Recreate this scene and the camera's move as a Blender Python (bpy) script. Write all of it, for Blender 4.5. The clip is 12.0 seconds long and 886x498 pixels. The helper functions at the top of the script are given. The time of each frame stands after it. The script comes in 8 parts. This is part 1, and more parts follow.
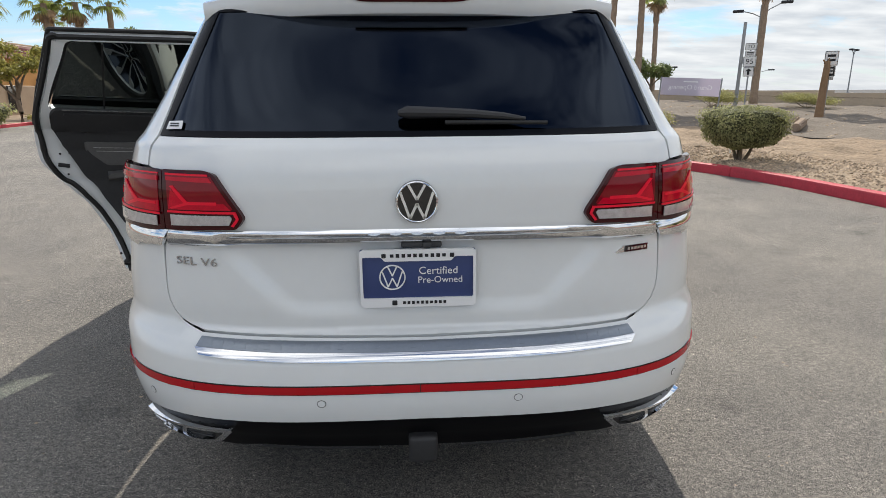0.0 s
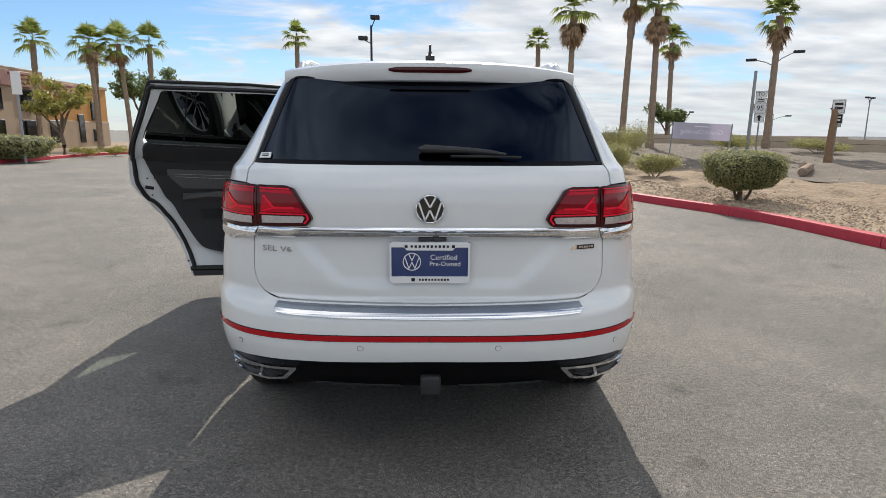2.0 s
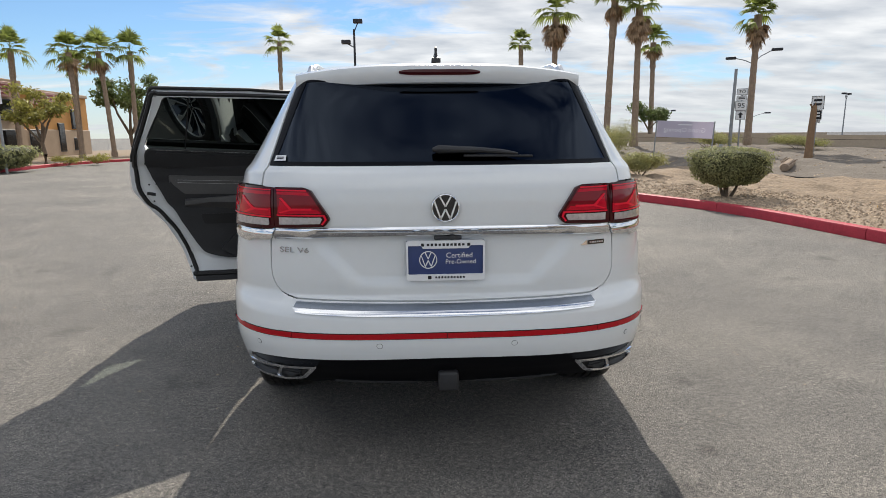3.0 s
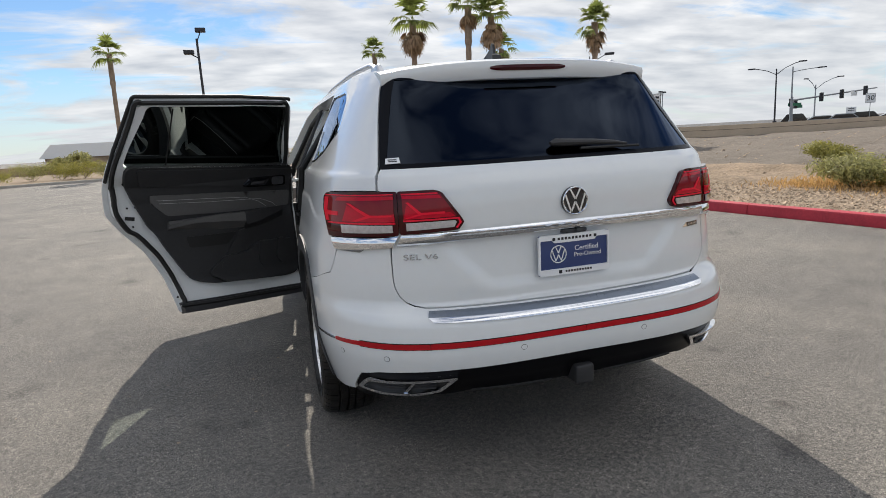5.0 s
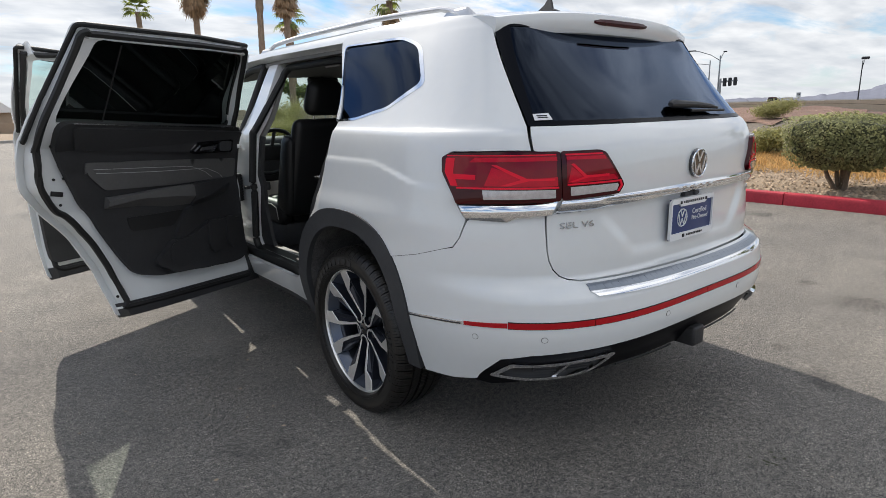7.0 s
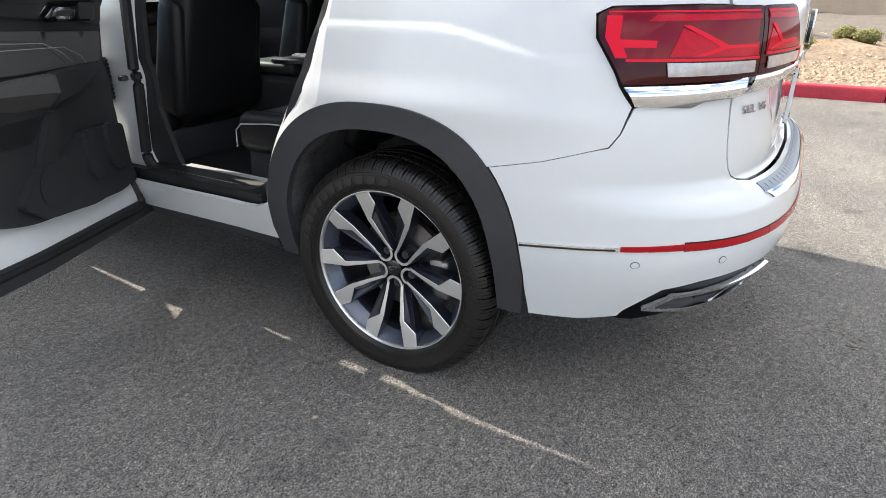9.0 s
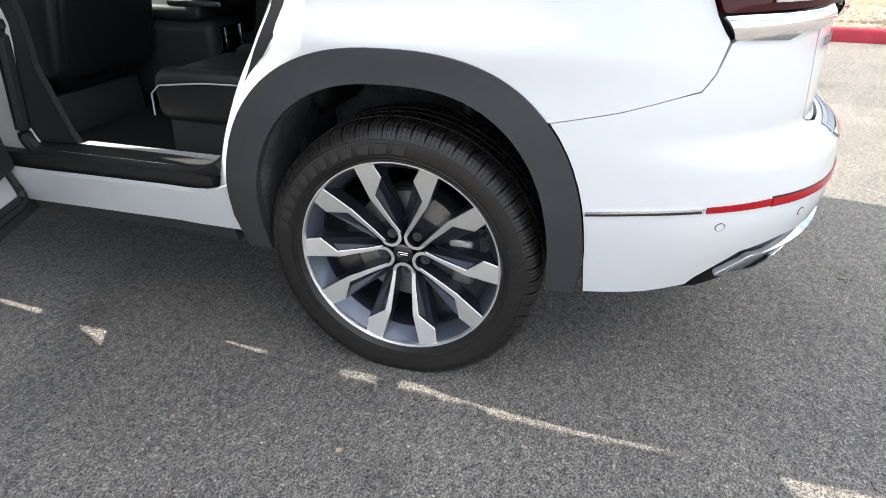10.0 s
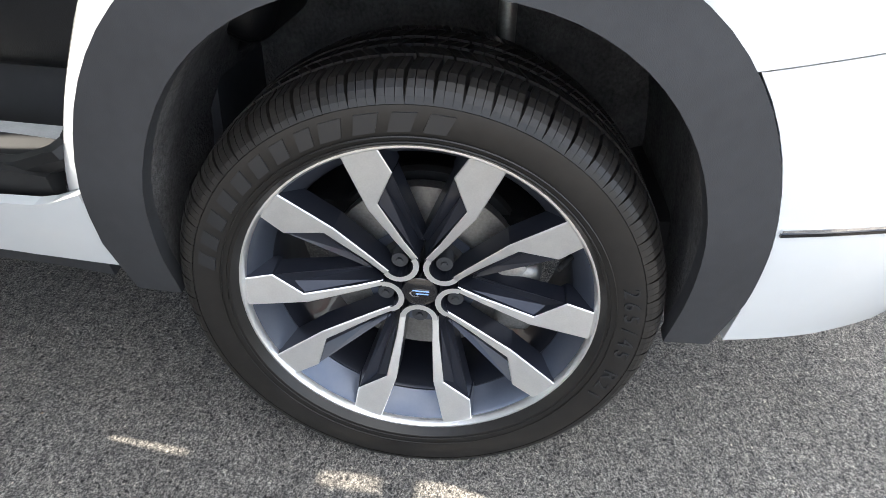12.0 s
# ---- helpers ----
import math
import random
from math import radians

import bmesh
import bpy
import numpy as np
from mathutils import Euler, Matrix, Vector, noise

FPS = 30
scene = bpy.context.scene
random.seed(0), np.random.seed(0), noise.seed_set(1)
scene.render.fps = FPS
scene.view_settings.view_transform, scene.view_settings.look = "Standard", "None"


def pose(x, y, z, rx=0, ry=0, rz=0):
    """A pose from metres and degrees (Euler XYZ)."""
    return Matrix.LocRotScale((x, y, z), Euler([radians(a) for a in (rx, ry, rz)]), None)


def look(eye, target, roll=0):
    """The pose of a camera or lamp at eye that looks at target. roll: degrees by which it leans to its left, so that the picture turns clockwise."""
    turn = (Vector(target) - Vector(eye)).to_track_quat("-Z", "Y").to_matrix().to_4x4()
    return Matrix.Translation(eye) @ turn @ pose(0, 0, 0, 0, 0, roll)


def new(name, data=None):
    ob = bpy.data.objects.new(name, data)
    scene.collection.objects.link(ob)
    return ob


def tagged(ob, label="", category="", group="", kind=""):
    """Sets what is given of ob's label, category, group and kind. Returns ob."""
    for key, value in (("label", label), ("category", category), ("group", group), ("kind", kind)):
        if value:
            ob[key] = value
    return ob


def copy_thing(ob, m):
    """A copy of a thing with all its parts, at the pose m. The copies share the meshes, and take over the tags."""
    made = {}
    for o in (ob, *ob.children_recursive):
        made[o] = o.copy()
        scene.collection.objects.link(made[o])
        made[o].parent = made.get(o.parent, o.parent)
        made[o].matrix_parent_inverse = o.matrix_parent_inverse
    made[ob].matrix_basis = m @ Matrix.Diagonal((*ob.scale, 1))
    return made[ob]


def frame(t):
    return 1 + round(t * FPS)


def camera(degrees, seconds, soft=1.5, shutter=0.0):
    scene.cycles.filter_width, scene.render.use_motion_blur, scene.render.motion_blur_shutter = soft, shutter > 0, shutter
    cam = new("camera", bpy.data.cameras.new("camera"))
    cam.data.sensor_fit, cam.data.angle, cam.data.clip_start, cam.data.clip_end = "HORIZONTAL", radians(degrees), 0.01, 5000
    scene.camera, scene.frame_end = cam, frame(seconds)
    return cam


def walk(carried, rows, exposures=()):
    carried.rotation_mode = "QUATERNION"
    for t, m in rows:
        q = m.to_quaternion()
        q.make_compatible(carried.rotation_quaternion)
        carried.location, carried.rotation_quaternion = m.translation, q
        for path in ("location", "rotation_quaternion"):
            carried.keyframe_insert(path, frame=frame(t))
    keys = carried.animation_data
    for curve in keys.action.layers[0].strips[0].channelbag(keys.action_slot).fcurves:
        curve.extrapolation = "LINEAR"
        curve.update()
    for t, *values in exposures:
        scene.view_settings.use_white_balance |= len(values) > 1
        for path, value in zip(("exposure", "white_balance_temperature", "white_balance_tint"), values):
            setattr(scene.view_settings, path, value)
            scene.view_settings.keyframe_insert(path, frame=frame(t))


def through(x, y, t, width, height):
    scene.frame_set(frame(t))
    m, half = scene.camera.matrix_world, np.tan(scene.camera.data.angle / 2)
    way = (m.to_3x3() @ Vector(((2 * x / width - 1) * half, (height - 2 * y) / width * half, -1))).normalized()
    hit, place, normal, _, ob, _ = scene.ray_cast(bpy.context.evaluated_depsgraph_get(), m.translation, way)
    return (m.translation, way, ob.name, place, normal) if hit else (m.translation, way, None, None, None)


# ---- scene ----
cam = camera(73.3, 12.0, soft=0.35)
PATH = [
    (0, (-0.021, -1.462, 1.398), (0.09, 0.469, 0.888), -0.4),
    (0.5, (-0.044, -1.749, 1.413), (0.087, 0.19, 0.942), 0.0),
    (1, (-0.018, -1.956, 1.414), (0.088, -0.003, 0.996), 0.2),
    (1.5, (-0.002, -2.138, 1.424), (0.053, -0.177, 1.031), -0.1),
    (2, (-0.009, -2.194, 1.411), (0.043, -0.232, 1.026), 0.5),
    (2.5, (-0.025, -2.215, 1.407), (0.041, -0.251, 1.031), 0.7),
    (3, (-0.128, -2.242, 1.403), (-0.029, -0.28, 1.026), -0.5),
    (3.2, (-0.223, -2.258, 1.423), (-0.081, -0.303, 1.03), -1.1),
    (4.8, (-1.031, -2.032, 1.392), (-0.529, -0.13, 1.027), -2.8),
    (5, (-1.176, -1.995, 1.39), (-0.607, -0.113, 1.024), -3.3),
    (5.5, (-1.49, -1.862, 1.394), (-0.743, -0.047, 1.013), -2.3),
    (6, (-1.743, -1.602, 1.386), (-0.842, 0.14, 0.993), -2.5),
    (6.5, (-1.979, -1.378, 1.361), (-0.925, 0.266, 0.932), -1.9),
    (7, (-2.231, -1.129, 1.352), (-1.024, 0.397, 0.89), -1.3),
    (7.5, (-2.383, -0.784, 1.305), (-1.035, 0.595, 0.774), -0.5),
    (7.7, (-2.426, -0.664, 1.306), (-1.039, 0.661, 0.739), -0.3),
    (9.3, (-2.418, 0.273, 1.216), (-0.789, 1.063, 0.367), -0.1),
    (9.5, (-2.384, 0.395, 1.196), (-0.726, 1.098, 0.325), -0.1),
    (10, (-2.295, 0.647, 1.172), (-0.6, 1.119, 0.221), 0.5),
    (10.5, (-2.087, 0.814, 1.114), (-0.421, 1.183, 0.07), 0.6),
    (11, (-1.915, 0.922, 1.074), (-0.28, 1.191, -0.046), 1.3),
    (11.5, (-1.772, 1.049, 1.03), (-0.141, 1.2, -0.118), 1.8),
    (12, (-1.677, 1.078, 0.995), (-0.044, 1.158, -0.158), 3.9),
]
walk(cam, [(t, look(eye, target, roll)) for t, eye, target, roll in PATH],
     [(0.0, 0.10, 6550, 10), (2.5, -0.02, 6480, 10), (5.5, -0.06, 6500, 11), (6.5, 0.02, 6500, 11), (7.5, 0.22, 6470, 11), (9.5, 1.26, 6540, 11), (10.5, 1.62, 6510, 10), (12.0, 1.90, 6530, 10)])

# ---- light ----
SUN_AZ, SUN_EL = 5.0, 39.0            # degrees to the right of straight ahead, above the horizon
world = bpy.data.worlds.new("sky")
scene.world = world
world.use_nodes = True
wn, wl = world.node_tree.nodes, world.node_tree.links
bg = wn["Background"]
sky = wn.new("ShaderNodeTexSky")
sky.sky_type, sky.sun_disc = "NISHITA", False
sky.sun_elevation, sky.sun_rotation = radians(SUN_EL), radians(SUN_AZ)
sky.air_density, sky.dust_density, sky.ozone_density = 1.0, 0.05, 1.4
geo = wn.new("ShaderNodeTexCoord")
sep = wn.new("ShaderNodeSeparateXYZ")
wl.new(geo.outputs["Generated"], sep.inputs[0])
# clouds on a flat layer: direction divided by its height
hz = wn.new("ShaderNodeMath"); hz.operation = "MAXIMUM"; hz.inputs[1].default_value = 0.0
wl.new(sep.outputs["Z"], hz.inputs[0])
hz2 = wn.new("ShaderNodeMath"); hz2.operation = "ADD"; hz2.inputs[1].default_value = 0.16
wl.new(hz.outputs[0], hz2.inputs[0])
dv = wn.new("ShaderNodeVectorMath"); dv.operation = "DIVIDE"
wl.new(geo.outputs["Generated"], dv.inputs[0]); wl.new(hz2.outputs[0], dv.inputs[1])
mp = wn.new("ShaderNodeMapping")
mp.inputs["Rotation"].default_value = (0, 0, radians(20)); mp.inputs["Scale"].default_value = (0.8, 1.25, 0.0)
mp.inputs["Location"].default_value = (1.3, 0.4, 0)
wl.new(dv.outputs[0], mp.inputs["Vector"])
cn = wn.new("ShaderNodeTexNoise")
cn.inputs["Scale"].default_value, cn.inputs["Detail"].default_value = 1.5, 10
cn.inputs["Roughness"].default_value, cn.inputs["Distortion"].default_value = 0.60, 0.55
wl.new(mp.outputs[0], cn.inputs["Vector"])
cr = wn.new("ShaderNodeValToRGB")
cr.color_ramp.elements[0].position, cr.color_ramp.elements[1].position = 0.410, 0.562
cr.color_ramp.elements[0].color = (0.03, 0.03, 0.03, 1)
# the cover thickens towards the horizon
over = wn.new("ShaderNodeMapRange")
over.inputs["From Min"].default_value, over.inputs["From Max"].default_value = 0.06, 0.34
over.inputs["To Min"].default_value, over.inputs["To Max"].default_value = 0.055, 0.02
wl.new(sep.outputs["Z"], over.inputs["Value"])
cover = wn.new("ShaderNodeMath"); cover.operation = "ADD"
# and towards the sun's side, clearing behind
side = wn.new("ShaderNodeVectorMath"); side.operation = "DOT_PRODUCT"
side.inputs[1].default_value = (0.03, 0.032, 0.0)
wl.new(geo.outputs["Generated"], side.inputs[0])
cover0 = wn.new("ShaderNodeMath"); cover0.operation = "ADD"
wl.new(cn.outputs["Fac"], cover0.inputs[0]); wl.new(side.outputs["Value"], cover0.inputs[1])
# with one wide break in it, low on the left
brk = wn.new("ShaderNodeVectorMath"); brk.operation = "DOT_PRODUCT"
brk.inputs[1].default_value = (-0.442, 0.868, 0.225)
wl.new(geo.outputs["Generated"], brk.inputs[0])
gap = wn.new("ShaderNodeMapRange"); gap.interpolation_type = "SMOOTHSTEP"
gap.inputs["From Min"].default_value, gap.inputs["From Max"].default_value = 0.945, 0.99
gap.inputs["To Min"].default_value, gap.inputs["To Max"].default_value = 0.0, -0.20
wl.new(brk.outputs["Value"], gap.inputs["Value"])
cover1 = wn.new("ShaderNodeMath"); cover1.operation = "ADD"
wl.new(cover0.outputs[0], cover1.inputs[0]); wl.new(gap.outputs[0], cover1.inputs[1])
wl.new(cover1.outputs[0], cover.inputs[0]); wl.new(over.outputs[0], cover.inputs[1])
wl.new(cover.outputs[0], cr.inputs[0])
cn2 = wn.new("ShaderNodeTexNoise")
cn2.inputs["Scale"].default_value, cn2.inputs["Detail"].default_value = 3.4, 8
wl.new(mp.outputs[0], cn2.inputs["Vector"])
cr2 = wn.new("ShaderNodeValToRGB")
cr2.color_ramp.elements[0].position, cr2.color_ramp.elements[1].position = 0.3, 0.7
cr2.color_ramp.elements[0].color, cr2.color_ramp.elements[1].color = (4.5, 4.75, 5.1, 1), (8.2, 8.2, 8.1, 1)
wl.new(cn2.outputs["Fac"], cr2.inputs[0])
# thin high cloud is brighter than the bases seen low down
high = wn.new("ShaderNodeMapRange")
high.inputs["From Min"].default_value, high.inputs["From Max"].default_value = 0.22, 0.60
high.inputs["To Min"].default_value, high.inputs["To Max"].default_value = 1.0, 1.5
wl.new(sep.outputs["Z"], high.inputs["Value"])
lit = wn.new("ShaderNodeVectorMath"); lit.operation = "SCALE"
wl.new(cr2.outputs["Color"], lit.inputs[0]); wl.new(high.outputs[0], lit.inputs["Scale"])
mx = wn.new("ShaderNodeMix"); mx.data_type = "RGBA"
fac = wn.new("ShaderNodeMath"); fac.operation = "MULTIPLY"; fac.inputs[1].default_value = 0.93
wl.new(cr.outputs["Color"], fac.inputs[0])
wl.new(fac.outputs[0], mx.inputs["Factor"])
# deeper blue in the breaks than the clear-air model gives low down
blue = wn.new("ShaderNodeVectorMath"); blue.operation = "MULTIPLY"
blue.inputs[1].default_value = (0.60, 0.76, 0.92)
wl.new(sky.outputs[0], blue.inputs[0])
wl.new(blue.outputs[0], mx.inputs["A"]); wl.new(lit.outputs[0], mx.inputs["B"])
# thin white haze low down
low = wn.new("ShaderNodeMapRange"); low.interpolation_type = "SMOOTHSTEP"
low.inputs["From Min"].default_value, low.inputs["From Max"].default_value = 0.0, 0.14
low.inputs["To Min"].default_value, low.inputs["To Max"].default_value = 0.6, 0.0
wl.new(sep.outputs["Z"], low.inputs["Value"])
mx2 = wn.new("ShaderNodeMix"); mx2.data_type = "RGBA"
mx2.inputs["B"].default_value = (5.5, 5.8, 6.2, 1)
wl.new(low.outputs[0], mx2.inputs["Factor"]); wl.new(mx.outputs["Result"], mx2.inputs["A"])
wl.new(mx2.outputs["Result"], bg.inputs["Color"])
bg.inputs["Strength"].default_value = 0.125

sun = new("sun", bpy.data.lights.new("sun", "SUN"))
sun.data.energy, sun.data.angle, sun.data.color = 4.9, radians(0.5), (1.0, 0.93, 0.82)
az, el = radians(SUN_AZ), radians(SUN_EL)
sun.matrix_world = look((0, 0, 0), (-math.sin(az) * math.cos(el), -math.cos(az) * math.cos(el), -math.sin(el)))


# ---- materials ----
def mat(name, color, rough=0.5, metal=0.0, coat=0.0, spec=0.5, var=0.0, scale=8.0, bump=0.0, bscale=60.0, dist=0.005, trans=0.0, ior=1.45, island=0.0):
    """Principled surface with two scales of variation and a fine bump."""
    m = bpy.data.materials.new(name)
    m.use_nodes = True
    n, l = m.node_tree.nodes, m.node_tree.links
    b = n["Principled BSDF"]
    b.inputs["Base Color"].default_value = (*color, 1)
    b.inputs["Roughness"].default_value, b.inputs["Metallic"].default_value = rough, metal
    b.inputs["Coat Weight"].default_value, b.inputs["Coat Roughness"].default_value = coat, 0.03
    b.inputs["Specular IOR Level"].default_value = spec
    b.inputs["Transmission Weight"].default_value, b.inputs["IOR"].default_value = trans, ior
    tc = n.new("ShaderNodeTexCoord")
    src = None
    if var:
        n1, n2 = n.new("ShaderNodeTexNoise"), n.new("ShaderNodeTexNoise")
        n1.inputs["Scale"].default_value, n1.inputs["Detail"].default_value = scale, 6
        n2.inputs["Scale"].default_value, n2.inputs["Detail"].default_value = scale * 9, 4
        for k in (n1, n2):
            l.new(tc.outputs["Object"], k.inputs["Vector"])
        s = n.new("ShaderNodeMath"); s.operation = "ADD"
        l.new(n1.outputs["Fac"], s.inputs[0]); l.new(n2.outputs["Fac"], s.inputs[1])
        mr = n.new("ShaderNodeMapRange")
        mr.inputs["From Min"].default_value, mr.inputs["From Max"].default_value = 0.65, 1.35
        mr.inputs["To Min"].default_value, mr.inputs["To Max"].default_value = 1 - var, 1 + var
        l.new(s.outputs[0], mr.inputs["Value"])
        src = mr.outputs[0]
    if island:
        g = n.new("ShaderNodeNewGeometry")
        mr2 = n.new("ShaderNodeMapRange")
        mr2.inputs["To Min"].default_value, mr2.inputs["To Max"].default_value = 1 - island, 1 + island
        l.new(g.outputs["Random Per Island"], mr2.inputs["Value"])
        if src:
            q = n.new("ShaderNodeMath"); q.operation = "MULTIPLY"
            l.new(src, q.inputs[0]); l.new(mr2.outputs[0], q.inputs[1])
            src = q.outputs[0]
        else:
            src = mr2.outputs[0]
    if src:
        v = n.new("ShaderNodeVectorMath"); v.operation = "SCALE"
        v.inputs[0].default_value = color
        l.new(src, v.inputs["Scale"])
        l.new(v.outputs[0], b.inputs["Base Color"])
    if bump:
        n3 = n.new("ShaderNodeTexNoise")
        n3.inputs["Scale"].default_value, n3.inputs["Detail"].default_value = bscale, 5
        l.new(tc.outputs["Object"], n3.inputs["Vector"])
        bp = n.new("ShaderNodeBump")
        bp.inputs["Strength"].default_value, bp.inputs["Distance"].default_value = bump, dist
        l.new(n3.outputs["Fac"], bp.inputs["Height"])
        l.new(bp.outputs[0], b.inputs["Normal"])
    return m


def leaf(name, color, island=0.4, through=0.45):
    """A leaf that lets part of the light through."""
    m = mat(name, color, 0.55, island=island)
    n, l = m.node_tree.nodes, m.node_tree.links
    t, mixs = n.new("ShaderNodeBsdfTranslucent"), n.new("ShaderNodeMixShader")
    b = n["Principled BSDF"]
    l.new(b.inputs["Base Color"].links[0].from_socket, t.inputs["Color"])
    mixs.inputs[0].default_value = through
    l.new(b.outputs[0], mixs.inputs[1]); l.new(t.outputs[0], mixs.inputs[2])
    l.new(mixs.outputs[0], n["Material Output"].inputs[0])
    return m


def tint(name, color, clear, base=0.04, fres=(0.9, 0.9, 0.9)):
    """Tinted pane: a dark see-through film with a mirror-like surface; base is the share thrown back head-on."""
    m = bpy.data.materials.new(name)
    m.use_nodes = True
    n, l = m.node_tree.nodes, m.node_tree.links
    n.remove(n["Principled BSDF"])
    t, g, mixs = n.new("ShaderNodeBsdfTransparent"), n.new("ShaderNodeBsdfGlossy"), n.new("ShaderNodeMixShader")
    lw, pw, f = n.new("ShaderNodeLayerWeight"), n.new("ShaderNodeMath"), n.new("ShaderNodeMapRange")
    t.inputs[0].default_value = (color[0] * clear, color[1] * clear, color[2] * clear, 1)
    g.inputs["Roughness"].default_value = 0.0
    g.inputs["Color"].default_value = (*fres, 1)
    lw.inputs["Blend"].default_value = 0.5
    pw.operation = "POWER"; pw.inputs[1].default_value = 5.0
    f.inputs["To Min"].default_value = base
    l.new(lw.outputs["Facing"], pw.inputs[0]); l.new(pw.outputs[0], f.inputs["Value"])
    l.new(f.outputs[0], mixs.inputs[0]); l.new(t.outputs[0], mixs.inputs[1]); l.new(g.outputs[0], mixs.inputs[2])
    l.new(mixs.outputs[0], n["Material Output"].inputs[0])
    return m


PAINT = mat("white_paint", (0.712, 0.726, 0.722), 0.28, coat=1.0, var=0.015, scale=3, bump=0.015, bscale=900, dist=0.001)
CHROME = mat("chrome", (0.82, 0.83, 0.85), 0.06, 1.0)
SATIN = mat("satin_chrome", (0.62, 0.63, 0.65), 0.25, 1.0)
BLACKPL = mat("grained_black_plastic", (0.041, 0.042, 0.045), 0.6, var=0.12, scale=5, bump=0.25, bscale=700, dist=0.001)
GLOSSBLK = mat("gloss_black", (0.008, 0.008, 0.009), 0.12, coat=0.5)
RUBBER = mat("seal_rubber", (0.012, 0.012, 0.012), 0.55, var=0.2, scale=10)
TYRE = mat("tyre_rubber", (0.0165, 0.0148, 0.0132), 0.36, var=0.25, scale=6, bump=0.15, bscale=500, dist=0.001)
TYRETXT = mat("raised_tyre_marking", (0.025, 0.025, 0.026), 0.30)
LINER = mat("felt_liner", (0.105, 0.101, 0.098), 0.95, var=0.55, scale=14, bump=0.8, bscale=160)
REDLENS = mat("red_lens", (0.20, 0.002, 0.010), 0.04, spec=0.4, coat=0.0, var=0.1, scale=20)
REDDARK = mat("dark_red_lens", (0.045, 0.0008, 0.003), 0.05, spec=0.4)
REDMID = mat("crimson_lens", (0.52, 0.004, 0.022), 0.05, spec=0.3, var=0.2, scale=30)
REDBAR = mat("bright_red_lens", (0.80, 0.015, 0.040), 0.12, spec=0.16)
REFLECTOR = mat("reflector_strip", (0.40, 0.006, 0.012), 0.10, spec=0.3)
SCUFF = mat("scuff_plate_satin", (0.24, 0.27, 0.31), 0.30, 0.8, var=0.06, scale=12)
BADGEGREY = mat("badge_grey", (0.45, 0.45, 0.46), 0.25, 0.9)
CLEARLENS = mat("clear_lens", (0.50, 0.47, 0.47), 0.16, 0.3, coat=1.0, var=0.25, scale=60)
GLASSEDGE = mat("glass_border", (0.006, 0.007, 0.010), 0.25, spec=0.06)
RAILMET = mat("satin_rail", (0.55, 0.56, 0.58), 0.38, 0.6, var=0.04, scale=10)
GLASS = tint("tinted_glass", (0.75, 0.8, 0.9), 0.05, 0.034, (0.60, 0.74, 1.0))
DOORGLASS = tint("door_glass", (0.85, 0.95, 0.9), 0.045, 0.21, (0.82, 0.92, 0.88))
CLEARGLASS = tint("clear_glass", (0.90, 0.98, 0.95), 0.90)
LEATHER = mat("black_leather", (0.011, 0.011, 0.012), 0.45, var=0.2, scale=8, bump=0.3, bscale=350, dist=0.002)
GREYTRIM = mat("grey_trim", (0.088, 0.086, 0.085), 0.5, var=0.1, scale=8, bump=0.2, bscale=400, dist=0.001)
DARKTRIM = mat("dark_trim", (0.025, 0.025, 0.0265), 0.55, var=0.12, scale=6, bump=0.25, bscale=600, dist=0.001)
HEADLINER = mat("headliner_fabric", (0.20, 0.195, 0.185), 0.9, var=0.06, scale=10, bump=0.2, bscale=500)
STITCH = mat("pale_stitching", (0.42, 0.42, 0.41), 0.7)
CARPET = mat("carpet", (0.006, 0.006, 0.0065), 0.95, var=0.3, scale=40, bump=0.6, bscale=500)
ALUM = mat("brushed_aluminium", (0.75, 0.77, 0.76), 0.25, 0.35, var=0.1, scale=30)
MACHINED = mat("machined_alloy", (0.86, 0.85, 0.83), 0.36, 0.85, var=0.05, scale=40, bump=0.05, bscale=800, dist=0.001)
SPOKEDARK = mat("dark_gunmetal_lacquer", (0.030, 0.033, 0.045), 0.30, 0.5, coat=0.4, var=0.05, scale=20)
GUNMETAL = mat("gunmetal_alloy", (0.105, 0.12, 0.155), 0.34, 0.7, coat=0.4, var=0.05, scale=20)
IRON = mat("cast_iron", (0.34, 0.33, 0.31), 0.42, 0.8, var=0.25, scale=25)
DARKMET = mat("dark_underbody", (0.015, 0.015, 0.015), 0.7, var=0.3, scale=6)
PLATEBLUE = mat("plate_blue", (0.035, 0.055, 0.16), 0.4, var=0.05, scale=10)
PLATEWHITE = mat("plate_white", (0.78, 0.78, 0.78), 0.35)
BLACKINK = mat("black_ink", (0.012, 0.012, 0.014), 0.5)
BADGEBLK = mat("badge_black", (0.006, 0.006, 0.008), 0.08, coat=1.0)


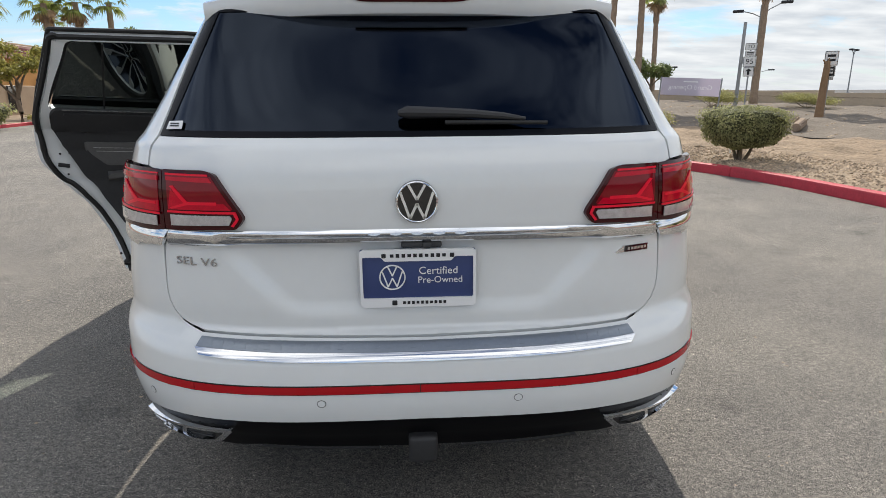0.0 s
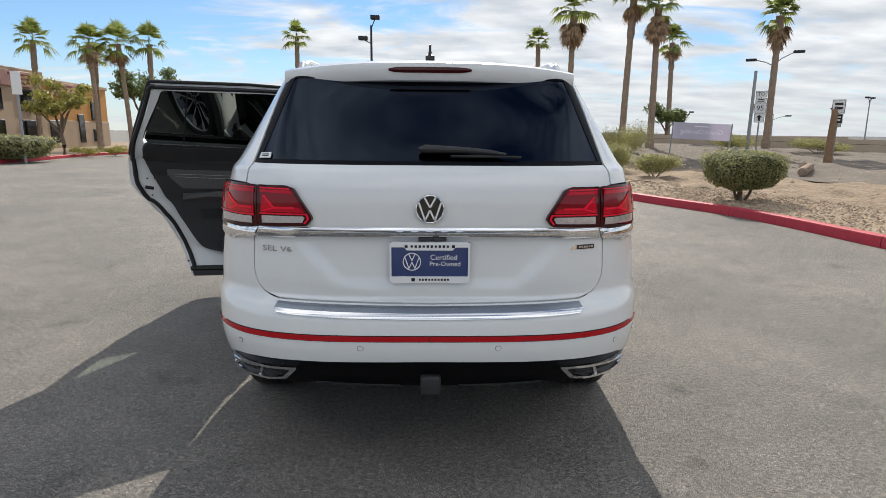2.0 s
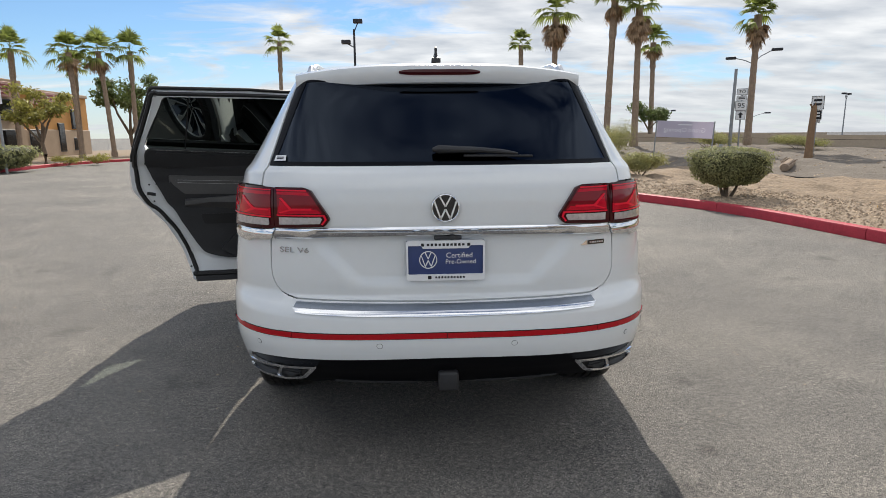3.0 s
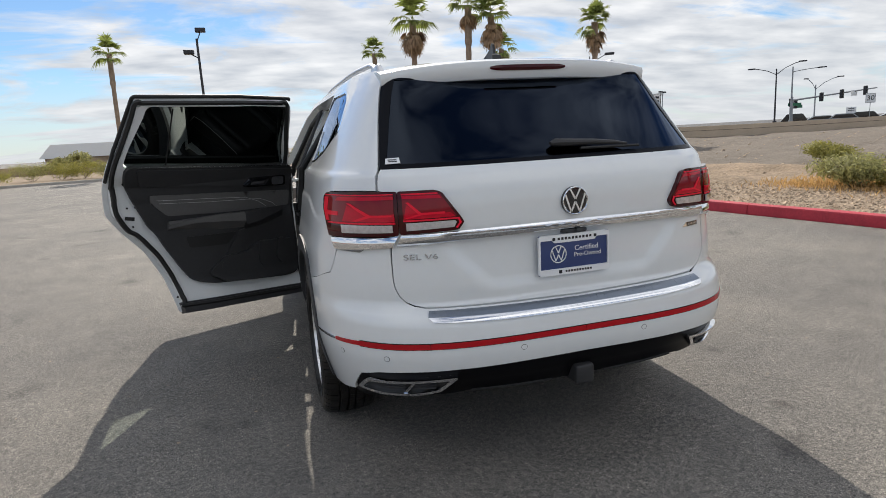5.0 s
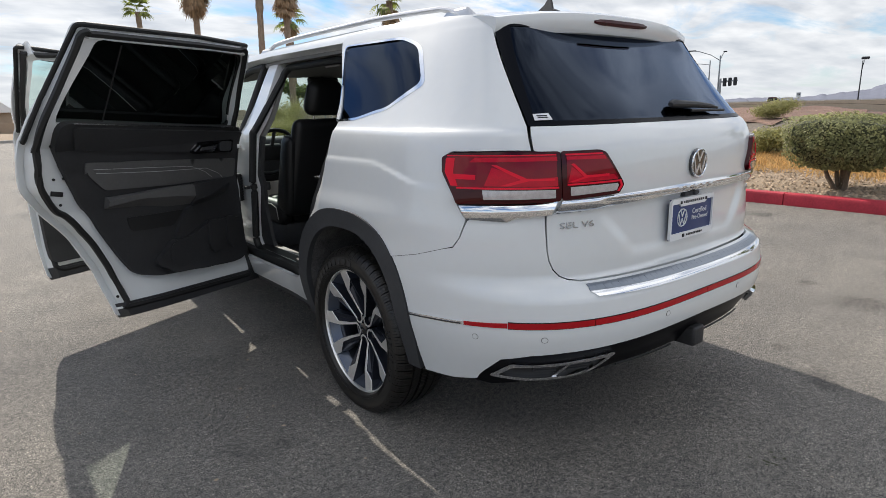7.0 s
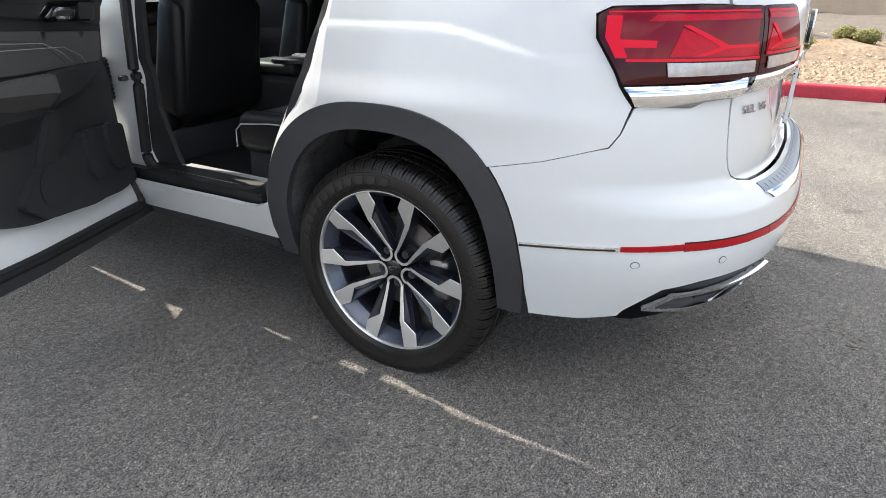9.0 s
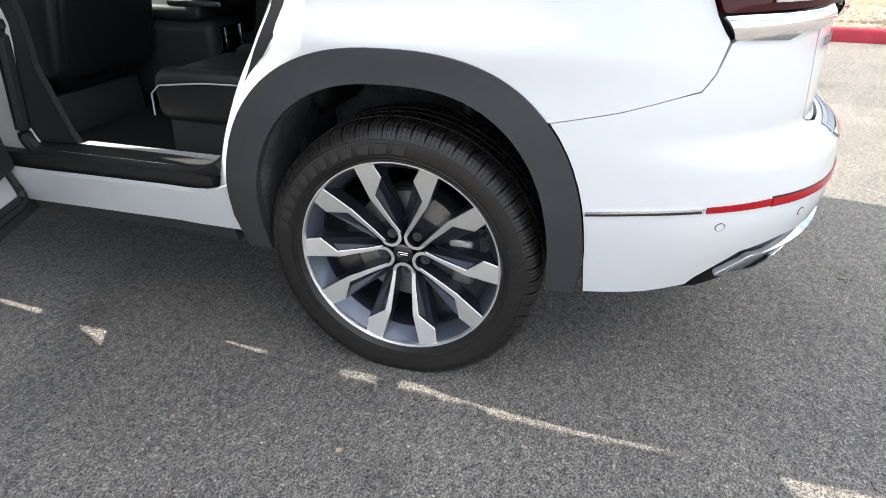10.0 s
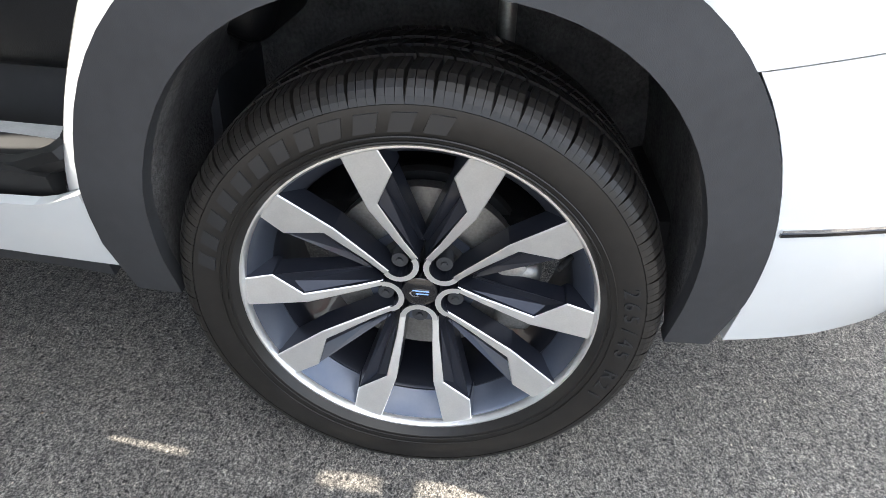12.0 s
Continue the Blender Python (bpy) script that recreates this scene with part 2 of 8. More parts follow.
def asphalt():
    m = bpy.data.materials.new("asphalt")
    m.use_nodes = True
    n, l = m.node_tree.nodes, m.node_tree.links
    b = n["Principled BSDF"]
    b.inputs["Roughness"].default_value = 0.85
    b.inputs["Specular IOR Level"].default_value = 0.35
    tc = n.new("ShaderNodeTexCoord")

    def noise_tex(scale, detail, rough=0.5):
        k = n.new("ShaderNodeTexNoise")
        k.inputs["Scale"].default_value, k.inputs["Detail"].default_value, k.inputs["Roughness"].default_value = scale, detail, rough
        l.new(tc.outputs["Object"], k.inputs["Vector"])
        return k.outputs["Fac"]

    def ramp(src, a, b0, c0, c1):
        r = n.new("ShaderNodeValToRGB")
        r.color_ramp.elements[0].position, r.color_ramp.elements[1].position = a, b0
        r.color_ramp.elements[0].color, r.color_ramp.elements[1].color = (*c0, 1), (*c1, 1)
        l.new(src, r.inputs[0])
        return r.outputs["Color"]

    def mul(a, c, f=1.0):
        x = n.new("ShaderNodeMix"); x.data_type = "RGBA"; x.blend_type = "MULTIPLY"
        x.inputs["Factor"].default_value = f
        l.new(a, x.inputs["A"]); l.new(c, x.inputs["B"])
        return x.outputs["Result"]
    # fine grit, with single dark holes and pale stones in it
    grit = noise_tex(300, 3, 0.8)
    stones = ramp(grit, 0.41, 0.59, (0.062, 0.0595, 0.056), (0.325, 0.309, 0.281))
    coarse = ramp(noise_tex(145, 3, 0.75), 0.40, 0.60, (0.40, 0.40, 0.41), (1.55, 1.54, 1.52))
    stones = mul(mul(stones, coarse), ramp(noise_tex(42, 2, 0.6), 0.36, 0.64, (0.72, 0.72, 0.73), (1.28, 1.27, 1.25)))

    def specks(scale, part_of, col):
        v = n.new("ShaderNodeTexVoronoi")
        v.inputs["Scale"].default_value = scale
        l.new(tc.outputs["Object"], v.inputs["Vector"])
        near = n.new("ShaderNodeMath"); near.operation = "LESS_THAN"; near.inputs[1].default_value = 0.36
        l.new(v.outputs["Distance"], near.inputs[0])
        few = n.new("ShaderNodeSeparateXYZ"); l.new(v.outputs["Color"], few.inputs[0])
        pick = n.new("ShaderNodeMath"); pick.operation = "LESS_THAN"; pick.inputs[1].default_value = part_of
        l.new(few.outputs[0], pick.inputs[0])
        both_of = n.new("ShaderNodeMath"); both_of.operation = "MULTIPLY"
        l.new(near.outputs[0], both_of.inputs[0]); l.new(pick.outputs[0], both_of.inputs[1])
        return ramp(both_of.outputs[0], 0.0, 1.0, (1, 1, 1), col)
    pits = mul(specks(112, 0.13, (0.28, 0.28, 0.29)), specks(86, 0.14, (1.65, 1.62, 1.55)))
    big = ramp(noise_tex(0.5, 6, 0.6), 0.3, 0.7, (0.76, 0.76, 0.78), (1.20, 1.18, 1.14))
    mid = ramp(noise_tex(3.5, 6, 0.65), 0.3, 0.72, (0.84, 0.84, 0.84), (1.14, 1.13, 1.12))
    oil = ramp(noise_tex(1.6, 3, 0.4), 0.66, 0.74, (1, 1, 1), (0.62, 0.62, 0.63))
    # old oil drips, each with a ragged edge
    for ox, oy, rad in ((2.37, 0.10, 0.17), (2.62, 0.55, 0.07), (1.18, 0.16, 0.05), (-3.4, 2.2, 0.22), (0.4, -2.9, 0.10), (3.6, -1.0, 0.14)):
        away = n.new("ShaderNodeVectorMath"); away.operation = "DISTANCE"
        away.inputs[1].default_value = (ox, oy, 0)
        l.new(tc.outputs["Object"], away.inputs[0])
        rag = n.new("ShaderNodeMath"); rag.operation = "MULTIPLY_ADD"
        l.new(noise_tex(9, 4, 0.7), rag.inputs[0]); rag.inputs[1].default_value = rad * 1.6
        l.new(away.outputs["Value"], rag.inputs[2])
        oil = mul(oil, ramp(rag.outputs[0], rad * 1.3, rad * 2.2, (0.66, 0.65, 0.65), (1, 1, 1)))
    l.new(mul(mul(mul(mul(stones, pits), big), mid), oil), b.inputs["Base Color"])
    bp = n.new("ShaderNodeBump")
    bp.inputs["Strength"].default_value, bp.inputs["Distance"].default_value, bp.invert = 0.8, 0.009, False
    l.new(noise_tex(150, 3, 0.8), bp.inputs["Height"])
    l.new(bp.outputs[0], b.inputs["Normal"])
    return m


ASPHALT = asphalt()
KERBRED = mat("red_kerb_paint", (0.42, 0.028, 0.045), 0.6, var=0.22, scale=5, bump=0.4, bscale=120, dist=0.003)
KERBCON = mat("kerb_concrete", (0.42, 0.39, 0.35), 0.85, var=0.15, scale=6, bump=0.4, bscale=150)
DIRT = mat("desert_dirt", (0.275, 0.208, 0.142), 0.95, var=0.22, scale=1.2, bump=0.7, bscale=14, dist=0.03)
DIRTBROWN = mat("rough_brown_dirt", (0.255, 0.188, 0.125), 0.95, var=0.38, scale=1.6, bump=0.9, bscale=10, dist=0.06)
SLOPE = mat("grey_gravel_slope", (0.155, 0.129, 0.102), 0.95, var=0.25, scale=1.0, bump=0.9, bscale=9, dist=0.06)
REDGRAVEL = mat("reddish_gravel", (0.20, 0.125, 0.095), 0.95, var=0.3, scale=2.0, bump=0.9, bscale=16, dist=0.05)
STRAW = leaf("dry_straw_grass", (0.58, 0.37, 0.15), 0.3, 0.35)
STONE = mat("landscape_stone", (0.39, 0.295, 0.205), 0.9, var=0.15, scale=20, island=0.42)
LEAF = leaf("hedge_leaf", (0.30, 0.305, 0.14), 0.5, 0.55)
# dark tone painted as inner shade of the bushes, also on dirt crumbs
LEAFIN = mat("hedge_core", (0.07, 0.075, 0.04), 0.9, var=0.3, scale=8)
SHRUB = leaf("desert_shrub_leaf", (0.33, 0.32, 0.13), 0.4, 0.5)
TREELEAF = leaf("tree_leaf", (0.14, 0.18, 0.06), 0.45)
YELLEAF = leaf("yellow_green_leaf", (0.30, 0.28, 0.07), 0.4)
BARK = mat("bark", (0.16, 0.12, 0.085), 0.9, var=0.3, scale=10, bump=0.6, bscale=40, dist=0.01)
PALMBARK = mat("palm_bark", (0.29, 0.215, 0.155), 0.9, var=0.3, scale=6, bump=0.7, bscale=25, dist=0.02)
FROND = leaf("palm_frond", (0.22, 0.26, 0.065), 0.5, 0.5)
DEADFROND = leaf("dead_palm_frond", (0.36, 0.24, 0.14), 0.35, 0.3)
WALLTAN = mat("tan_block_wall", (0.49, 0.395, 0.295), 0.9, var=0.1, scale=2, bump=0.3, bscale=30)
STUCCO = mat("ochre_stucco", (0.46, 0.235, 0.075), 0.9, var=0.1, scale=1.5, bump=0.3, bscale=40)
STUCCOTAN = mat("tan_stucco", (0.38, 0.29, 0.21), 0.9, var=0.1, scale=1.5, bump=0.3, bscale=40)
GALV = mat("galvanised_pole", (0.30, 0.31, 0.32), 0.5, 0.6, var=0.1, scale=8)
DARKPOLE = mat("dark_pole", (0.035, 0.035, 0.04), 0.5, 0.3, var=0.1, scale=5)
WOODPOST = mat("brown_post", (0.24, 0.15, 0.085), 0.85, var=0.2, scale=8, bump=0.3, bscale=40)
SIGNWHITE = mat("sign_white", (0.75, 0.75, 0.74), 0.5, var=0.03, scale=5)
SIGNGREEN = mat("sign_green", (0.02, 0.14, 0.07), 0.5)
BANNER = leaf("banner_vinyl", (0.66, 0.62, 0.70), 0.02, 0.5)
SIGNPINK = mat("faded_sign_pink", (0.42, 0.25, 0.22), 0.7, var=0.15, scale=2)
MAROONINK = mat("maroon_ink", (0.18, 0.03, 0.04), 0.6)
SIGNBLUE = mat("sign_blue", (0.03, 0.07, 0.25), 0.5)
BANNERPRINT = mat("banner_print_white", (0.92, 0.91, 0.93), 0.5)
VALBLK = mat("black_valance", (0.005, 0.005, 0.006), 0.36, spec=0.10, var=0.1, scale=10)
# the haze of distance is mixed into this blue-grey base colour
MOUNTAIN = mat("haze_tinted_mountain", (0.145, 0.155, 0.20), 1.0, var=0.10, scale=0.012)
ROADASPH = mat("road_asphalt", (0.10, 0.10, 0.10), 0.9, var=0.1, scale=2)


# ---- building tools ----
def part(name, data, material, parent, label="", smooth=True, angle=None):
    """Links a bmesh or mesh as one object under a thing or a part."""
    if isinstance(data, bmesh.types.BMesh):
        me = bpy.data.meshes.new(name)
        data.normal_update()
        data.to_mesh(me)
        data.free()
        if smooth:
            for p in me.polygons:
                p.use_smooth = True
            me.set_sharp_from_angle(angle=radians(angle or 35))
    else:
        me = data
        me.name = name
    for k in (material if isinstance(material, (list, tuple)) else [material]):
        me.materials.append(k)
    ob = new(name, me)
    if parent:
        ob.parent = parent
    return tagged(ob, label)


def thing(name, label, category, group="", kind="", at=(0, 0, 0)):
    e = new(name)
    e.location = at
    return tagged(e, label, category, group, kind)


def rbox(bm, size, at=(0, 0, 0), bevel=0.01, seg=2, rot=None, taper=(1, 1)):
    """Adds a bevelled box to bm; taper scales its top in x and y."""
    vs = bmesh.ops.create_cube(bm, size=1)["verts"]
    for v in vs:
        if v.co.z > 0:
            v.co.x *= taper[0]
            v.co.y *= taper[1]
        v.co = Vector((v.co.x * size[0], v.co.y * size[1], v.co.z * size[2]))
    fs = {f for v in vs for f in v.link_faces}
    if bevel:
        es = list({e for f in fs for e in f.edges})
        r = bmesh.ops.bevel(bm, geom=es, offset=min(bevel, min(size) * 0.49), segments=seg, profile=0.5, affect="EDGES")
        vs = list({v for f in r["faces"] for v in f.verts} | {v for v in vs if v.is_valid})
    m = Matrix.Translation(at) @ (rot.to_4x4() if rot else Matrix())
    bmesh.ops.transform(bm, matrix=m, verts=vs)
    return vs


def rod(bm, a, b, r0, r1=None, seg=10, caps=True):
    """Adds a tapered rod from a to b."""
    a, b = Vector(a), Vector(b)
    r1 = r0 if r1 is None else r1
    q = (b - a).to_track_quat("Z", "Y")
    ring = []
    for p, r in ((a, r0), (b, r1)):
        ring.append([bm.verts.new(p + q @ Vector((r * math.cos(i * math.tau / seg), r * math.sin(i * math.tau / seg), 0))) for i in range(seg)])
    for i in range(seg):
        j = (i + 1) % seg
        bm.faces.new((ring[0][i], ring[0][j], ring[1][j], ring[1][i]))
    if caps:
        bm.faces.new(ring[0][::-1])
        bm.faces.new(ring[1])


def tube(bm, pts, r, seg=8, closed=False, flat=1.0):
    """Adds a tube along points; flat squashes it along its own up."""
    pts = [Vector(p) for p in pts]
    n = len(pts)
    rings = []
    for i, p in enumerate(pts):
        d = (pts[(i + 1) % n] - pts[i - 1]) if closed or 0 < i < n - 1 else (pts[1] - p if i == 0 else p - pts[i - 1])
        q = d.to_track_quat("Z", "Y")
        rr = r[i] if isinstance(r, (list, tuple)) else r
        rings.append([bm.verts.new(p + q @ Vector((rr * math.cos(k * math.tau / seg), rr * flat * math.sin(k * math.tau / seg), 0))) for k in range(seg)])
    for i in range(n if closed else n - 1):
        A, B = rings[i], rings[(i + 1) % n]
        for k in range(seg):
            j = (k + 1) % seg
            bm.faces.new((A[k], A[j], B[j], B[k]))
    if not closed:
        bm.faces.new(rings[0][::-1])
        bm.faces.new(rings[-1])


def lathe(bm, prof, seg=64, closed=True):
    """Turns a profile of (radius, x) round the x axis."""
    rings = [[bm.verts.new((x, r * math.cos(i * math.tau / seg), r * math.sin(i * math.tau / seg))) for i in range(seg)] for r, x in prof]
    for a, b in zip(rings, rings[1:] + ([rings[0]] if closed else [])):
        for i in range(seg):
            j = (i + 1) % seg
            bm.faces.new((a[i], a[j], b[j], b[i]))


def prism(bm, poly, y0, y1, axes=(0, 2, 1)):
    """Extrudes a polygon in two axes along the third."""
    n = len(poly)
    rows = []
    for y in (y0, y1):
        row = []
        for u, v in poly:
            c = [0, 0, 0]
            c[axes[0]], c[axes[1]], c[axes[2]] = u, v, y
            row.append(bm.verts.new(c))
        rows.append(row)
    bm.faces.new(rows[0])
    bm.faces.new(rows[1][::-1])
    for i in range(n):
        j = (i + 1) % n
        bm.faces.new((rows[0][j], rows[0][i], rows[1][i], rows[1][j]))
    bmesh.ops.recalc_face_normals(bm, faces=bm.faces[:])


def lettering(text, size, depth=0.002, shear=0.0):
    """The mesh of a line of text in the built-in font, centred, in the xy plane."""
    cu = bpy.data.curves.new("letters", "FONT")
    cu.body, cu.size, cu.extrude, cu.shear = text, size, depth, shear
    cu.align_x, cu.align_y, cu.resolution_u = "CENTER", "CENTER", 3
    ob = new("letters", cu)
    bpy.context.view_layer.update()
    me = bpy.data.meshes.new_from_object(ob.evaluated_get(bpy.context.evaluated_depsgraph_get()))
    bpy.data.objects.remove(ob)
    bpy.data.curves.remove(cu)
    return me


# ---- the car's surface ----
def spline(xs, ys):
    n = len(xs)
    d = [(ys[i + 1] - ys[i]) / (xs[i + 1] - xs[i]) for i in range(n - 1)]
    m = [d[0]] + [0.0 if d[i - 1] * d[i] <= 0 else 2 * d[i - 1] * d[i] / (d[i - 1] + d[i]) for i in range(1, n - 1)] + [d[-1]]

    def f(x):
        if x <= xs[0]:
            return ys[0] + m[0] * (x - xs[0])
        if x >= xs[-1]:
            return ys[-1] + m[-1] * (x - xs[-1])
        i = 0
        while xs[i + 1] < x:
            i += 1
        h = xs[i + 1] - xs[i]
        t = (x - xs[i]) / h
        return (1 + 2 * t) * (1 - t) ** 2 * ys[i] + t * (1 - t) ** 2 * h * m[i] + t * t * (3 - 2 * t) * ys[i + 1] + t * t * (t - 1) * h * m[i + 1]
    return f


def smooth01(t):
    t = max(0.0, min(1.0, t))
    return t * t * (3 - 2 * t)


# half width, rear end and start of the straight side, by height
HALF = spline([.20, .35, .46, .58, .75, .92, 1.02, 1.19, 1.248, 1.264, 1.278, 1.30, 1.64, 1.72, 1.76], [.90, .94, .968, .988, .99, .978, .963, .936, .922, .914, .900, .886, .715, .665, .58])
REAR = spline([.25, .42, .50, .585, .70, .735, .76, .83, .98, 1.06, 1.12, 1.19, 1.25, 1.30, 1.64, 1.72],
              [.16, .06, .015, .0, .012, .05, .103, .098, .105, .085, .085, .09, .115, .165, .50, .56])
SIDE0 = spline([.2, 1.25, 1.7], [.95, 1.0, 1.3])
POW = 3.3
TAB = [i / 1500 for i in range(1501)]
TX = [math.sin(t * math.pi / 2) ** (2 / POW) for t in TAB]
TD = [max(0.0, math.cos(t * math.pi / 2)) ** (2 / POW) for t in TAB]
TL = [0.0]
for i in range(1500):
    TL.append(TL[-1] + math.hypot(TX[i + 1] - TX[i], TD[i + 1] - TD[i]))
TL = np.array(TL) / TL[-1]
TX, TD = np.array(TX), np.array(TD)


def blister(y, z):
    """The flared haunch over the rear wheel: it stands proud below a curved line."""
    line = 1.15 - .067 * smooth01((.98 - y) / .40)
    return .0055 * smooth01((line - z + .006) / .022) * smooth01((z - .84) / .12) * smooth01((1.75 - y) / .25) * smooth01((y - .42) / .20)


def surf(a, z):
    """The body's skin: a runs from the middle of the rear (0) round the corner (1) and forward along the side in metres."""
    s, a = (1 if a >= 0 else -1), abs(a)
    h, c = HALF(z), SIDE0(z)
    if a >= 1:
        x, y = h, c + a - 1
        # the doors lie a little inside the wheel arches, under the shoulder
        k = smooth01((y - 1.55) / 0.35) * smooth01((3.75 - y) / 0.35)
        x -= 0.028 * k * smooth01((1.0 - z) / 0.12)
        # the haunch over each wheel
        for yw in (1.15, 4.13):
            x += 0.006 * smooth01(1 - abs(y - yw) / 0.75) * smooth01(1 - abs(z - 0.93) / 0.09)
        x += blister(y, z)
        if y > 4.25:
            x *= (1 - min(1.0, (y - 4.25) / 0.95) ** 3.2) ** 0.4
        return Vector((s * x, y, z))
    x, y = h * float(np.interp(a, TL, TX)), c - (c - REAR(z)) * float(np.interp(a, TL, TD))
    if a > 0.6:
        x += (blister(y, z) + 0.006 * smooth01(1 - abs(y - 1.15) / 0.75) * smooth01(1 - abs(z - 0.93) / 0.09)) * smooth01((a - 0.6) / 0.25)
    # the plan is squarer towards the roof
    if z > 1.22:
        k = x / h
        y -= 2.1 * 0.155 * min(1.0, (z - 1.22) / 0.42) ** 1.2 * k ** 4 * (1 - k ** 12)
    # the dished middle of the tailgate, under the chrome strip
    if 0.76 < z < 1.03:
        edge = 0.36 + 0.14 * smooth01((z - 0.80) / 0.2)
        y += 0.013 * smooth01((edge + 0.05 - x) / 0.09) * smooth01((z - 0.785) / 0.06)
    return Vector((s * x, y, z))


def skin_normal(fn, a, z):
    e = 0.004
    p = fn(a, z)
    n = (fn(a + e, z) - fn(a - e, z)).cross(fn(a, z + e) - fn(a, z - e))
    n.normalize()
    return p, n


def rx(x, z):
    """Skin place at x on the rear."""
    return (math.copysign(float(np.interp(min(1, abs(x) / HALF(z)), TX, TL)), x), z)


def sy(y, z, side=-1):
    """Skin place at y on a flank."""
    c = SIDE0(z)
    if y >= c:
        return (side * (1 + y - c), z)
    if z <= 1.22:
        return (side * float(np.interp(-(c - y) / (c - REAR(z)), -TD, TL)), z)
    lo, hi = 0.5, 1.0
    for _ in range(24):
        m = (lo + hi) / 2
        lo, hi = (m, hi) if surf(m, z).y < y else (lo, m)
    return (side * lo, z)


def panel(name, material, loops, parent, label="", res=0.03, off=0.0, thick=0.014, fn=surf, at=(0, 0, 0), place=False, ks=1.5):
    """A curved sheet with thickness over polygons (outline, then holes) of the skin."""
    from mathutils import geometry
    at = Vector(at)
    vs, es = [], []
    dense = []
    for lp in loops:
        ring = []
        for (a0, z0), (a1, z1) in zip(lp, lp[1:] + lp[:1]):
            k = max(1, int(math.hypot((a1 - a0) * ks, z1 - z0) / res))
            ring += [(a0 + (a1 - a0) * i / k, z0 + (z1 - z0) * i / k) for i in range(k)]
        base = len(vs)
        vs += [Vector((a * ks, z)) for a, z in ring]
        es += [(base + i, base + (i + 1) % len(ring)) for i in range(len(ring))]
        dense.append([(a * ks, z) for a, z in ring])

    P = np.array([v for r in dense for v in r])

    def within(pts):
        pts = np.asarray(pts)
        ins = np.zeros(len(pts), bool)
        for r in dense:
            r = np.array(r)
            x0, y0 = r[:, 0], r[:, 1]
            x1, y1 = np.roll(x0, -1), np.roll(y0, -1)
            for k in range(len(r)):
                c = (y0[k] > pts[:, 1]) != (y1[k] > pts[:, 1])
                if y1[k] != y0[k]:
                    ins ^= c & (pts[:, 0] < (x1[k] - x0[k]) * (pts[:, 1] - y0[k]) / (y1[k] - y0[k]) + x0[k])
        return ins
    lo, hi = P.min(0), P.max(0)
    gx, gy = np.meshgrid(np.arange(lo[0] + res / 2, hi[0], res), np.arange(lo[1] + res / 2, hi[1], res))
    G = np.stack([gx.ravel(), gy.ravel()], 1)
    if len(G):
        G = G[within(G)]
        G = [g for g in G if ((P - g) ** 2).sum(1).min() > (0.45 * res) ** 2]
        vs += [Vector(g) for g in G]
    V, E, F, *_ = geometry.delaunay_2d_cdt(vs, es, [], 0, 1e-6)
    cen = [[sum(V[i][0] for i in f) / 3, sum(V[i][1] for i in f) / 3] for f in F]
    ok = within(cen)
    F = [f for f, o in zip(F, ok) if o]
    pos, nor = [], []
    for v in V:
        p, n = skin_normal(fn, v[0] / ks, v[1])
        pos.append(p + n * off - at)
        nor.append(n)
    faces, fn_l = [], []
    used = {}
    n0 = len(V)
    verts = pos + [p - n * thick for p, n in zip(pos, nor)]
    for f in F:
        a, b, c = f
        g = (pos[b] - pos[a]).cross(pos[c] - pos[a])
        if g.dot(nor[a]) < 0:
            f = (a, c, b)
        faces.append(tuple(f))
        fn_l += [nor[i] for i in f]
        faces.append(tuple(i + n0 for i in reversed(f)))
        fn_l += [-nor[i] for i in reversed(f)]
        for i in range(3):
            used[(f[i], f[(i + 1) % 3])] = 1
    for (i, j) in list(used):
        if (j, i) not in used:
            g = (verts[j] - verts[i]).cross(nor[i])
            g.normalize()
            k = len(verts)
            verts += [verts[i], verts[j], verts[j + n0], verts[i + n0]]
            faces.append((k + 1, k, k + 3, k + 2))
            fn_l += [g] * 4
    me = bpy.data.meshes.new(name)
    me.from_pydata(verts, [], faces)
    for p in me.polygons:
        p.use_smooth = True
    me.normals_split_custom_set([tuple(v) for v in fn_l])
    ob = part(name, me, material, parent, label)
    if place:
        ob.location = at
    return ob


def mirror(pts):
    return [(-a, z) for a, z in reversed(pts)]


def both(pts):
    """An outline symmetrical about the car's middle from its left half."""
    return pts + [(-a, z) for a, z in reversed(pts) if abs(a) > 1e-4]


def band(top, bottom):
    """A symmetrical band from the left halves of its upper and lower edge, each running from the side to the middle."""
    return top + [(-a, z) for a, z in reversed(top[:-1])] + [(-a, z) for a, z in bottom] + list(reversed(bottom[:-1]))


def curve(pts, k=6):
    """Rounds a closed outline through its points (Catmull-Rom)."""
    n, out = len(pts), []
    for i in range(n):
        p0, p1, p2, p3 = (Vector(pts[(i + j) % n]) for j in (-1, 0, 1, 2))
        for s in range(k):
            t = s / k
            q = 0.5 * ((2 * p1) + (p2 - p0) * t + (2 * p0 - 5 * p1 + 4 * p2 - p3) * t * t + (3 * p1 - p0 - 3 * p2 + p3) * t ** 3)
            out.append(tuple(q))
    return out


def fillet(pts, r, k=5):
    """Rounds each corner of a closed outline by about r."""
    n, out = len(pts), []
    for i in range(n):
        p = Vector(pts[i])
        a, b = Vector(pts[i - 1]) - p, Vector(pts[(i + 1) % n]) - p
        d = min(r, a.length * 0.45, b.length * 0.45)
        s, e = p + a.normalized() * d, p + b.normalized() * d
        out += [tuple((1 - t) ** 2 * s + 2 * t * (1 - t) * p + t * t * e) for t in [j / k for j in range(k + 1)]]
    return out


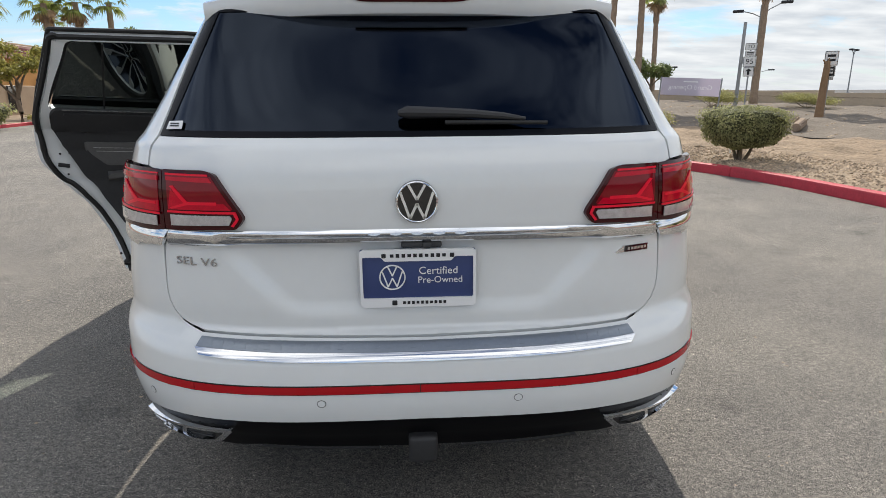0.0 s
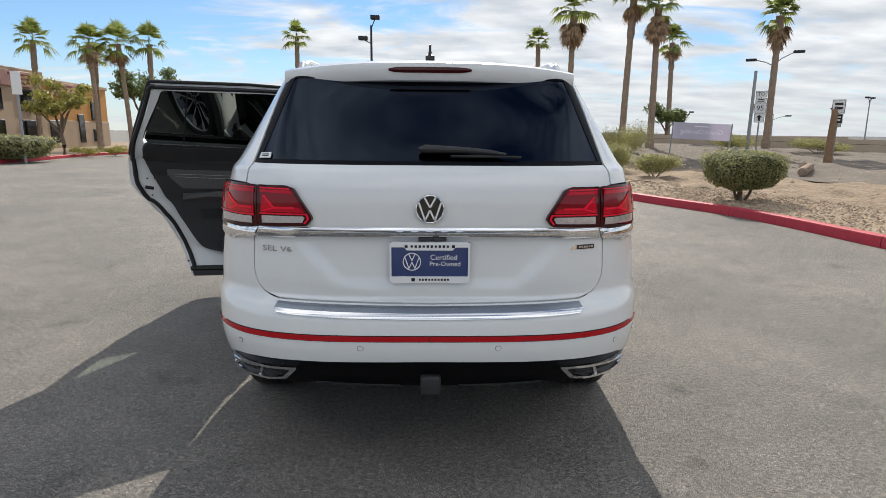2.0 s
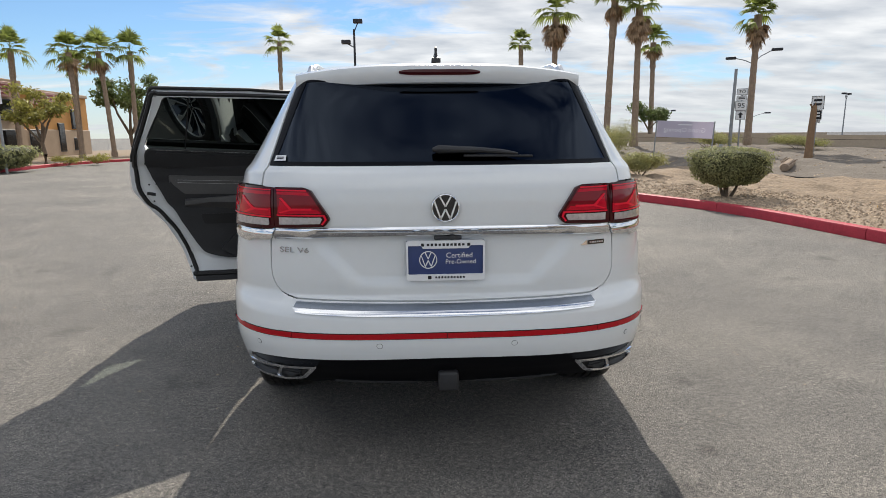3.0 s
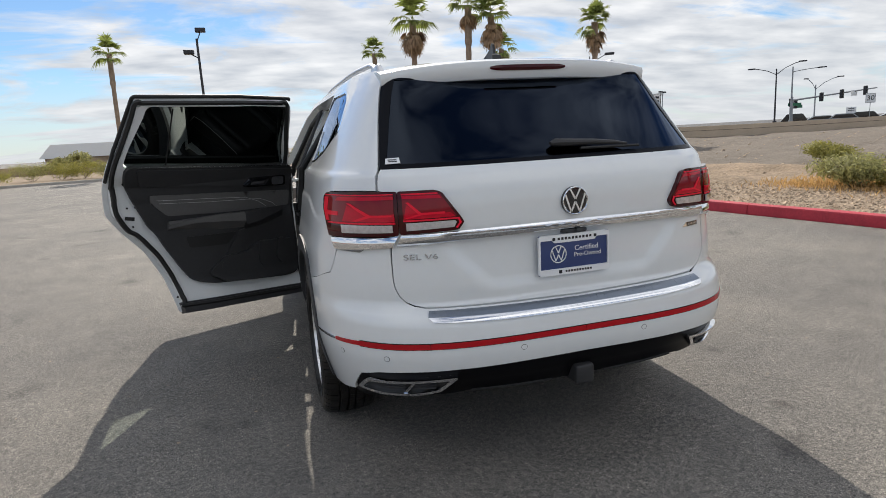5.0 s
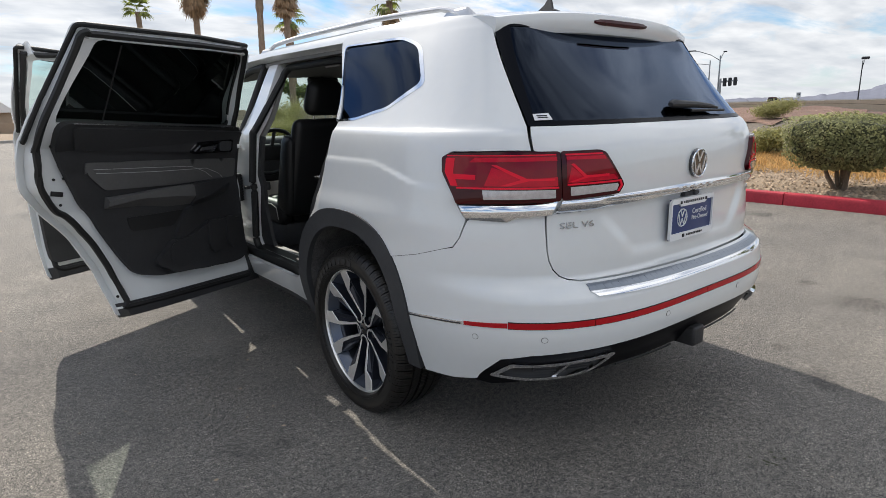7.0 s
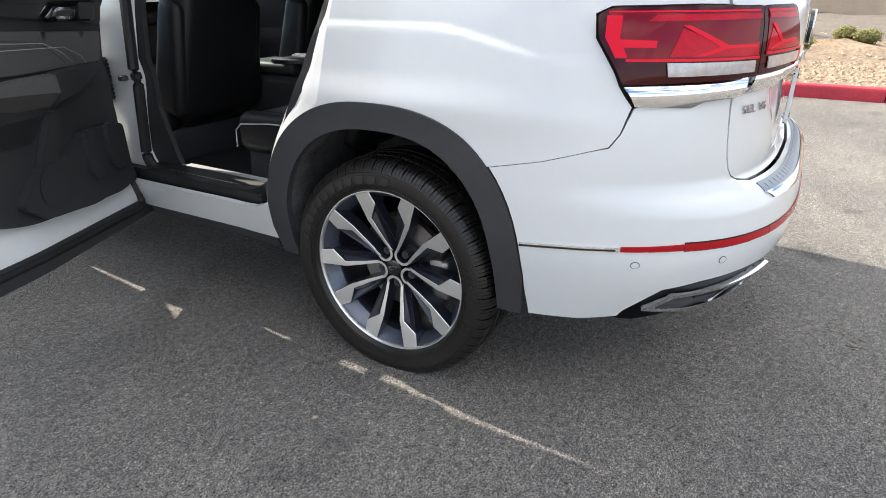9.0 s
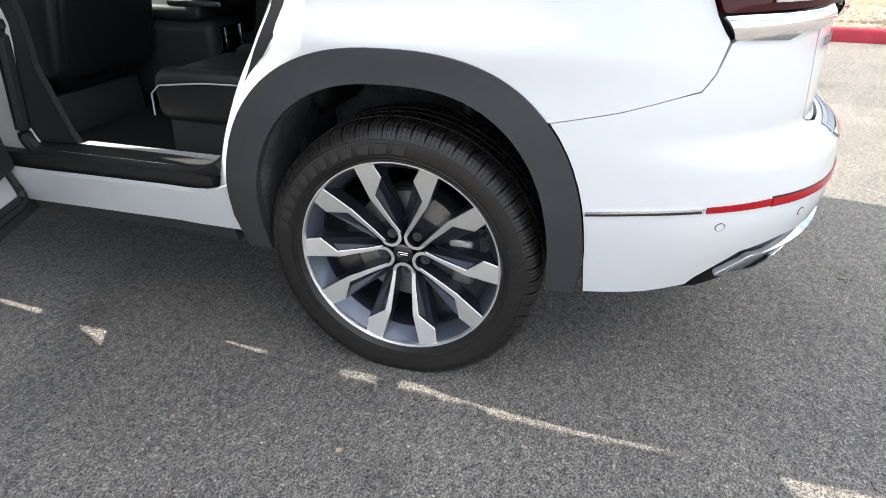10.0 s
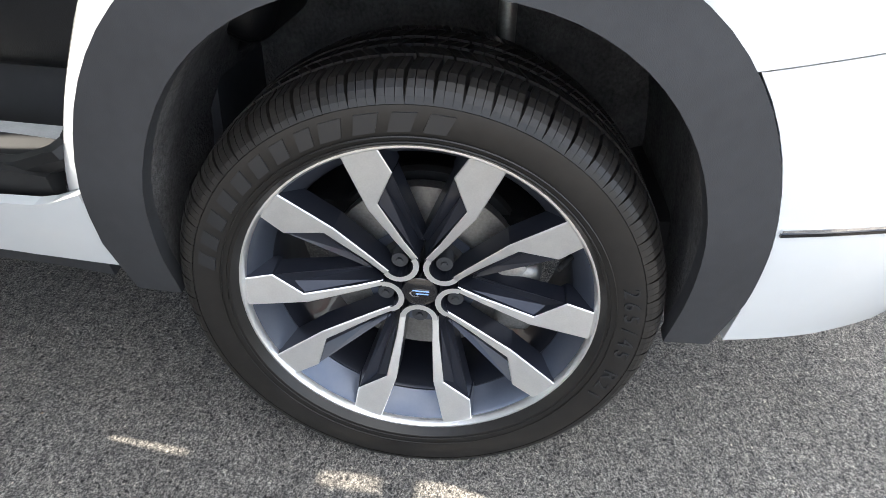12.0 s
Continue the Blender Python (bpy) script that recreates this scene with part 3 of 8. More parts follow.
HUB_Y, HUB_Z = 1.149, 0.362
ARCH_Y, ARCH_Z = 1.15, 0.378
FRONT_Y = HUB_Y + 2.98
ARCH_FRONT = ARCH_Y + 2.98


def arch(yc, ry, rz, a0, a1, side, k=28, pw=2.5):
    """Points of a wheel arch about the hub, angles from straight back (0) over the top (180 is forward)."""
    out = []
    for i in range(k + 1):
        t = radians(a0 + (a1 - a0) * i / k)
        c, s = math.cos(t), math.sin(t)
        y = yc - ry * math.copysign(abs(c) ** (2 / pw), c)
        z = ARCH_Z + rz * math.copysign(abs(s) ** (2 / pw), s)
        out.append(sy(y, z, side))
    return out


def outer_arch(yc, a0, a1, side, k=28):
    return arch(yc, .490, .553, a0, a1, side, k)


def inner_arch(yc, a0, a1, side, k=28):
    return arch(yc - .003, .402, .472, a0, a1, side, k)


# ---- ground ----
def grid_sheet(name, xs, ys, height, material, label, category):
    verts = [(x, y, height(x, y)) for y in ys for x in xs]
    n = len(xs)
    faces = [(j * n + i, j * n + i + 1, (j + 1) * n + i + 1, (j + 1) * n + i) for j in range(len(ys) - 1) for i in range(n - 1)]
    me = bpy.data.meshes.new(name)
    me.from_pydata(verts, [], faces)
    for p in me.polygons:
        p.use_smooth = True
    return tagged(part(name, me, material, None), label, category, kind="structure")


ground = grid_sheet("ground", [-900, -200, -60, -20, -8, 0, 8, 20, 60, 200, 900], [-900, -200, -60, -20, -8, 0, 8, 20, 60, 200, 900],
                    lambda x, y: 0.0, ASPHALT, "worn sun-bleached grey asphalt parking lot", "asphalt")

# ---- the car ----
car = thing("car", "white three-row sport utility vehicle with both driver-side doors open", "car")

# tailgate
GATE = [rx(-.720, 1.283), rx(-.743, 1.205), rx(-.688, 1.192), rx(-.688, 1.030), rx(-.712, .985), rx(-.716, .860), rx(-.711, .828), rx(-.698, .798), rx(-.676, .773), rx(-.648, .759), rx(-.61, .752), rx(-.36, .750), rx(0, .747)]
gate = panel("tailgate", PAINT, [both(GATE)], car, "white painted tailgate with a dished middle", res=0.016, thick=0.03)
rear_glass = panel("rear_window", GLASS, [both([rx(-.600, 1.645), rx(-.708, 1.296), rx(0, 1.293)] )], gate, "dark tinted rear window", res=0.04, off=-0.004, thick=0.005)
panel("window_frame", GLASSEDGE, [both([rx(-.628, 1.652), rx(-.722, 1.287), rx(0, 1.285)]), both([rx(-.590, 1.640), rx(-.697, 1.302), rx(0, 1.299)])], gate, "black rear window border", res=0.04, off=-0.002, thick=0.012)

# bumper
BUMP = [rx(-.7185, .985), rx(-.890, .974), sy(.418, .966), sy(.438, .904), sy(.461, .868), sy(.50, .8587), sy(.623, .8217), sy(.762, .7917)]
BUMP += arch(ARCH_Y, .494, .557, 43.5, 4, -1, 8) + [sy(.648, .338), sy(.50, .350), sy(.40, .372), rx(-.876, .395), rx(-.860, .478), rx(-.80, .502), rx(-.70, .513), rx(-.52, .521), rx(-.25, .526), rx(0, .528)]
top = [rx(-.7195, .860), rx(-.7145, .8265), rx(-.701, .7955), rx(-.678, .7695), rx(-.6495, .7552), rx(-.61, .7482), rx(-.36, .7462), rx(0, .7432)]
bumper = panel("rear_bumper", PAINT, [BUMP[::-1][:0] + both(BUMP)[:len(BUMP)] + [(-a, z) for a, z in reversed(BUMP[:-1])] + [(-a, z) for a, z in top[:-1]] + list(reversed(top))], car,
               "white rear bumper cover", res=0.024, thick=0.02)

# lower valance, black
VAL = [rx(0, .534), rx(-.25, .532), rx(-.52, .526), rx(-.70, .520), rx(-.80, .510), rx(-.866, .486), rx(-.885, .40), sy(.44, .355), sy(.36, .345), rx(-.70, .385), rx(-.55, .385), rx(-.46, .40), rx(-.30, .395), rx(0, .388)]
valance = panel("rear_valance", VALBLK, [both(VAL)], car, "gloss black lower bumper valance", res=0.03, off=-0.012, thick=0.02)
panel("trim_strip", DARKTRIM, [[rx(-.46, .413), rx(-.30, .408), rx(-.12, .404), rx(-.12, .398), rx(-.30, .402), rx(-.46, .407)]], valance, "dark satin strip", res=0.05, off=0.002, thick=0.006)
panel("trim_strip", DARKTRIM, [[rx(.46, .413), rx(.30, .408), rx(.12, .404), rx(.12, .398), rx(.30, .402), rx(.46, .407)]], valance, "dark satin strip", res=0.05, off=0.002, thick=0.006)
for s in (-1, 1):
    E0 = [(.862, .408), (.840, .466), (.520, .494), (.580, .424), (.66, .403), (.78, .396)]
    E1 = [(.846, .417), (.829, .456), (.553, .480), (.594, .433), (.665, .415), (.775, .408)]
    trim = panel("exhaust_trim", CHROME, [fillet([rx(s * x, z) for x, z in E0], .010), fillet([rx(s * x, z) for x, z in E1], .008)], car, "chrome exhaust trim", res=0.02, off=0.012, thick=0.04)
    # nearly flush dark sheet paints the shaded depth of the opening
    panel("exhaust_backing", RUBBER, [fillet([rx(s * x, z) for x, z in E0], .02)], trim, "flat dark panel painted as the shaded exhaust opening", res=0.04, off=-0.004, thick=0.004)
    panel("divider", SATIN, [[rx(s * .668, .479), rx(s * .680, .479), rx(s * .713, .411), rx(s * .700, .411)]], trim, "satin divider", res=0.03, off=0.008, thick=0.02)
    for zz in (.442, .456):
        panel("louvre", BLACKPL, [[rx(s * .60, zz), rx(s * .675, zz), rx(s * .675, zz - .006), rx(s * .60, zz - .006)]], trim, res=0.04, off=0.006, thick=0.008)
        panel("louvre", BLACKPL, [[rx(s * .71, zz), rx(s * .775, zz), rx(s * .775, zz - .006), rx(s * .71, zz - .006)]], trim, res=0.04, off=0.006, thick=0.008)

# reflector and chrome lines round the bumper
RS = lambda x0, x1, w: [rx(x, .624 - .012 * abs(x) ** 2 + w) for x in [x0 + (x1 - x0) * i / 6 for i in range(7)]]
for x0, x1 in ((-.86, -.40), (-.40, 0), (0, .40), (.40, .86)):
    panel("reflector_bed", GLOSSBLK, [RS(x0, x1, .0135) + RS(x1, x0, -.0125)], bumper, "black bed of the reflector strip", res=0.04, off=0.002, thick=0.006)
for x0, x1 in ((-.62, -.0012), (.0012, .62), (-.86, -.6222), (.6222, .86)):
    panel("reflector_strip", REFLECTOR, [RS(x0, x1, .0102) + RS(x1, x0, -.0102)], bumper, "red reflector strip", res=0.04, off=0.004, thick=0.006)
for s in (-1, 1):
    panel("reflector_strip", REFLECTOR, [[rx(s * .8615, .6235), sy(.40, .612, s), sy(.40, .598, s), rx(s * .8615, .6065)]], bumper, "red reflector strip", res=0.03, off=0.004, thick=0.006)
    panel("chrome_line", CHROME, [[sy(.405, .610, s), sy(.55, .600, s), sy(.668, .589, s), sy(.668, .577, s), sy(.55, .588, s), sy(.405, .598, s)]], bumper, "chrome side line", res=0.03, off=0.004, thick=0.006)
    panel("side_line_groove", GLOSSBLK, [[sy(.412, .6045, s), sy(.55, .5945, s), sy(.668, .5835, s), sy(.668, .5785, s), sy(.55, .5895, s), sy(.412, .5995, s)]], bumper, "black groove under the chrome line", res=0.03, off=0.0055, thick=0.004)
    for c in (rx(s * .268, .585), rx(s * .775, .566), sy(.36, .560, s)):
        for r0, r1, m0, o in ((.0092, .0, PAINT, .0015), (.0108, .0094, BLACKPL, .001)):
            ring = [(c[0] + r0 * math.cos(t * .3927) / 1.45, c[1] + r0 * math.sin(t * .3927)) for t in range(16)]
            hole = [(c[0] + r1 * math.cos(t * .3927) / 1.45, c[1] + r1 * math.sin(t * .3927)) for t in range(16)]
            panel("parking_sensor", m0, [ring] + ([hole] if r1 else []), bumper, "round parking sensor", res=0.02, off=o, thick=0.003)

# scuff plate and chrome lip on the bumper's top
scuff = panel("scuff_plate", SCUFF, [band([rx(-.606, .742), rx(-.36, .741), rx(0, .738)], [rx(-.616, .724), rx(-.36, .7205), rx(0, .718)])], bumper, "satin grey ribbed loading scuff plate", res=0.009, off=0.003, thick=0.005)
for i in range(36):
    x = -.585 + 1.155 * i / 35
    panel("rib", SCUFF, [[rx(x, .7365), rx(x + .014, .7365), rx(x + .014, .7255), rx(x, .7255)]], scuff, res=0.03, off=0.0036, thick=0.003)
panel("chrome_lip", CHROME, [band([rx(-.618, .7225), rx(-.36, .719), rx(0, .7165)], [rx(-.600, .707), rx(-.36, .702), rx(0, .699)])], bumper, "chrome lip of the loading sill", res=0.006, off=0.006, thick=0.01)

def bulged(zc, h, d):
    """The skin with a rounded ridge along the height zc."""
    def f(a, z):
        p = surf(a, z)
        k = max(0.0, 1 - ((z - zc) / h) ** 2)
        n = Vector((p.x * 0.6, -0.9 if abs(a) < 0.75 else -0.5, 0)).normalized()
        return p + n * d * k
    return f


# chrome strip across the tailgate, and on the corners
STRIP = [rx(-.676, 1.036), rx(-.45, 1.043), rx(-.2, 1.046), rx(0, 1.047), rx(0, 1.012), rx(-.2, 1.011), rx(-.45, 1.006), rx(-.695, .990)]
strip = panel("chrome_strip", CHROME, [band(STRIP[:4], STRIP[4:][::-1])], gate, "chrome strip across the tailgate", res=0.009, off=0.002, thick=0.01, fn=bulged(1.018, .03, .016))
for s in (-1, 1):
    panel("chrome_corner", CHROME, [[rx(s * .687, 1.034), rx(s * .84, 1.024), sy(.455, 1.018, s), sy(.425, .974, s), rx(s * .82, .968), rx(s * .80, .982), rx(s * .706, .990)]], bumper, "chrome strip under the lamp", res=0.010, off=0.002, thick=0.01, fn=bulged(.998, .035, .016))

# tail lamps
for s in (-1, 1):
    OUT = [rx(s * .678, 1.199), rx(s * .80, 1.200), sy(.50, 1.195, s), sy(.528, 1.180, s), sy(.520, 1.130, s), sy(.455, 1.024, s), rx(s * .82, 1.032), rx(s * .682, 1.040)]
    INN = [rx(s * .6755, 1.199), rx(s * .55, 1.200), rx(s * .525, 1.192), rx(s * .458, 1.092), rx(s * .452, 1.078), rx(s * .472, 1.052), rx(s * .679, 1.042)]
    for nm, poly, par in (("tail_lamp", OUT, car), ("tail_lamp_inner", INN, gate)):
        lamp = panel("tail_lamp", REDDARK, [fillet(poly, .007)], par, "red tail lamp with a clear lower strip", res=0.02, off=0.016, thick=0.026)
        if nm == "tail_lamp":
            bars = [("lens", REDLENS, [rx(s * .690, 1.186), sy(.505, 1.183, s), sy(.502, 1.13, s), sy(.478, 1.082, s), rx(s * .695, 1.086)]),
                    ("light_guide", REDBAR, [rx(s * .690, 1.191), sy(.505, 1.188, s), sy(.505, 1.184, s), rx(s * .690, 1.187)]),
                    ("light_guide", REDBAR, [sy(.508, 1.178, s), sy(.506, 1.13, s), sy(.478, 1.085, s), sy(.452, 1.085, s), sy(.474, 1.13, s), sy(.474, 1.178, s)]),
                    ("light_guide", REDBAR, [sy(.474, 1.126, s), sy(.395, 1.124, s), sy(.395, 1.108, s), sy(.466, 1.108, s)]),
                    ("lens_field", REDMID, [rx(s * .838, 1.150), rx(s * .768, 1.112), rx(s * .692, 1.118), rx(s * .692, 1.088), rx(s * .858, 1.088)]),
                    ("lens_field", REDMID, [rx(s * .690, 1.182), rx(s * .862, 1.180), rx(s * .872, 1.165), rx(s * .690, 1.170)]),
                    ("light_guide", REDBAR, [rx(s * .838, 1.157), rx(s * .784, 1.110), rx(s * .83, 1.089), rx(s * .812, 1.089), rx(s * .766, 1.106), rx(s * .70, 1.107), rx(s * .70, 1.114), rx(s * .770, 1.114), rx(s * .828, 1.157)]),
                    ("light_guide", REDBAR, [rx(s * .690, 1.086), sy(.455, 1.082, s), sy(.455, 1.076, s), rx(s * .690, 1.080)]),
                    ("clear_strip", CLEARLENS, [rx(s * .70, 1.076), rx(s * .862, 1.074), rx(s * .862, 1.044), rx(s * .70, 1.051)])]
        else:
            bars = [("lens", REDLENS, [rx(s * .662, 1.186), rx(s * .532, 1.186), rx(s * .478, 1.104), rx(s * .664, 1.094)]),
                    ("light_guide", REDBAR, [rx(s * .664, 1.191), rx(s * .54, 1.191), rx(s * .54, 1.186), rx(s * .664, 1.186)]),
                    ("lens_field", REDMID, [rx(s * .650, 1.150), rx(s * .606, 1.116), rx(s * .500, 1.118), rx(s * .482, 1.101), rx(s * .662, 1.097)]),
                    ("lens_field", REDMID, [rx(s * .662, 1.182), rx(s * .536, 1.182), rx(s * .528, 1.170), rx(s * .662, 1.172)]),
                    ("light_guide", REDBAR, [rx(s * .642, 1.160), rx(s * .602, 1.120), rx(s * .52, 1.122), rx(s * .52, 1.114), rx(s * .60, 1.112), rx(s * .650, 1.098), rx(s * .656, 1.102), rx(s * .612, 1.116), rx(s * .652, 1.158)]),
                    ("light_guide", REDBAR, [rx(s * .664, 1.094), rx(s * .47, 1.098), rx(s * .462, 1.078), rx(s * .478, 1.058), rx(s * .485, 1.06), rx(s * .470, 1.078), rx(s * .476, 1.092), rx(s * .664, 1.088)]),
                    ("clear_strip", CLEARLENS, [rx(s * .655, 1.083), rx(s * .486, 1.087), rx(s * .480, 1.080), rx(s * .490, 1.062), rx(s * .655, 1.055)])]
        for k, (nm2, m2, pl) in enumerate(bars):
            panel(nm2, m2, [pl], lamp, res=0.02, off=0.0175 + 0.0006 * k, thick=0.003)

# flank panels
for s in (-1, 1):
    side = "left" if s < 0 else "right"
    DOOR_EDGE = [sy(1.362, .925, s), sy(1.352, 1.0, s), sy(1.338, 1.10, s), sy(1.318, 1.22, s), sy(1.312, 1.30, s), sy(1.555, 1.665, s)]
    Q = [rx(s * .729, 1.284), rx(s * .750, 1.206), rx(s * .80, 1.207), sy(.50, 1.202, s), sy(.534, 1.185, s), sy(.527, 1.13, s), sy(.460, 1.02, s), sy(.424, .970, s),
         sy(.4415, .905, s), sy(.464, .871, s), sy(.50, .8605, s), sy(.623, .8235, s), sy(.7605, .7937, s)]
    Q += outer_arch(ARCH_Y, 44, 111, s) + DOOR_EDGE + [sy(1.555, 1.715, s), sy(1.1, 1.712, s), sy(.98, 1.708, s), rx(s * .622, 1.69), rx(s * .632, 1.65)]
    QW = fillet([sy(1.515, 1.652, s), sy(1.02, 1.645, s), sy(.875, 1.60, s), sy(.762, 1.44, s), sy(.96, 1.345, s), sy(1.17, 1.307, s), sy(1.345, 1.300, s)], .03)
    quarter = panel("quarter_panel", PAINT, [Q, QW], car, "white rear quarter panel", res=0.0125, thick=0.016)
    QI = [sy(1.505, 1.645, s), sy(1.03, 1.635, s), sy(.898, 1.595, s), sy(.790, 1.45, s), sy(.965, 1.357, s), sy(1.17, 1.318, s), sy(1.345, 1.308, s)]
    qw = panel("quarter_window", GLASS, [fillet(QI, .03)], quarter, "dark tinted quarter window", res=0.04, off=-0.006, thick=0.005)
    panel("window_chrome", CHROME, [QW, fillet(QI, .03)], quarter, "chrome window surround", res=0.03, off=0.001, thick=0.02)
    # black arch cladding
    for yc, nm in ((ARCH_Y, "rear"), (ARCH_FRONT, "front")):
        o, i = outer_arch(yc, 4, 176, s, 36), inner_arch(yc, 177, 3, s, 36)
        lo0, lo1 = sy(yc - .478, .335, s), sy(yc - .404, .335, s)
        hi0, hi1 = sy(yc + .395, .338, s), sy(yc + .472, .338, s)
        panel("arch_cladding", BLACKPL, [o + [hi1, hi0] + i + [lo1, lo0]], car, "black grained wheel arch cladding", res=0.025, off=0.007, thick=0.026)
        # the liner inside the arch
        bm = bmesh.new()
        edge = [surf(*p) for p in [sy(yc + .400, .342, s)] + inner_arch(yc, 177, 3, s, 44) + [sy(yc - .404, .342, s)]]
        rows = []
        for k, p in enumerate(edge):
            away = Vector((0, p.y - yc, p.z - ARCH_Z)).normalized()
            crease = .006 if k % 9 == 4 else 0
            row = [p + Vector((-s * .014, 0, 0)) + away * .002]
            for d, x in ((.008, .900), (.016, .860), (.026 + crease, .78), (.030 + crease, .66), (.030, .44)):
                q = p + away * d
                row.append(Vector((s * x, q.y, q.z)))
            rows.append([bm.verts.new(q) for q in row])
        for A, B in zip(rows, rows[1:]):
            for k in range(len(A) - 1):
                bm.faces.new((A[k], A[k + 1], B[k + 1], B[k]))
        cv = bm.verts.new((s * .43, yc, ARCH_Z))
        for A, B in zip(rows, rows[1:]):
            bm.faces.new((A[-1], cv, B[-1]))
        bmesh.ops.recalc_face_normals(bm, faces=bm.faces[:])
        part("wheel_liner", bm, LINER, car, "dark felt wheel arch liner", angle=50)
        bm = bmesh.new()
        rod(bm, (s * .60, yc - .115, .50), (s * .60, yc - .105, .68), .030)
        rod(bm, (s * .60, yc - .105, .68), (s * .60, yc - .098, .87), .017)
        part("damper", bm, IRON, car, "bare steel suspension damper", angle=40)
    # sill, roof side, fender
    panel("sill", PAINT, [[sy(1.80, .372, s), sy(1.634, .384, s), sy(1.6385, .486, s), sy(1.642, .535, s), sy(1.668, .523, s), sy(1.700, .508, s), sy(1.735, .497, s), sy(1.81, .488, s), sy(2.38, .482, s), sy(3.52, .49, s), sy(3.60, .60, s), sy(3.66, .44, s), sy(3.66, .36, s)]], car, "white painted sill", res=0.03, thick=0.02)
    panel("sill_cladding", BLACKPL, [[sy(1.70, .362, s), sy(3.66, .357, s), sy(3.66, .30, s), sy(1.70, .305, s)]], car, "black sill cladding", res=0.04, off=-0.03, thick=0.03)
    panel("roof_side", PAINT, [[sy(1.56, 1.668, s), sy(1.56, 1.716, s), sy(2.9, 1.70, s), sy(3.20, 1.64, s), sy(3.5, 1.45, s), sy(3.85, 1.16, s), sy(3.72, 1.16, s), sy(3.40, 1.44, s), sy(3.12, 1.612, s), sy(2.85, 1.660, s), sy(2.45, 1.672, s)]], car, "white roof side and windscreen pillar", res=0.035, thick=0.05)
    panel("fender", PAINT, [outer_arch(ARCH_FRONT, 8, 172, s) + [sy(4.70, .62, s), sy(4.80, .80, s), sy(4.75, .95, s), sy(4.0, 1.12, s), sy(3.72, 1.16, s), sy(3.62, 1.10, s), sy(3.60, .62, s), sy(3.62, .44, s)]], car, "white front fender", res=0.035, thick=0.016)

# roof
ROOFZ = spline([.50, .9, 1.5, 2.2, 2.8, 3.18], [1.712, 1.757, 1.775, 1.775, 1.748, 1.685])


def sheet(name, xs, ys, fn, material, parent, label, thick=0.03):
    """A curved sheet over a grid of x and y with thickness below."""
    n, verts, faces = len(xs), [], []
    for dz in (0, -thick):
        verts += [Vector(fn(x, y)) + Vector((0, 0, dz)) for y in ys for x in xs]
    m = n * len(ys)
    for j in range(len(ys) - 1):
        for i in range(n - 1):
            q = (j * n + i, j * n + i + 1, (j + 1) * n + i + 1, (j + 1) * n + i)
            faces += [q, tuple(k + m for k in reversed(q))]
    edge = [i for i in range(n)] + [j * n + n - 1 for j in range(1, len(ys))] + [(len(ys) - 1) * n + i for i in range(n - 2, -1, -1)] + [j * n for j in range(len(ys) - 2, 0, -1)]
    for a, b in zip(edge, edge[1:] + edge[:1]):
        faces.append((b, a, a + m, b + m))
    me = bpy.data.meshes.new(name)
    me.from_pydata(verts, [], faces)
    for p in me.polygons:
        p.use_smooth = True
    me.set_sharp_from_angle(angle=radians(40))
    return part(name, me, material, parent, label)


lin = lambda a, b, n: [a + (b - a) * i / (n - 1) for i in range(n)]
roof = sheet("roof", lin(-1, 1, 25), lin(.56, 3.18, 40), lambda u, y: (u * .672 * (1 - max(0.0, (1.3 - y) / .8) ** 8) ** .125, y + .07 * (1 - (y - .56) / 2.62) * u * u, ROOFZ(y) - .058 * abs(u) ** 3), PAINT, car, "white roof panel")
sheet("headliner", lin(-1, 1, 9), lin(.75, 3.15, 10), lambda u, y: (u * .66 * (1 - max(0.0, (1.3 - y) / .8) ** 8) ** .125, y, ROOFZ(y) - .075 - .05 * abs(u) ** 3), HEADLINER, car, "grey fabric headliner", 0.02)

# roof spoiler with its brake light
bm = bmesh.new()
prof = [(.20, .010), (.10, .006), (.03, -.004), (.004, -.014), (.0, -.030), (.006, -.066), (.020, -.086), (.05, -.094), (.20, -.080)]
rows = []
for i in range(41):
    u = -1 + i / 20
    yb, zt, x = .455 + .085 * abs(u) ** 2.6, 1.716 - .036 * abs(u) ** 2.6, u * .640
    rows.append([bm.verts.new((x, yb + d, zt + h * (1 - .08 * u * u))) for d, h in prof])
for A, B in zip(rows, rows[1:]):
    for k in range(len(prof) - 1):
        bm.faces.new((A[k], A[k + 1], B[k + 1], B[k]))
bm.faces.new(rows[0]), bm.faces.new(rows[-1][::-1])
bmesh.ops.recalc_face_normals(bm, faces=bm.faces[:])
spoiler = part("roof_spoiler", bm, PAINT, car, "white roof spoiler", angle=28)
bm = bmesh.new()
rows = []
for i in range(13):
    u = -1 + i / 6
    x = u * .178
    hh = .012 * (1 - abs(u) ** 8 * .6)
    yb = .452 + .085 * abs(x / .603) ** 2.6
    rows.append([bm.verts.new((x, yb + d, 1.672 + h)) for d, h in ((.02, hh), (.0, hh), (-.003, 0), (.002, -hh), (.03, -hh))])
for A, B in zip(rows, rows[1:]):
    for k in range(4):
        bm.faces.new((A[k], A[k + 1], B[k + 1], B[k]))
bm.faces.new(rows[0]), bm.faces.new(rows[-1][::-1])
bmesh.ops.recalc_face_normals(bm, faces=bm.faces[:])
part("brake_light", bm, REDDARK, spoiler, "dark red high brake light")
bm = bmesh.new()
rbox(bm, (.37, .03, .030), (0, .478, 1.672), .006)
part("brake_light_surround", bm, GLOSSBLK, spoiler, "black brake light surround")

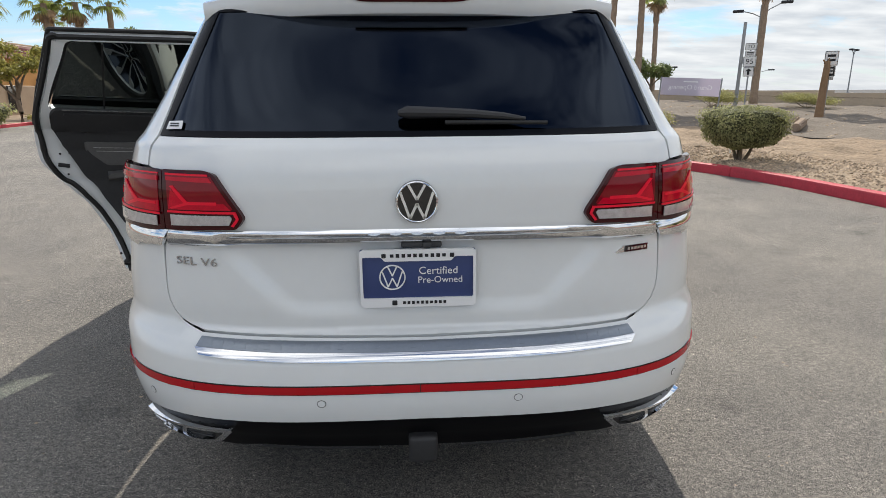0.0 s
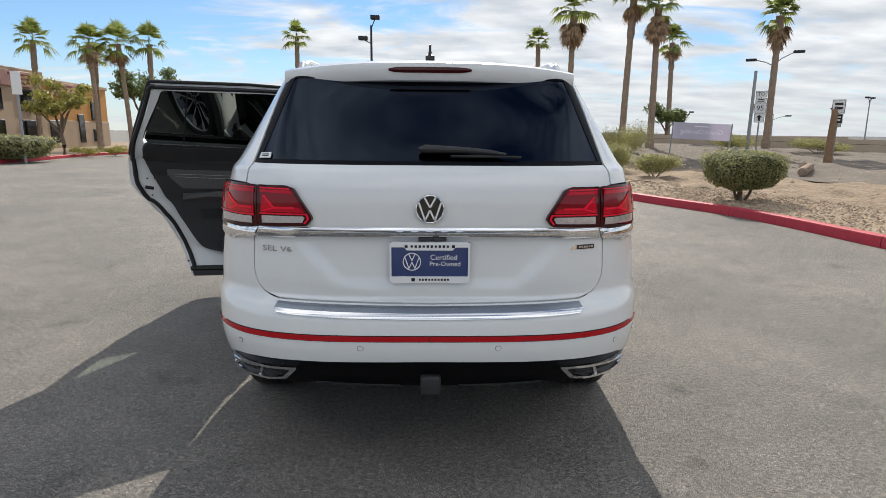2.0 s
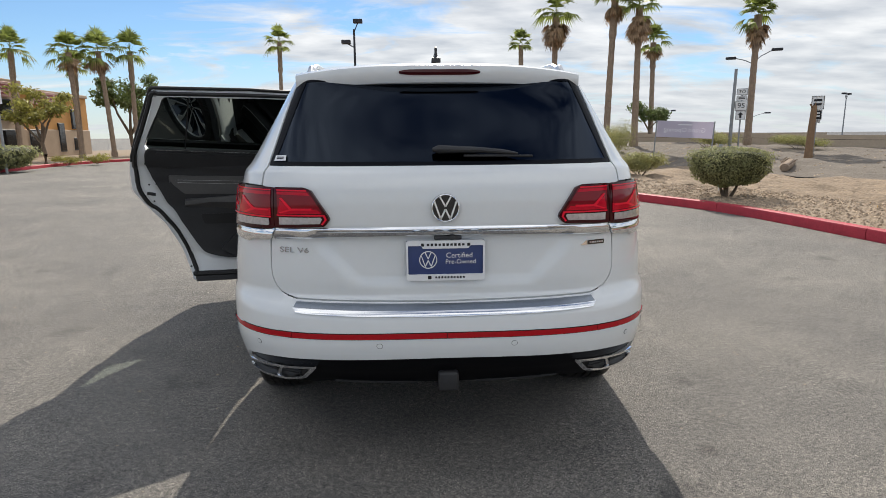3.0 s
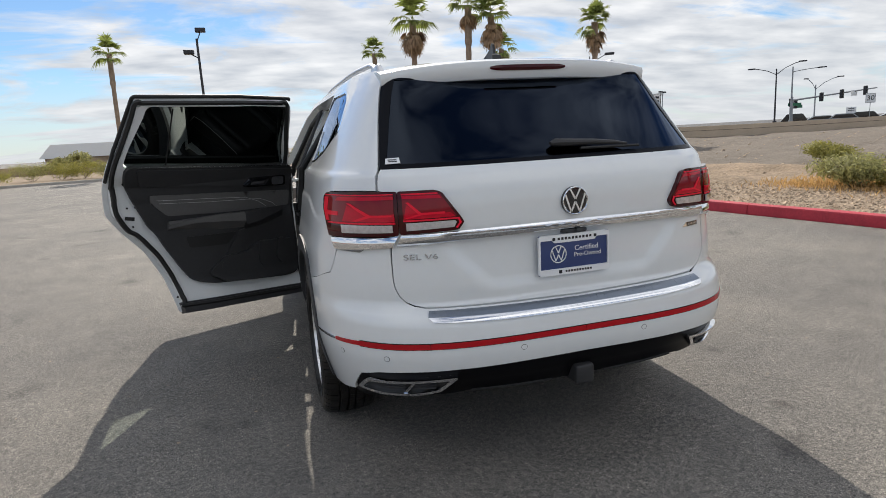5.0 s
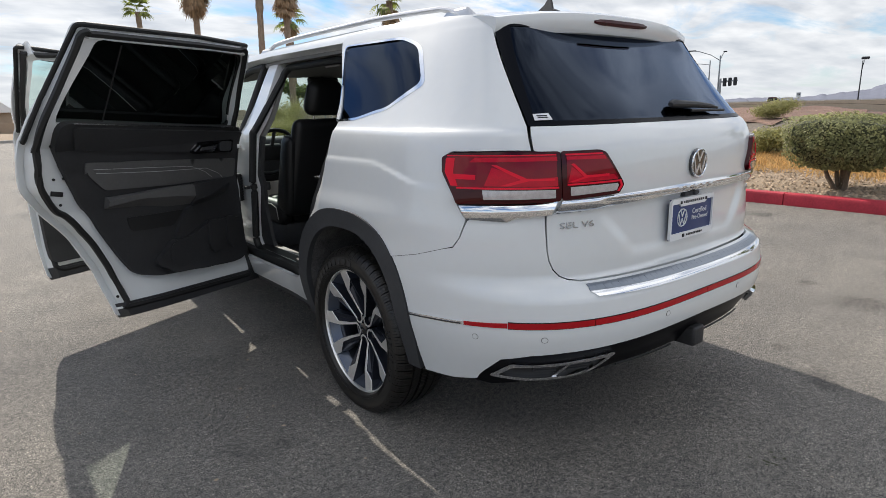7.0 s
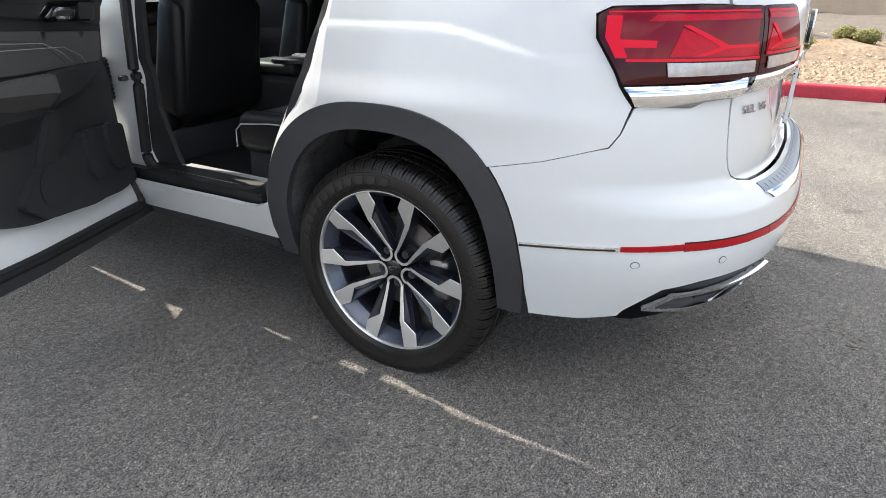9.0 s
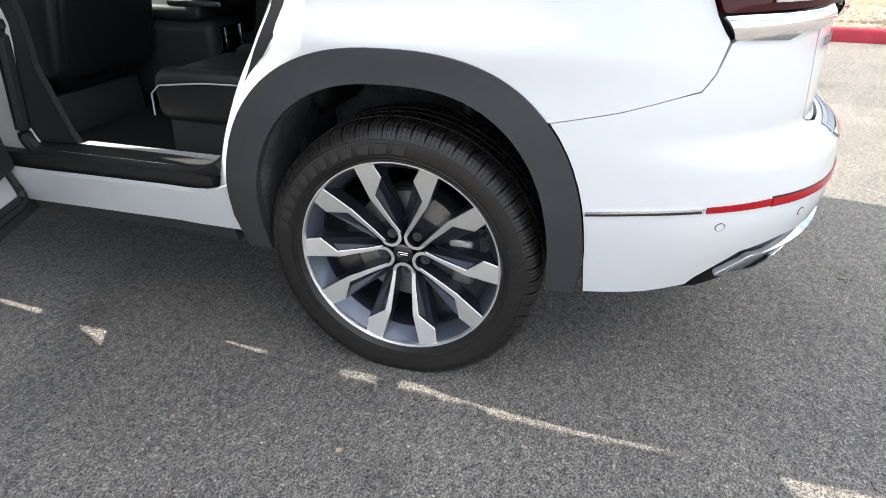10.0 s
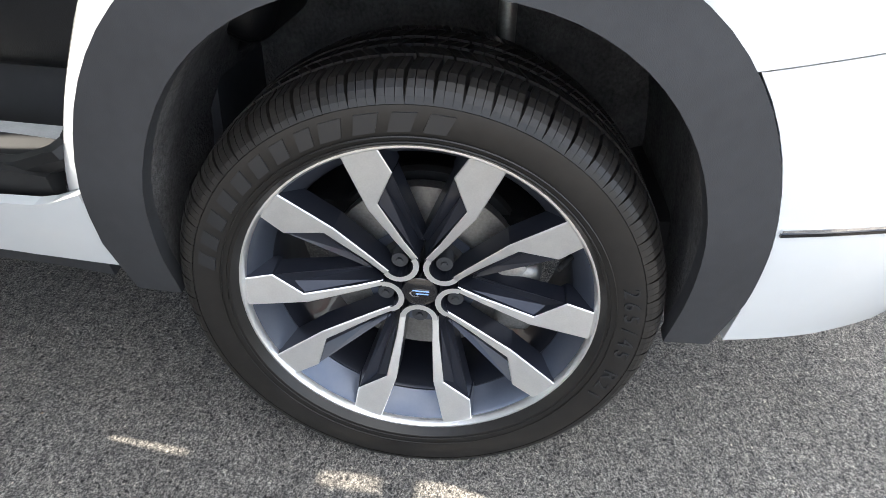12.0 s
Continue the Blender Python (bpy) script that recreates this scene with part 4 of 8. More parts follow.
# aerial fin
bm = bmesh.new()
fin = [(-.055, 0), (-.050, .020), (-.026, .032), (-.014, .074), (-.002, .080), (.022, .052), (.080, .010), (.085, 0)]
rows = []
for sx in (-1, 0, 1):
    rows.append([bm.verts.new((sx * (.022 if z < .025 else .006), .86 + y, ROOFZ(.88) - .002 + z)) for y, z in fin])
for A, B in zip(rows, rows[1:]):
    for k in range(len(fin) - 1):
        bm.faces.new((A[k], A[k + 1], B[k + 1], B[k]))
for A in (rows[0], rows[-1][::-1]):
    bm.faces.new(A)
bmesh.ops.recalc_face_normals(bm, faces=bm.faces[:])
part("roof_aerial", bm, DARKTRIM, car, "black roof aerial fin")

# roof rails
for s in (-1, 1):
    bm = bmesh.new()
    pts = []
    for i in range(31):
        y = .70 + 2.07 * i / 30
        k = min(1, min(y - .70, 2.77 - y) / .20)
        pts.append((s * (.600 + .01 * math.sin(math.pi * i / 30)), y, ROOFZ(y) - .058 + .046 * smooth01(k)))
    tube(bm, pts, .015, 10, flat=.8)
    for y, l in ((.80, .26), (2.70, .26)):
        rbox(bm, (.036, l, .056), (s * .600, y, ROOFZ(y) - .043), .012, 3, taper=(.7, .45))
    part("roof_rail", bm, RAILMET, car, "silver roof rail")

# rear wiper
bm = bmesh.new()
p0, n0 = skin_normal(surf, rx(.01, 1.33)[0], 1.335)
tube(bm, [surf(*rx(x, z)) + Vector((0, -.017, .008)) for x, z in ((-.045, 1.336), (-.02, 1.338), (.06, 1.336), (.15, 1.333), (.24, 1.326), (.30, 1.319))], [.010, .022, .019, .016, .013, .006], 10, flat=.8)
wiper = part("rear_wiper", bm, DARKTRIM, gate, "black rear wiper arm")
bm = bmesh.new()
tube(bm, [surf(*rx(x, z)) + Vector((0, -.013, .004)) for x, z in ((.08, 1.315), (.22, 1.314), (.36, 1.312))], .006, 6)
part("wiper_blade", bm, RUBBER, gate, "black wiper blade")
# small paper sticker in the glass corner
panel("window_sticker", PLATEWHITE, [[rx(-.692, 1.322), rx(-.645, 1.324), rx(-.645, 1.303), rx(-.698, 1.301)]], gate, "small white sticker on the rear glass", res=0.03, off=0.003, thick=0.002)
for z in (1.317, 1.311):
    panel("sticker_print", BLACKINK, [[rx(-.685, z), rx(-.655, z), rx(-.655, z - .003), rx(-.685, z - .003)]], gate, res=0.03, off=0.0045, thick=0.001)

# emblem on the tailgate: chrome ring and chevrons on black
bm = bmesh.new()
EY = .078
bmesh.ops.create_cone(bm, segments=48, radius1=.056, radius2=.054, depth=.012, cap_ends=True, matrix=Matrix.Translation((0, EY, 1.121)) @ Matrix.Rotation(radians(90), 4, "X"))
emblem = part("emblem", bm, BADGEBLK, gate, "round black emblem with chrome lines")
bm = bmesh.new()
tube(bm, [(.0525 * math.cos(t * math.tau / 48), EY - .007, 1.121 + .0525 * math.sin(t * math.tau / 48)) for t in range(48)], .0030, 8, True)
part("ring", bm, CHROME, emblem, "chrome ring")
for (x0, z0), (x1, z1) in ([(-.022, .046), (0, .006)], [(.022, .046), (0, .006)], [(-.043, .026), (-.019, -.044)], [(.043, .026), (.019, -.044)], [(-.019, -.044), (0, -.004)], [(.019, -.044), (0, -.004)]):
    bm = bmesh.new()
    d = Vector((x1 - x0, 0, z1 - z0)).normalized()
    q = Vector((d.z, 0, -d.x)) * .0034
    a, b = Vector((x0, EY - .008, 1.121 + z0)), Vector((x1, EY - .008, 1.121 + z1))
    v = [bm.verts.new(c) for c in (a - q, b - q, b + q, a + q)]
    w = [bm.verts.new(c.co + Vector((0, .006, 0))) for c in v]
    bm.faces.new(v)
    for i in range(4):
        bm.faces.new((v[i], v[(i + 1) % 4], w[(i + 1) % 4], w[i]))
    bmesh.ops.recalc_face_normals(bm, faces=bm.faces[:])
    part("chrome_bar", bm, MACHINED, emblem, "bright chrome bar")


# letters on the tailgate
def on_rear(me, x, z, off, name, material, parent, label, scale=1.0):
    """Lays a flat text mesh (xy) on the rear at x, z, following the skin."""
    for v in me.vertices:
        p, n = skin_normal(surf, *rx(x + v.co.x * scale, z + v.co.y * scale))
        v.co = p + n * (off + v.co.z)
    return part(name, me, material, parent, label)


me = lettering("SEL V6", .031, .0012)
me.transform(Matrix.Diagonal((1.45, 1, 1, 1)))
on_rear(me, -.612, .947, .003, "trim_letters", BADGEGREY, gate, "chrome trim level letters")
for i in range(5):
    x = -.114 + i * .057
    panel("model_name_bar", SATIN, [[rx(x - .016, 1.038), rx(x + .016, 1.038), rx(x + .013, 1.020), rx(x - .013, 1.020)]], gate, "raised satin letter block", res=0.03, off=0.006, thick=0.004, fn=bulged(1.018, .03, .016))
badge = panel("drive_badge", BADGEBLK, [[rx(.595, .968), rx(.672, .968), rx(.672, .950), rx(.595, .950)]], gate, "small black and chrome badge", res=0.03, off=0.004, thick=0.004)
panel("badge_mark", CHROME, [[rx(.562, .950), rx(.590, .970), rx(.592, .950)]], gate, "chrome badge mark", res=0.03, off=0.004, thick=0.004)
for i in range(6):
    panel("badge_mark", SATIN, [[rx(.602 + i * .011, .963), rx(.610 + i * .011, .963), rx(.610 + i * .011, .955), rx(.602 + i * .011, .955)]], gate, res=0.03, off=0.0055, thick=0.002)

# number plate in its frame
PY = .088
bm = bmesh.new()
rbox(bm, (.312, .006, .162), (0, PY + .004, .909), .003)
plate = part("number_plate", bm, PLATEBLUE, gate, "blue dealer plate in a white plastic frame")
bm = bmesh.new()
OUTL = fillet([(-.157, .828), (.157, .828), (.157, .990), (-.157, .990)], .012)
rows = []
INNL = fillet([(-.150, .853), (.150, .853), (.150, .970), (.100, .970), (.090, .958), (-.090, .958), (-.100, .970), (-.150, .970)], .004)
from mathutils import geometry as _g
vs = [Vector(p) for p in OUTL + INNL]
n1, n2 = len(OUTL), len(INNL)
es = [(i, (i + 1) % n1) for i in range(n1)] + [(n1 + i, n1 + (i + 1) % n2) for i in range(n2)]
V, E2, F, *_ = _g.delaunay_2d_cdt(vs, es, [], 0, 1e-6)


def in_hole(x, z):
    return abs(x) < .150 and .853 < z < (.970 if abs(x) > .095 else .958)


F = [f for f in F if not in_hole(sum(V[i][0] for i in f) / 3, sum(V[i][1] for i in f) / 3)]
front = [bm.verts.new((v[0], PY - .006, v[1])) for v in V]
for f in F:
    bm.faces.new([front[i] for i in f])
ext = bmesh.ops.extrude_face_region(bm, geom=bm.faces[:])
bmesh.ops.translate(bm, vec=(0, .012, 0), verts=[e for e in ext["geom"] if isinstance(e, bmesh.types.BMVert)])
bmesh.ops.recalc_face_normals(bm, faces=bm.faces[:])
part("plate_frame", bm, PLATEWHITE, gate, "white plate frame", smooth=False)


def flat_text(text, size, x, z, material, label, y=PY - .0015, depth=.0006):
    me = lettering(text, size, depth)
    me.transform(Matrix.Translation((x, y, z)) @ Matrix.Rotation(radians(90), 4, "X"))
    return part("plate_lettering", me, material, gate, label)


flat_text("Certified", .030, .055, .929, PLATEWHITE, "white word on the plate")
flat_text("Pre-Owned", .026, .060, .903, PLATEWHITE, "white words on the plate")
bm = bmesh.new()
tube(bm, [(-.070 + .034 * math.cos(t * math.tau / 40), PY - .001, .912 + .034 * math.sin(t * math.tau / 40)) for t in range(40)], .0022, 6, True)
for pts in ([(-.012, .030), (0, .004)], [(.012, .030), (0, .004)], [(-.027, .016), (-.012, -.027)], [(.027, .016), (.012, -.027)], [(-.012, -.027), (0, -.002)], [(.012, -.027), (0, -.002)]):
    (x0, z0), (x1, z1) = pts
    rod(bm, (-.070 + x0, PY - .001, .912 + z0), (-.070 + x1, PY - .001, .912 + z1), .0022, seg=6)
part("plate_mark", bm, PLATEWHITE, gate, "white ring mark on the plate")
for x0, x1, z, h in ((-.078, .078, .974, .013), (-.045, .078, .841, .011)):
    n = 10
    for i in range(n):
        bm = bmesh.new()
        w = (x1 - x0) / n
        rbox(bm, (w * .62, .0016, h * (.78 if i % 3 else .66)), (x0 + w * (i + .5), PY - .0065, z), 0)
        part("print_bar", bm, BLACKINK, gate, "black bar of print on the plate frame", smooth=False)
for x, z, w in ((-.092, .974, .012), (.092, .974, .012), (-.065, .841, .014)):
    bm = bmesh.new()
    rbox(bm, (w, .004, w), (x, PY - .007, z), .002)
    part("print_mark", bm, BLACKINK, gate, "small black mark on the plate frame")
# camera and handle recess under the strip
bm = bmesh.new()
rbox(bm, (.11, .03, .016), (.01, .112, .999), .004)
rbox(bm, (.024, .026, .016), (.025, .098, 1.000), .005)
part("tailgate_handle", bm, BLACKPL, gate, "black handle and camera under the strip")

# tow hitch under the bumper
bm = bmesh.new()
rbox(bm, (.082, .10, .082), (.005, .068, .420), .012, 3)
hitch = part("hitch_cover", bm, DARKTRIM, car, "black square tow hitch cover")
bm = bmesh.new()
rbox(bm, (.05, .05, .05), (-.085, .11, .445), .006)
rbox(bm, (.02, .05, .03), (-.12, .11, .43), .004)
rbox(bm, (.06, .03, .014), (.065, .10, .465), .003)
rod(bm, (-.09, .10, .40), (-.06, .13, .40), .012)
part("trailer_socket", bm, DARKTRIM, car, "black trailer wiring socket")
bm = bmesh.new()
for x, z in ((-.098, .455), (-.078, .455), (-.098, .440)):
    rbox(bm, (.008, .004, .008), (x, .084, z), .001)
part("socket_contacts", bm, SATIN, car, "small metal contacts")

# underbody and inner trims
bm = bmesh.new()
rbox(bm, (1.0, 4.3, .12), (0, 2.45, .36), .03)
rbox(bm, (1.5, .5, .10), (0, .50, .40), .03)
rbox(bm, (1.7, 1.9, .10), (0, 2.64, .36), .03)
part("underbody", bm, DARKMET, car, "dark underbody")
panel("tailgate_trim", DARKTRIM, [both([rx(-.65, 1.28), rx(-.68, 1.1), rx(-.66, .78), rx(0, .77)])], car, "dark inner tailgate trim", res=0.06, off=-.05, thick=0.02)
for s in (-1, 1):
    Qi = [rx(s * .73, 1.20), rx(s * .75, .62), sy(.66, .62, s)] + arch(ARCH_Y, .50, .57, 20, 165, s, 14) + [sy(1.66, .55, s), sy(1.56, .80, s), sy(1.46, 1.0, s), sy(1.36, 1.25, s), sy(1.34, 1.30, s), sy(1.55, 1.66, s), sy(1.0, 1.67, s), sy(.80, 1.60, s), rx(s * .66, 1.60)]
    QWi = [sy(1.50, 1.64, s), sy(1.03, 1.635, s), sy(.91, 1.59, s), sy(.82, 1.46, s), sy(.98, 1.365, s), sy(1.17, 1.325, s), sy(1.36, 1.315, s)]
    panel("quarter_trim", DARKTRIM, [Qi, QWi], car, "dark inner quarter trim", res=0.06, off=-.03, thick=0.02)

# front end
panel("windscreen", CLEARGLASS, [[(-.93, 0), (.93, 0), (.80, 1), (-.80, 1)]], car, "clear windscreen", res=0.15, thick=.006, ks=1.0,
      fn=lambda u, v: Vector((u * .80, 3.86 - .72 * v + .10 * (1 - u * u) * 1.0, 1.13 + .56 * v - .02 * v * v)))
sheet("bonnet", lin(-1, 1, 13), lin(3.86, 4.98, 14), lambda u, y: (u * (.80 - .10 * smooth01((y - 4.4) / .6)), y + .10 * (1 - u * u), 1.13 - .17 * ((y - 3.86) / 1.12) ** 1.6 - .03 * abs(u) ** 3), PAINT, car, "white bonnet", 0.02)
FRONT = lambda x, z: Vector((x, 5.06 - .50 * abs(x / .98) ** 3.2 - .10 * smooth01((z - .75) / .3) - .05 * smooth01((.4 - z) / .2), z))
front = panel("front_bumper", PAINT, [[(-.90, .30), (.90, .30), (.93, .55), (.93, .78), (.70, .80), (.66, .62), (-.66, .62), (-.70, .80), (-.93, .78), (-.93, .55)]], car, "white front bumper", res=0.08, fn=FRONT, ks=1.0)
panel("grille", GLOSSBLK, [[(-.64, .63), (.64, .63), (.66, .94), (-.66, .94)]], car, "black grille", res=0.1, off=-.01, fn=FRONT, ks=1.0)
for k in range(3):
    panel("grille_bar", CHROME, [[(-.63, .70 + k * .09), (.63, .70 + k * .09), (.63, .715 + k * .09), (-.63, .715 + k * .09)]], car, "chrome grille bar", res=0.1, off=.005, fn=FRONT, ks=1.0)
for s in (-1, 1):
    panel("headlamp", CLEARLENS, [[(s * .69, .83), (s * .94, .82), (s * .94, .94), (s * .69, .95)]], car, "clear headlamp", res=0.06, fn=FRONT, ks=1.0)


# ---- wheels ----
def swell(bm, k=1.09):
    """Grows the tyre outside the rim."""
    for v in bm.verts:
        r = math.hypot(v.co.y, v.co.z)
        if r > .2945:
            q = (.2945 + (r - .2945) * k) / r
            v.co.y, v.co.z = v.co.y * q, v.co.z * q
            v.co.x *= 1.04


def wheel(name_at, flip):
    w = None
    bm = bmesh.new()
    prof = [(.283, .105), (.288, .118), (.296, .126), (.312, .131), (.335, .133), (.347, .1312), (.352, .124), (.360, .114), (.3665, .100), (.3675, .085),
            (.3725, .062), (.366, .061), (.366, .053), (.3725, .052), (.3735, .020), (.367, .019), (.367, .009), (.3735, .008),
            (.3735, -.008), (.367, -.009), (.367, -.019), (.3735, -.020), (.3725, -.052), (.366, -.053), (.366, -.061), (.3725, -.062), (.3705, -.103), (.352, -.128), (.30, -.13), (.283, -.105), (.275, -.08), (.275, .08)]
    lathe(bm, prof, 96)
    swell(bm)
    bmesh.ops.recalc_face_normals(bm, faces=bm.faces[:])
    w = part("wheel", bm, TYRE, car, "alloy wheel with a black tyre", angle=30)
    # tread: ribs cut by slanted sipes, and shoulder lugs that run down the side
    bm = bmesh.new()

    def block(x0, x1, t0, t1, sh, r1):
        vs = []
        for r in (.366, r1):
            for x, t in ((x0, t0), (x1, t0 + sh), (x1, t1 + sh), (x0, t1)):
                rr = r - (.004 if (abs(x) > .09 and r > .37) else 0)
                vs.append(bm.verts.new((x, rr * math.cos(t), rr * math.sin(t))))
        for f in ((4, 5, 6, 7), (0, 1, 5, 4), (1, 2, 6, 5), (2, 3, 7, 6), (3, 0, 4, 7)):
            bm.faces.new([vs[k] for k in f])
    nb = 148
    for i in range(nb):
        for x0, x1, sk, gap in ((.024, .056, -1.0, .08), (-.012, .012, .8, .12), (-.056, -.024, 1.0, .08)):
            g = gap * (2.2 if i % 3 == 0 else .7)
            block(x0, x1, (i + g) * math.tau / nb, (i + 1 - gap * .6) * math.tau / nb, sk * math.tau / nb, .3837)
    # shoulder lugs in threes; the grooves between them taper out on the side
    nl = 62
    for i in range(nl):
        for j in range(3):
            w0 = (.075, .018, .018)[j]
            w1 = (.018, .018, .075)[j]
            u0, u1 = i + j / 3, i + (j + 1) / 3
            for sg in (1, -1):
                block(sg * .064, sg * .101, (u0 + w0) * math.tau / nl, (u1 - w1) * math.tau / nl, .15 * math.tau / nl, .3825)
                q = [(.101, .3785, 1.0), (.114, .3722, .95), (.123, .3645, .75), (.1285, .3565, .42), (.1318, .3480, .06)]
                sh = .15
                A, B, C, D = [], [], [], []
                for x, r, k in q:
                    t0, t1 = (u0 + sh + w0 * k) * math.tau / nl, (u1 + sh - w1 * k) * math.tau / nl
                    dp = .012 * k
                    for lst, t, d in ((A, t0, 0), (B, t1, 0), (C, t0, dp), (D, t1, dp)):
                        lst.append(bm.verts.new((sg * (x - d), (r - d) * math.cos(t), (r - d) * math.sin(t))))
                for k in range(4):
                    bm.faces.new((A[k], A[k + 1], B[k + 1], B[k]))
                    bm.faces.new((A[k], C[k], C[k + 1], A[k + 1]))
                    bm.faces.new((B[k], B[k + 1], D[k + 1], D[k]))
    swell(bm)
    bmesh.ops.recalc_face_normals(bm, faces=bm.faces[:])
    part("tread", bm, TYRE, w, "", smooth=False)["kind"] = "stuff"
    # sidewall ribs
    bm = bmesh.new()
    for r, x in ((.3545, .1345), (.309, .1372), (.300, .134)):
        tube(bm, [(x, r * math.cos(i * math.tau / 96), r * math.sin(i * math.tau / 96)) for i in range(96)], .0014, 5, True)
    part("sidewall_ribs", bm, TYRE, w)
    # barrel and lip
    bm = bmesh.new()
    lathe(bm, [(.2835, .104), (.276, .098), (.252, .058), (.254, .050), (.283, .085), (.283, .100)], 96)
    bmesh.ops.recalc_face_normals(bm, faces=bm.faces[:])
    part("rim_flange", bm, GUNMETAL, w, "blue-grey sloping rim flange")
    bm = bmesh.new()
    lathe(bm, [(.253, .054), (.246, .040), (.244, -.02), (.250, -.10), (.270, -.112), (.280, -.112), (.266, -.02), (.262, .054)], 96)
    bmesh.ops.recalc_face_normals(bm, faces=bm.faces[:])
    part("rim_barrel", bm, SPOKEDARK, w, "dark alloy rim barrel")
    bm = bmesh.new()
    lathe(bm, [(.2805, .100), (.2805, .111), (.2845, .1168), (.2915, .1168), (.2945, .111), (.2945, .100)], 128)
    bmesh.ops.recalc_face_normals(bm, faces=bm.faces[:])
    part("rim_lip", bm, MACHINED, w, "machined bright rim lip")
    # spokes
    face = lambda r: .066 + .030 * (r - .055) / .128 if r < .183 else .096 + .017 * (r - .183) / .0985
    for k in range(5):
        base = -math.pi / 2 + k * math.tau / 5
        for sg in (-1, 1):
            inner = [(.0225, .055), (.0255, .10), (.033, .183), (.060, .2815)]
            outer = [(.0330, .055), (.0375, .10), (.0515, .183), (.103, .216), (.113, .2815)]
            bm = bmesh.new()

            def at(o, r, dx=0.0, sc=1.0):
                y, z = o * sg, r
                c, s2 = math.cos(base - math.pi / 2), math.sin(base - math.pi / 2)
                return (face(r) + dx, y * c - z * s2, y * s2 + z * c)
            I = [bm.verts.new(at(*p)) for p in inner]
            O = [bm.verts.new(at(*p)) for p in outer]
            tops = [(I[0], I[1], O[1], O[0]), (I[1], I[2], O[2], O[1]), (I[2], O[3], O[2]), (I[2], I[3], O[4], O[3])]
            for f in tops:
                bm.faces.new(f).material_index = 0
            # dark sides fall inward, wider at the back
            Ib = [bm.verts.new(at(o - .003, r, -.048)) for o, r in inner]
            Ob = [bm.verts.new(at(o + (.008 if i == 0 else .012 if i == 1 else .016 if i == 2 else .005), r + (.012 if i == 2 else 0), -.048)) for i, (o, r) in enumerate(outer)]
            for A, B in ((I, Ib), (O, Ob)):
                for i in range(len(A) - 1):
                    bm.faces.new((A[i], A[i + 1], B[i + 1], B[i])).material_index = 1
            bm.faces.new((I[0], O[0], Ob[0], Ib[0])).material_index = 1
            bm.faces.new((I[3], O[4], Ob[4], Ib[3])).material_index = 1
            # a faceted dark rib from the hub out to the blade's shoulder
            V0, V1 = bm.verts.new(at(.044, .075, -.030)), bm.verts.new(at(.072, .196, -.016))
            R0, R1 = bm.verts.new(at(.056, .072, -.020)), bm.verts.new(at(.101, .214, -.003))
            L0, L1 = bm.verts.new(at(.038, .075, -.004)), bm.verts.new(at(.0525, .182, -.004))
            B0, B1 = bm.verts.new(at(.059, .070, -.045)), bm.verts.new(at(.104, .212, -.040))
            for f in ((L0, L1, V1, V0), (V0, V1, R1, R0), (R0, R1, B1, B0)):
                bm.faces.new(f).material_index = 1
            bmesh.ops.recalc_face_normals(bm, faces=bm.faces[:])
            edges = [e for e in bm.edges if len(e.link_faces) == 2 and {f.material_index for f in e.link_faces} == {0, 1}]
            bmesh.ops.bevel(bm, geom=edges, offset=.0016, segments=1, affect="EDGES")
            part("spoke", bm, [MACHINED, SPOKEDARK], w, "machined spoke with dark gunmetal sides", smooth=False)
        # the bright bow joining each pair round its bolt
        bm = bmesh.new()
        c, s2 = math.cos(base - math.pi / 2), math.sin(base - math.pi / 2)
        P = []
        for i in range(13):
            t = math.pi + math.pi * i / 12
            P.append((.0278 * math.cos(t), .060 + .026 * math.sin(t)))
        A, B = [], []
        for (o, r) in P:
            d = Vector((o, r - .060)).normalized() * .0048
            for lst, q in ((A, (o - d.x, r - d.y)), (B, (o + d.x, r + d.y))):
                lst.append([bm.verts.new((face(.07) + dx, q[0] * c - q[1] * s2, q[0] * s2 + q[1] * c)) for dx in (0, -.05)])
        for i in range(12):
            bm.faces.new((A[i][0], A[i + 1][0], B[i + 1][0], B[i][0])).material_index = 0
            bm.faces.new((A[i][0], A[i][1], A[i + 1][1], A[i + 1][0])).material_index = 1
            bm.faces.new((B[i][0], B[i + 1][0], B[i + 1][1], B[i][1])).material_index = 1
        bmesh.ops.recalc_face_normals(bm, faces=bm.faces[:])
        part("spoke_bow", bm, [MACHINED, SPOKEDARK], w, "bright bow round a wheel bolt", smooth=False)
        # pocket floor between a pair
        bm = bmesh.new()
        bm.faces.new([bm.verts.new((face(r) - .052, o * c - r * s2, o * s2 + r * c)) for o, r in [(-.028, .05), (.028, .05), (.030, .10), (-.030, .10)]])
        part("bolt_seat", bm, GUNMETAL, w, "dark bolt seat", smooth=False)
        bm = bmesh.new()
        o, r = 0, .063
        m4 = Matrix.Translation((face(r) - .030, o * c - r * s2, o * s2 + r * c)) @ Matrix.Rotation(radians(90), 4, "Y")
        bmesh.ops.create_cone(bm, segments=18, radius1=.0150, radius2=.0138, depth=.034, cap_ends=True, matrix=m4)
        bmesh.ops.create_cone(bm, segments=6, radius1=.006, radius2=.006, depth=.004, cap_ends=True, matrix=Matrix.Translation((.019, 0, 0)) @ m4)
        part("wheel_bolt", bm, BLACKPL, w, "black capped wheel bolt", angle=40)
    bm = bmesh.new()
    lathe(bm, [(.0005, .074), (.020, .0735), (.029, .070), (.032, .062), (.032, .03), (.0005, .03)], 32)
    bmesh.ops.recalc_face_normals(bm, faces=bm.faces[:])
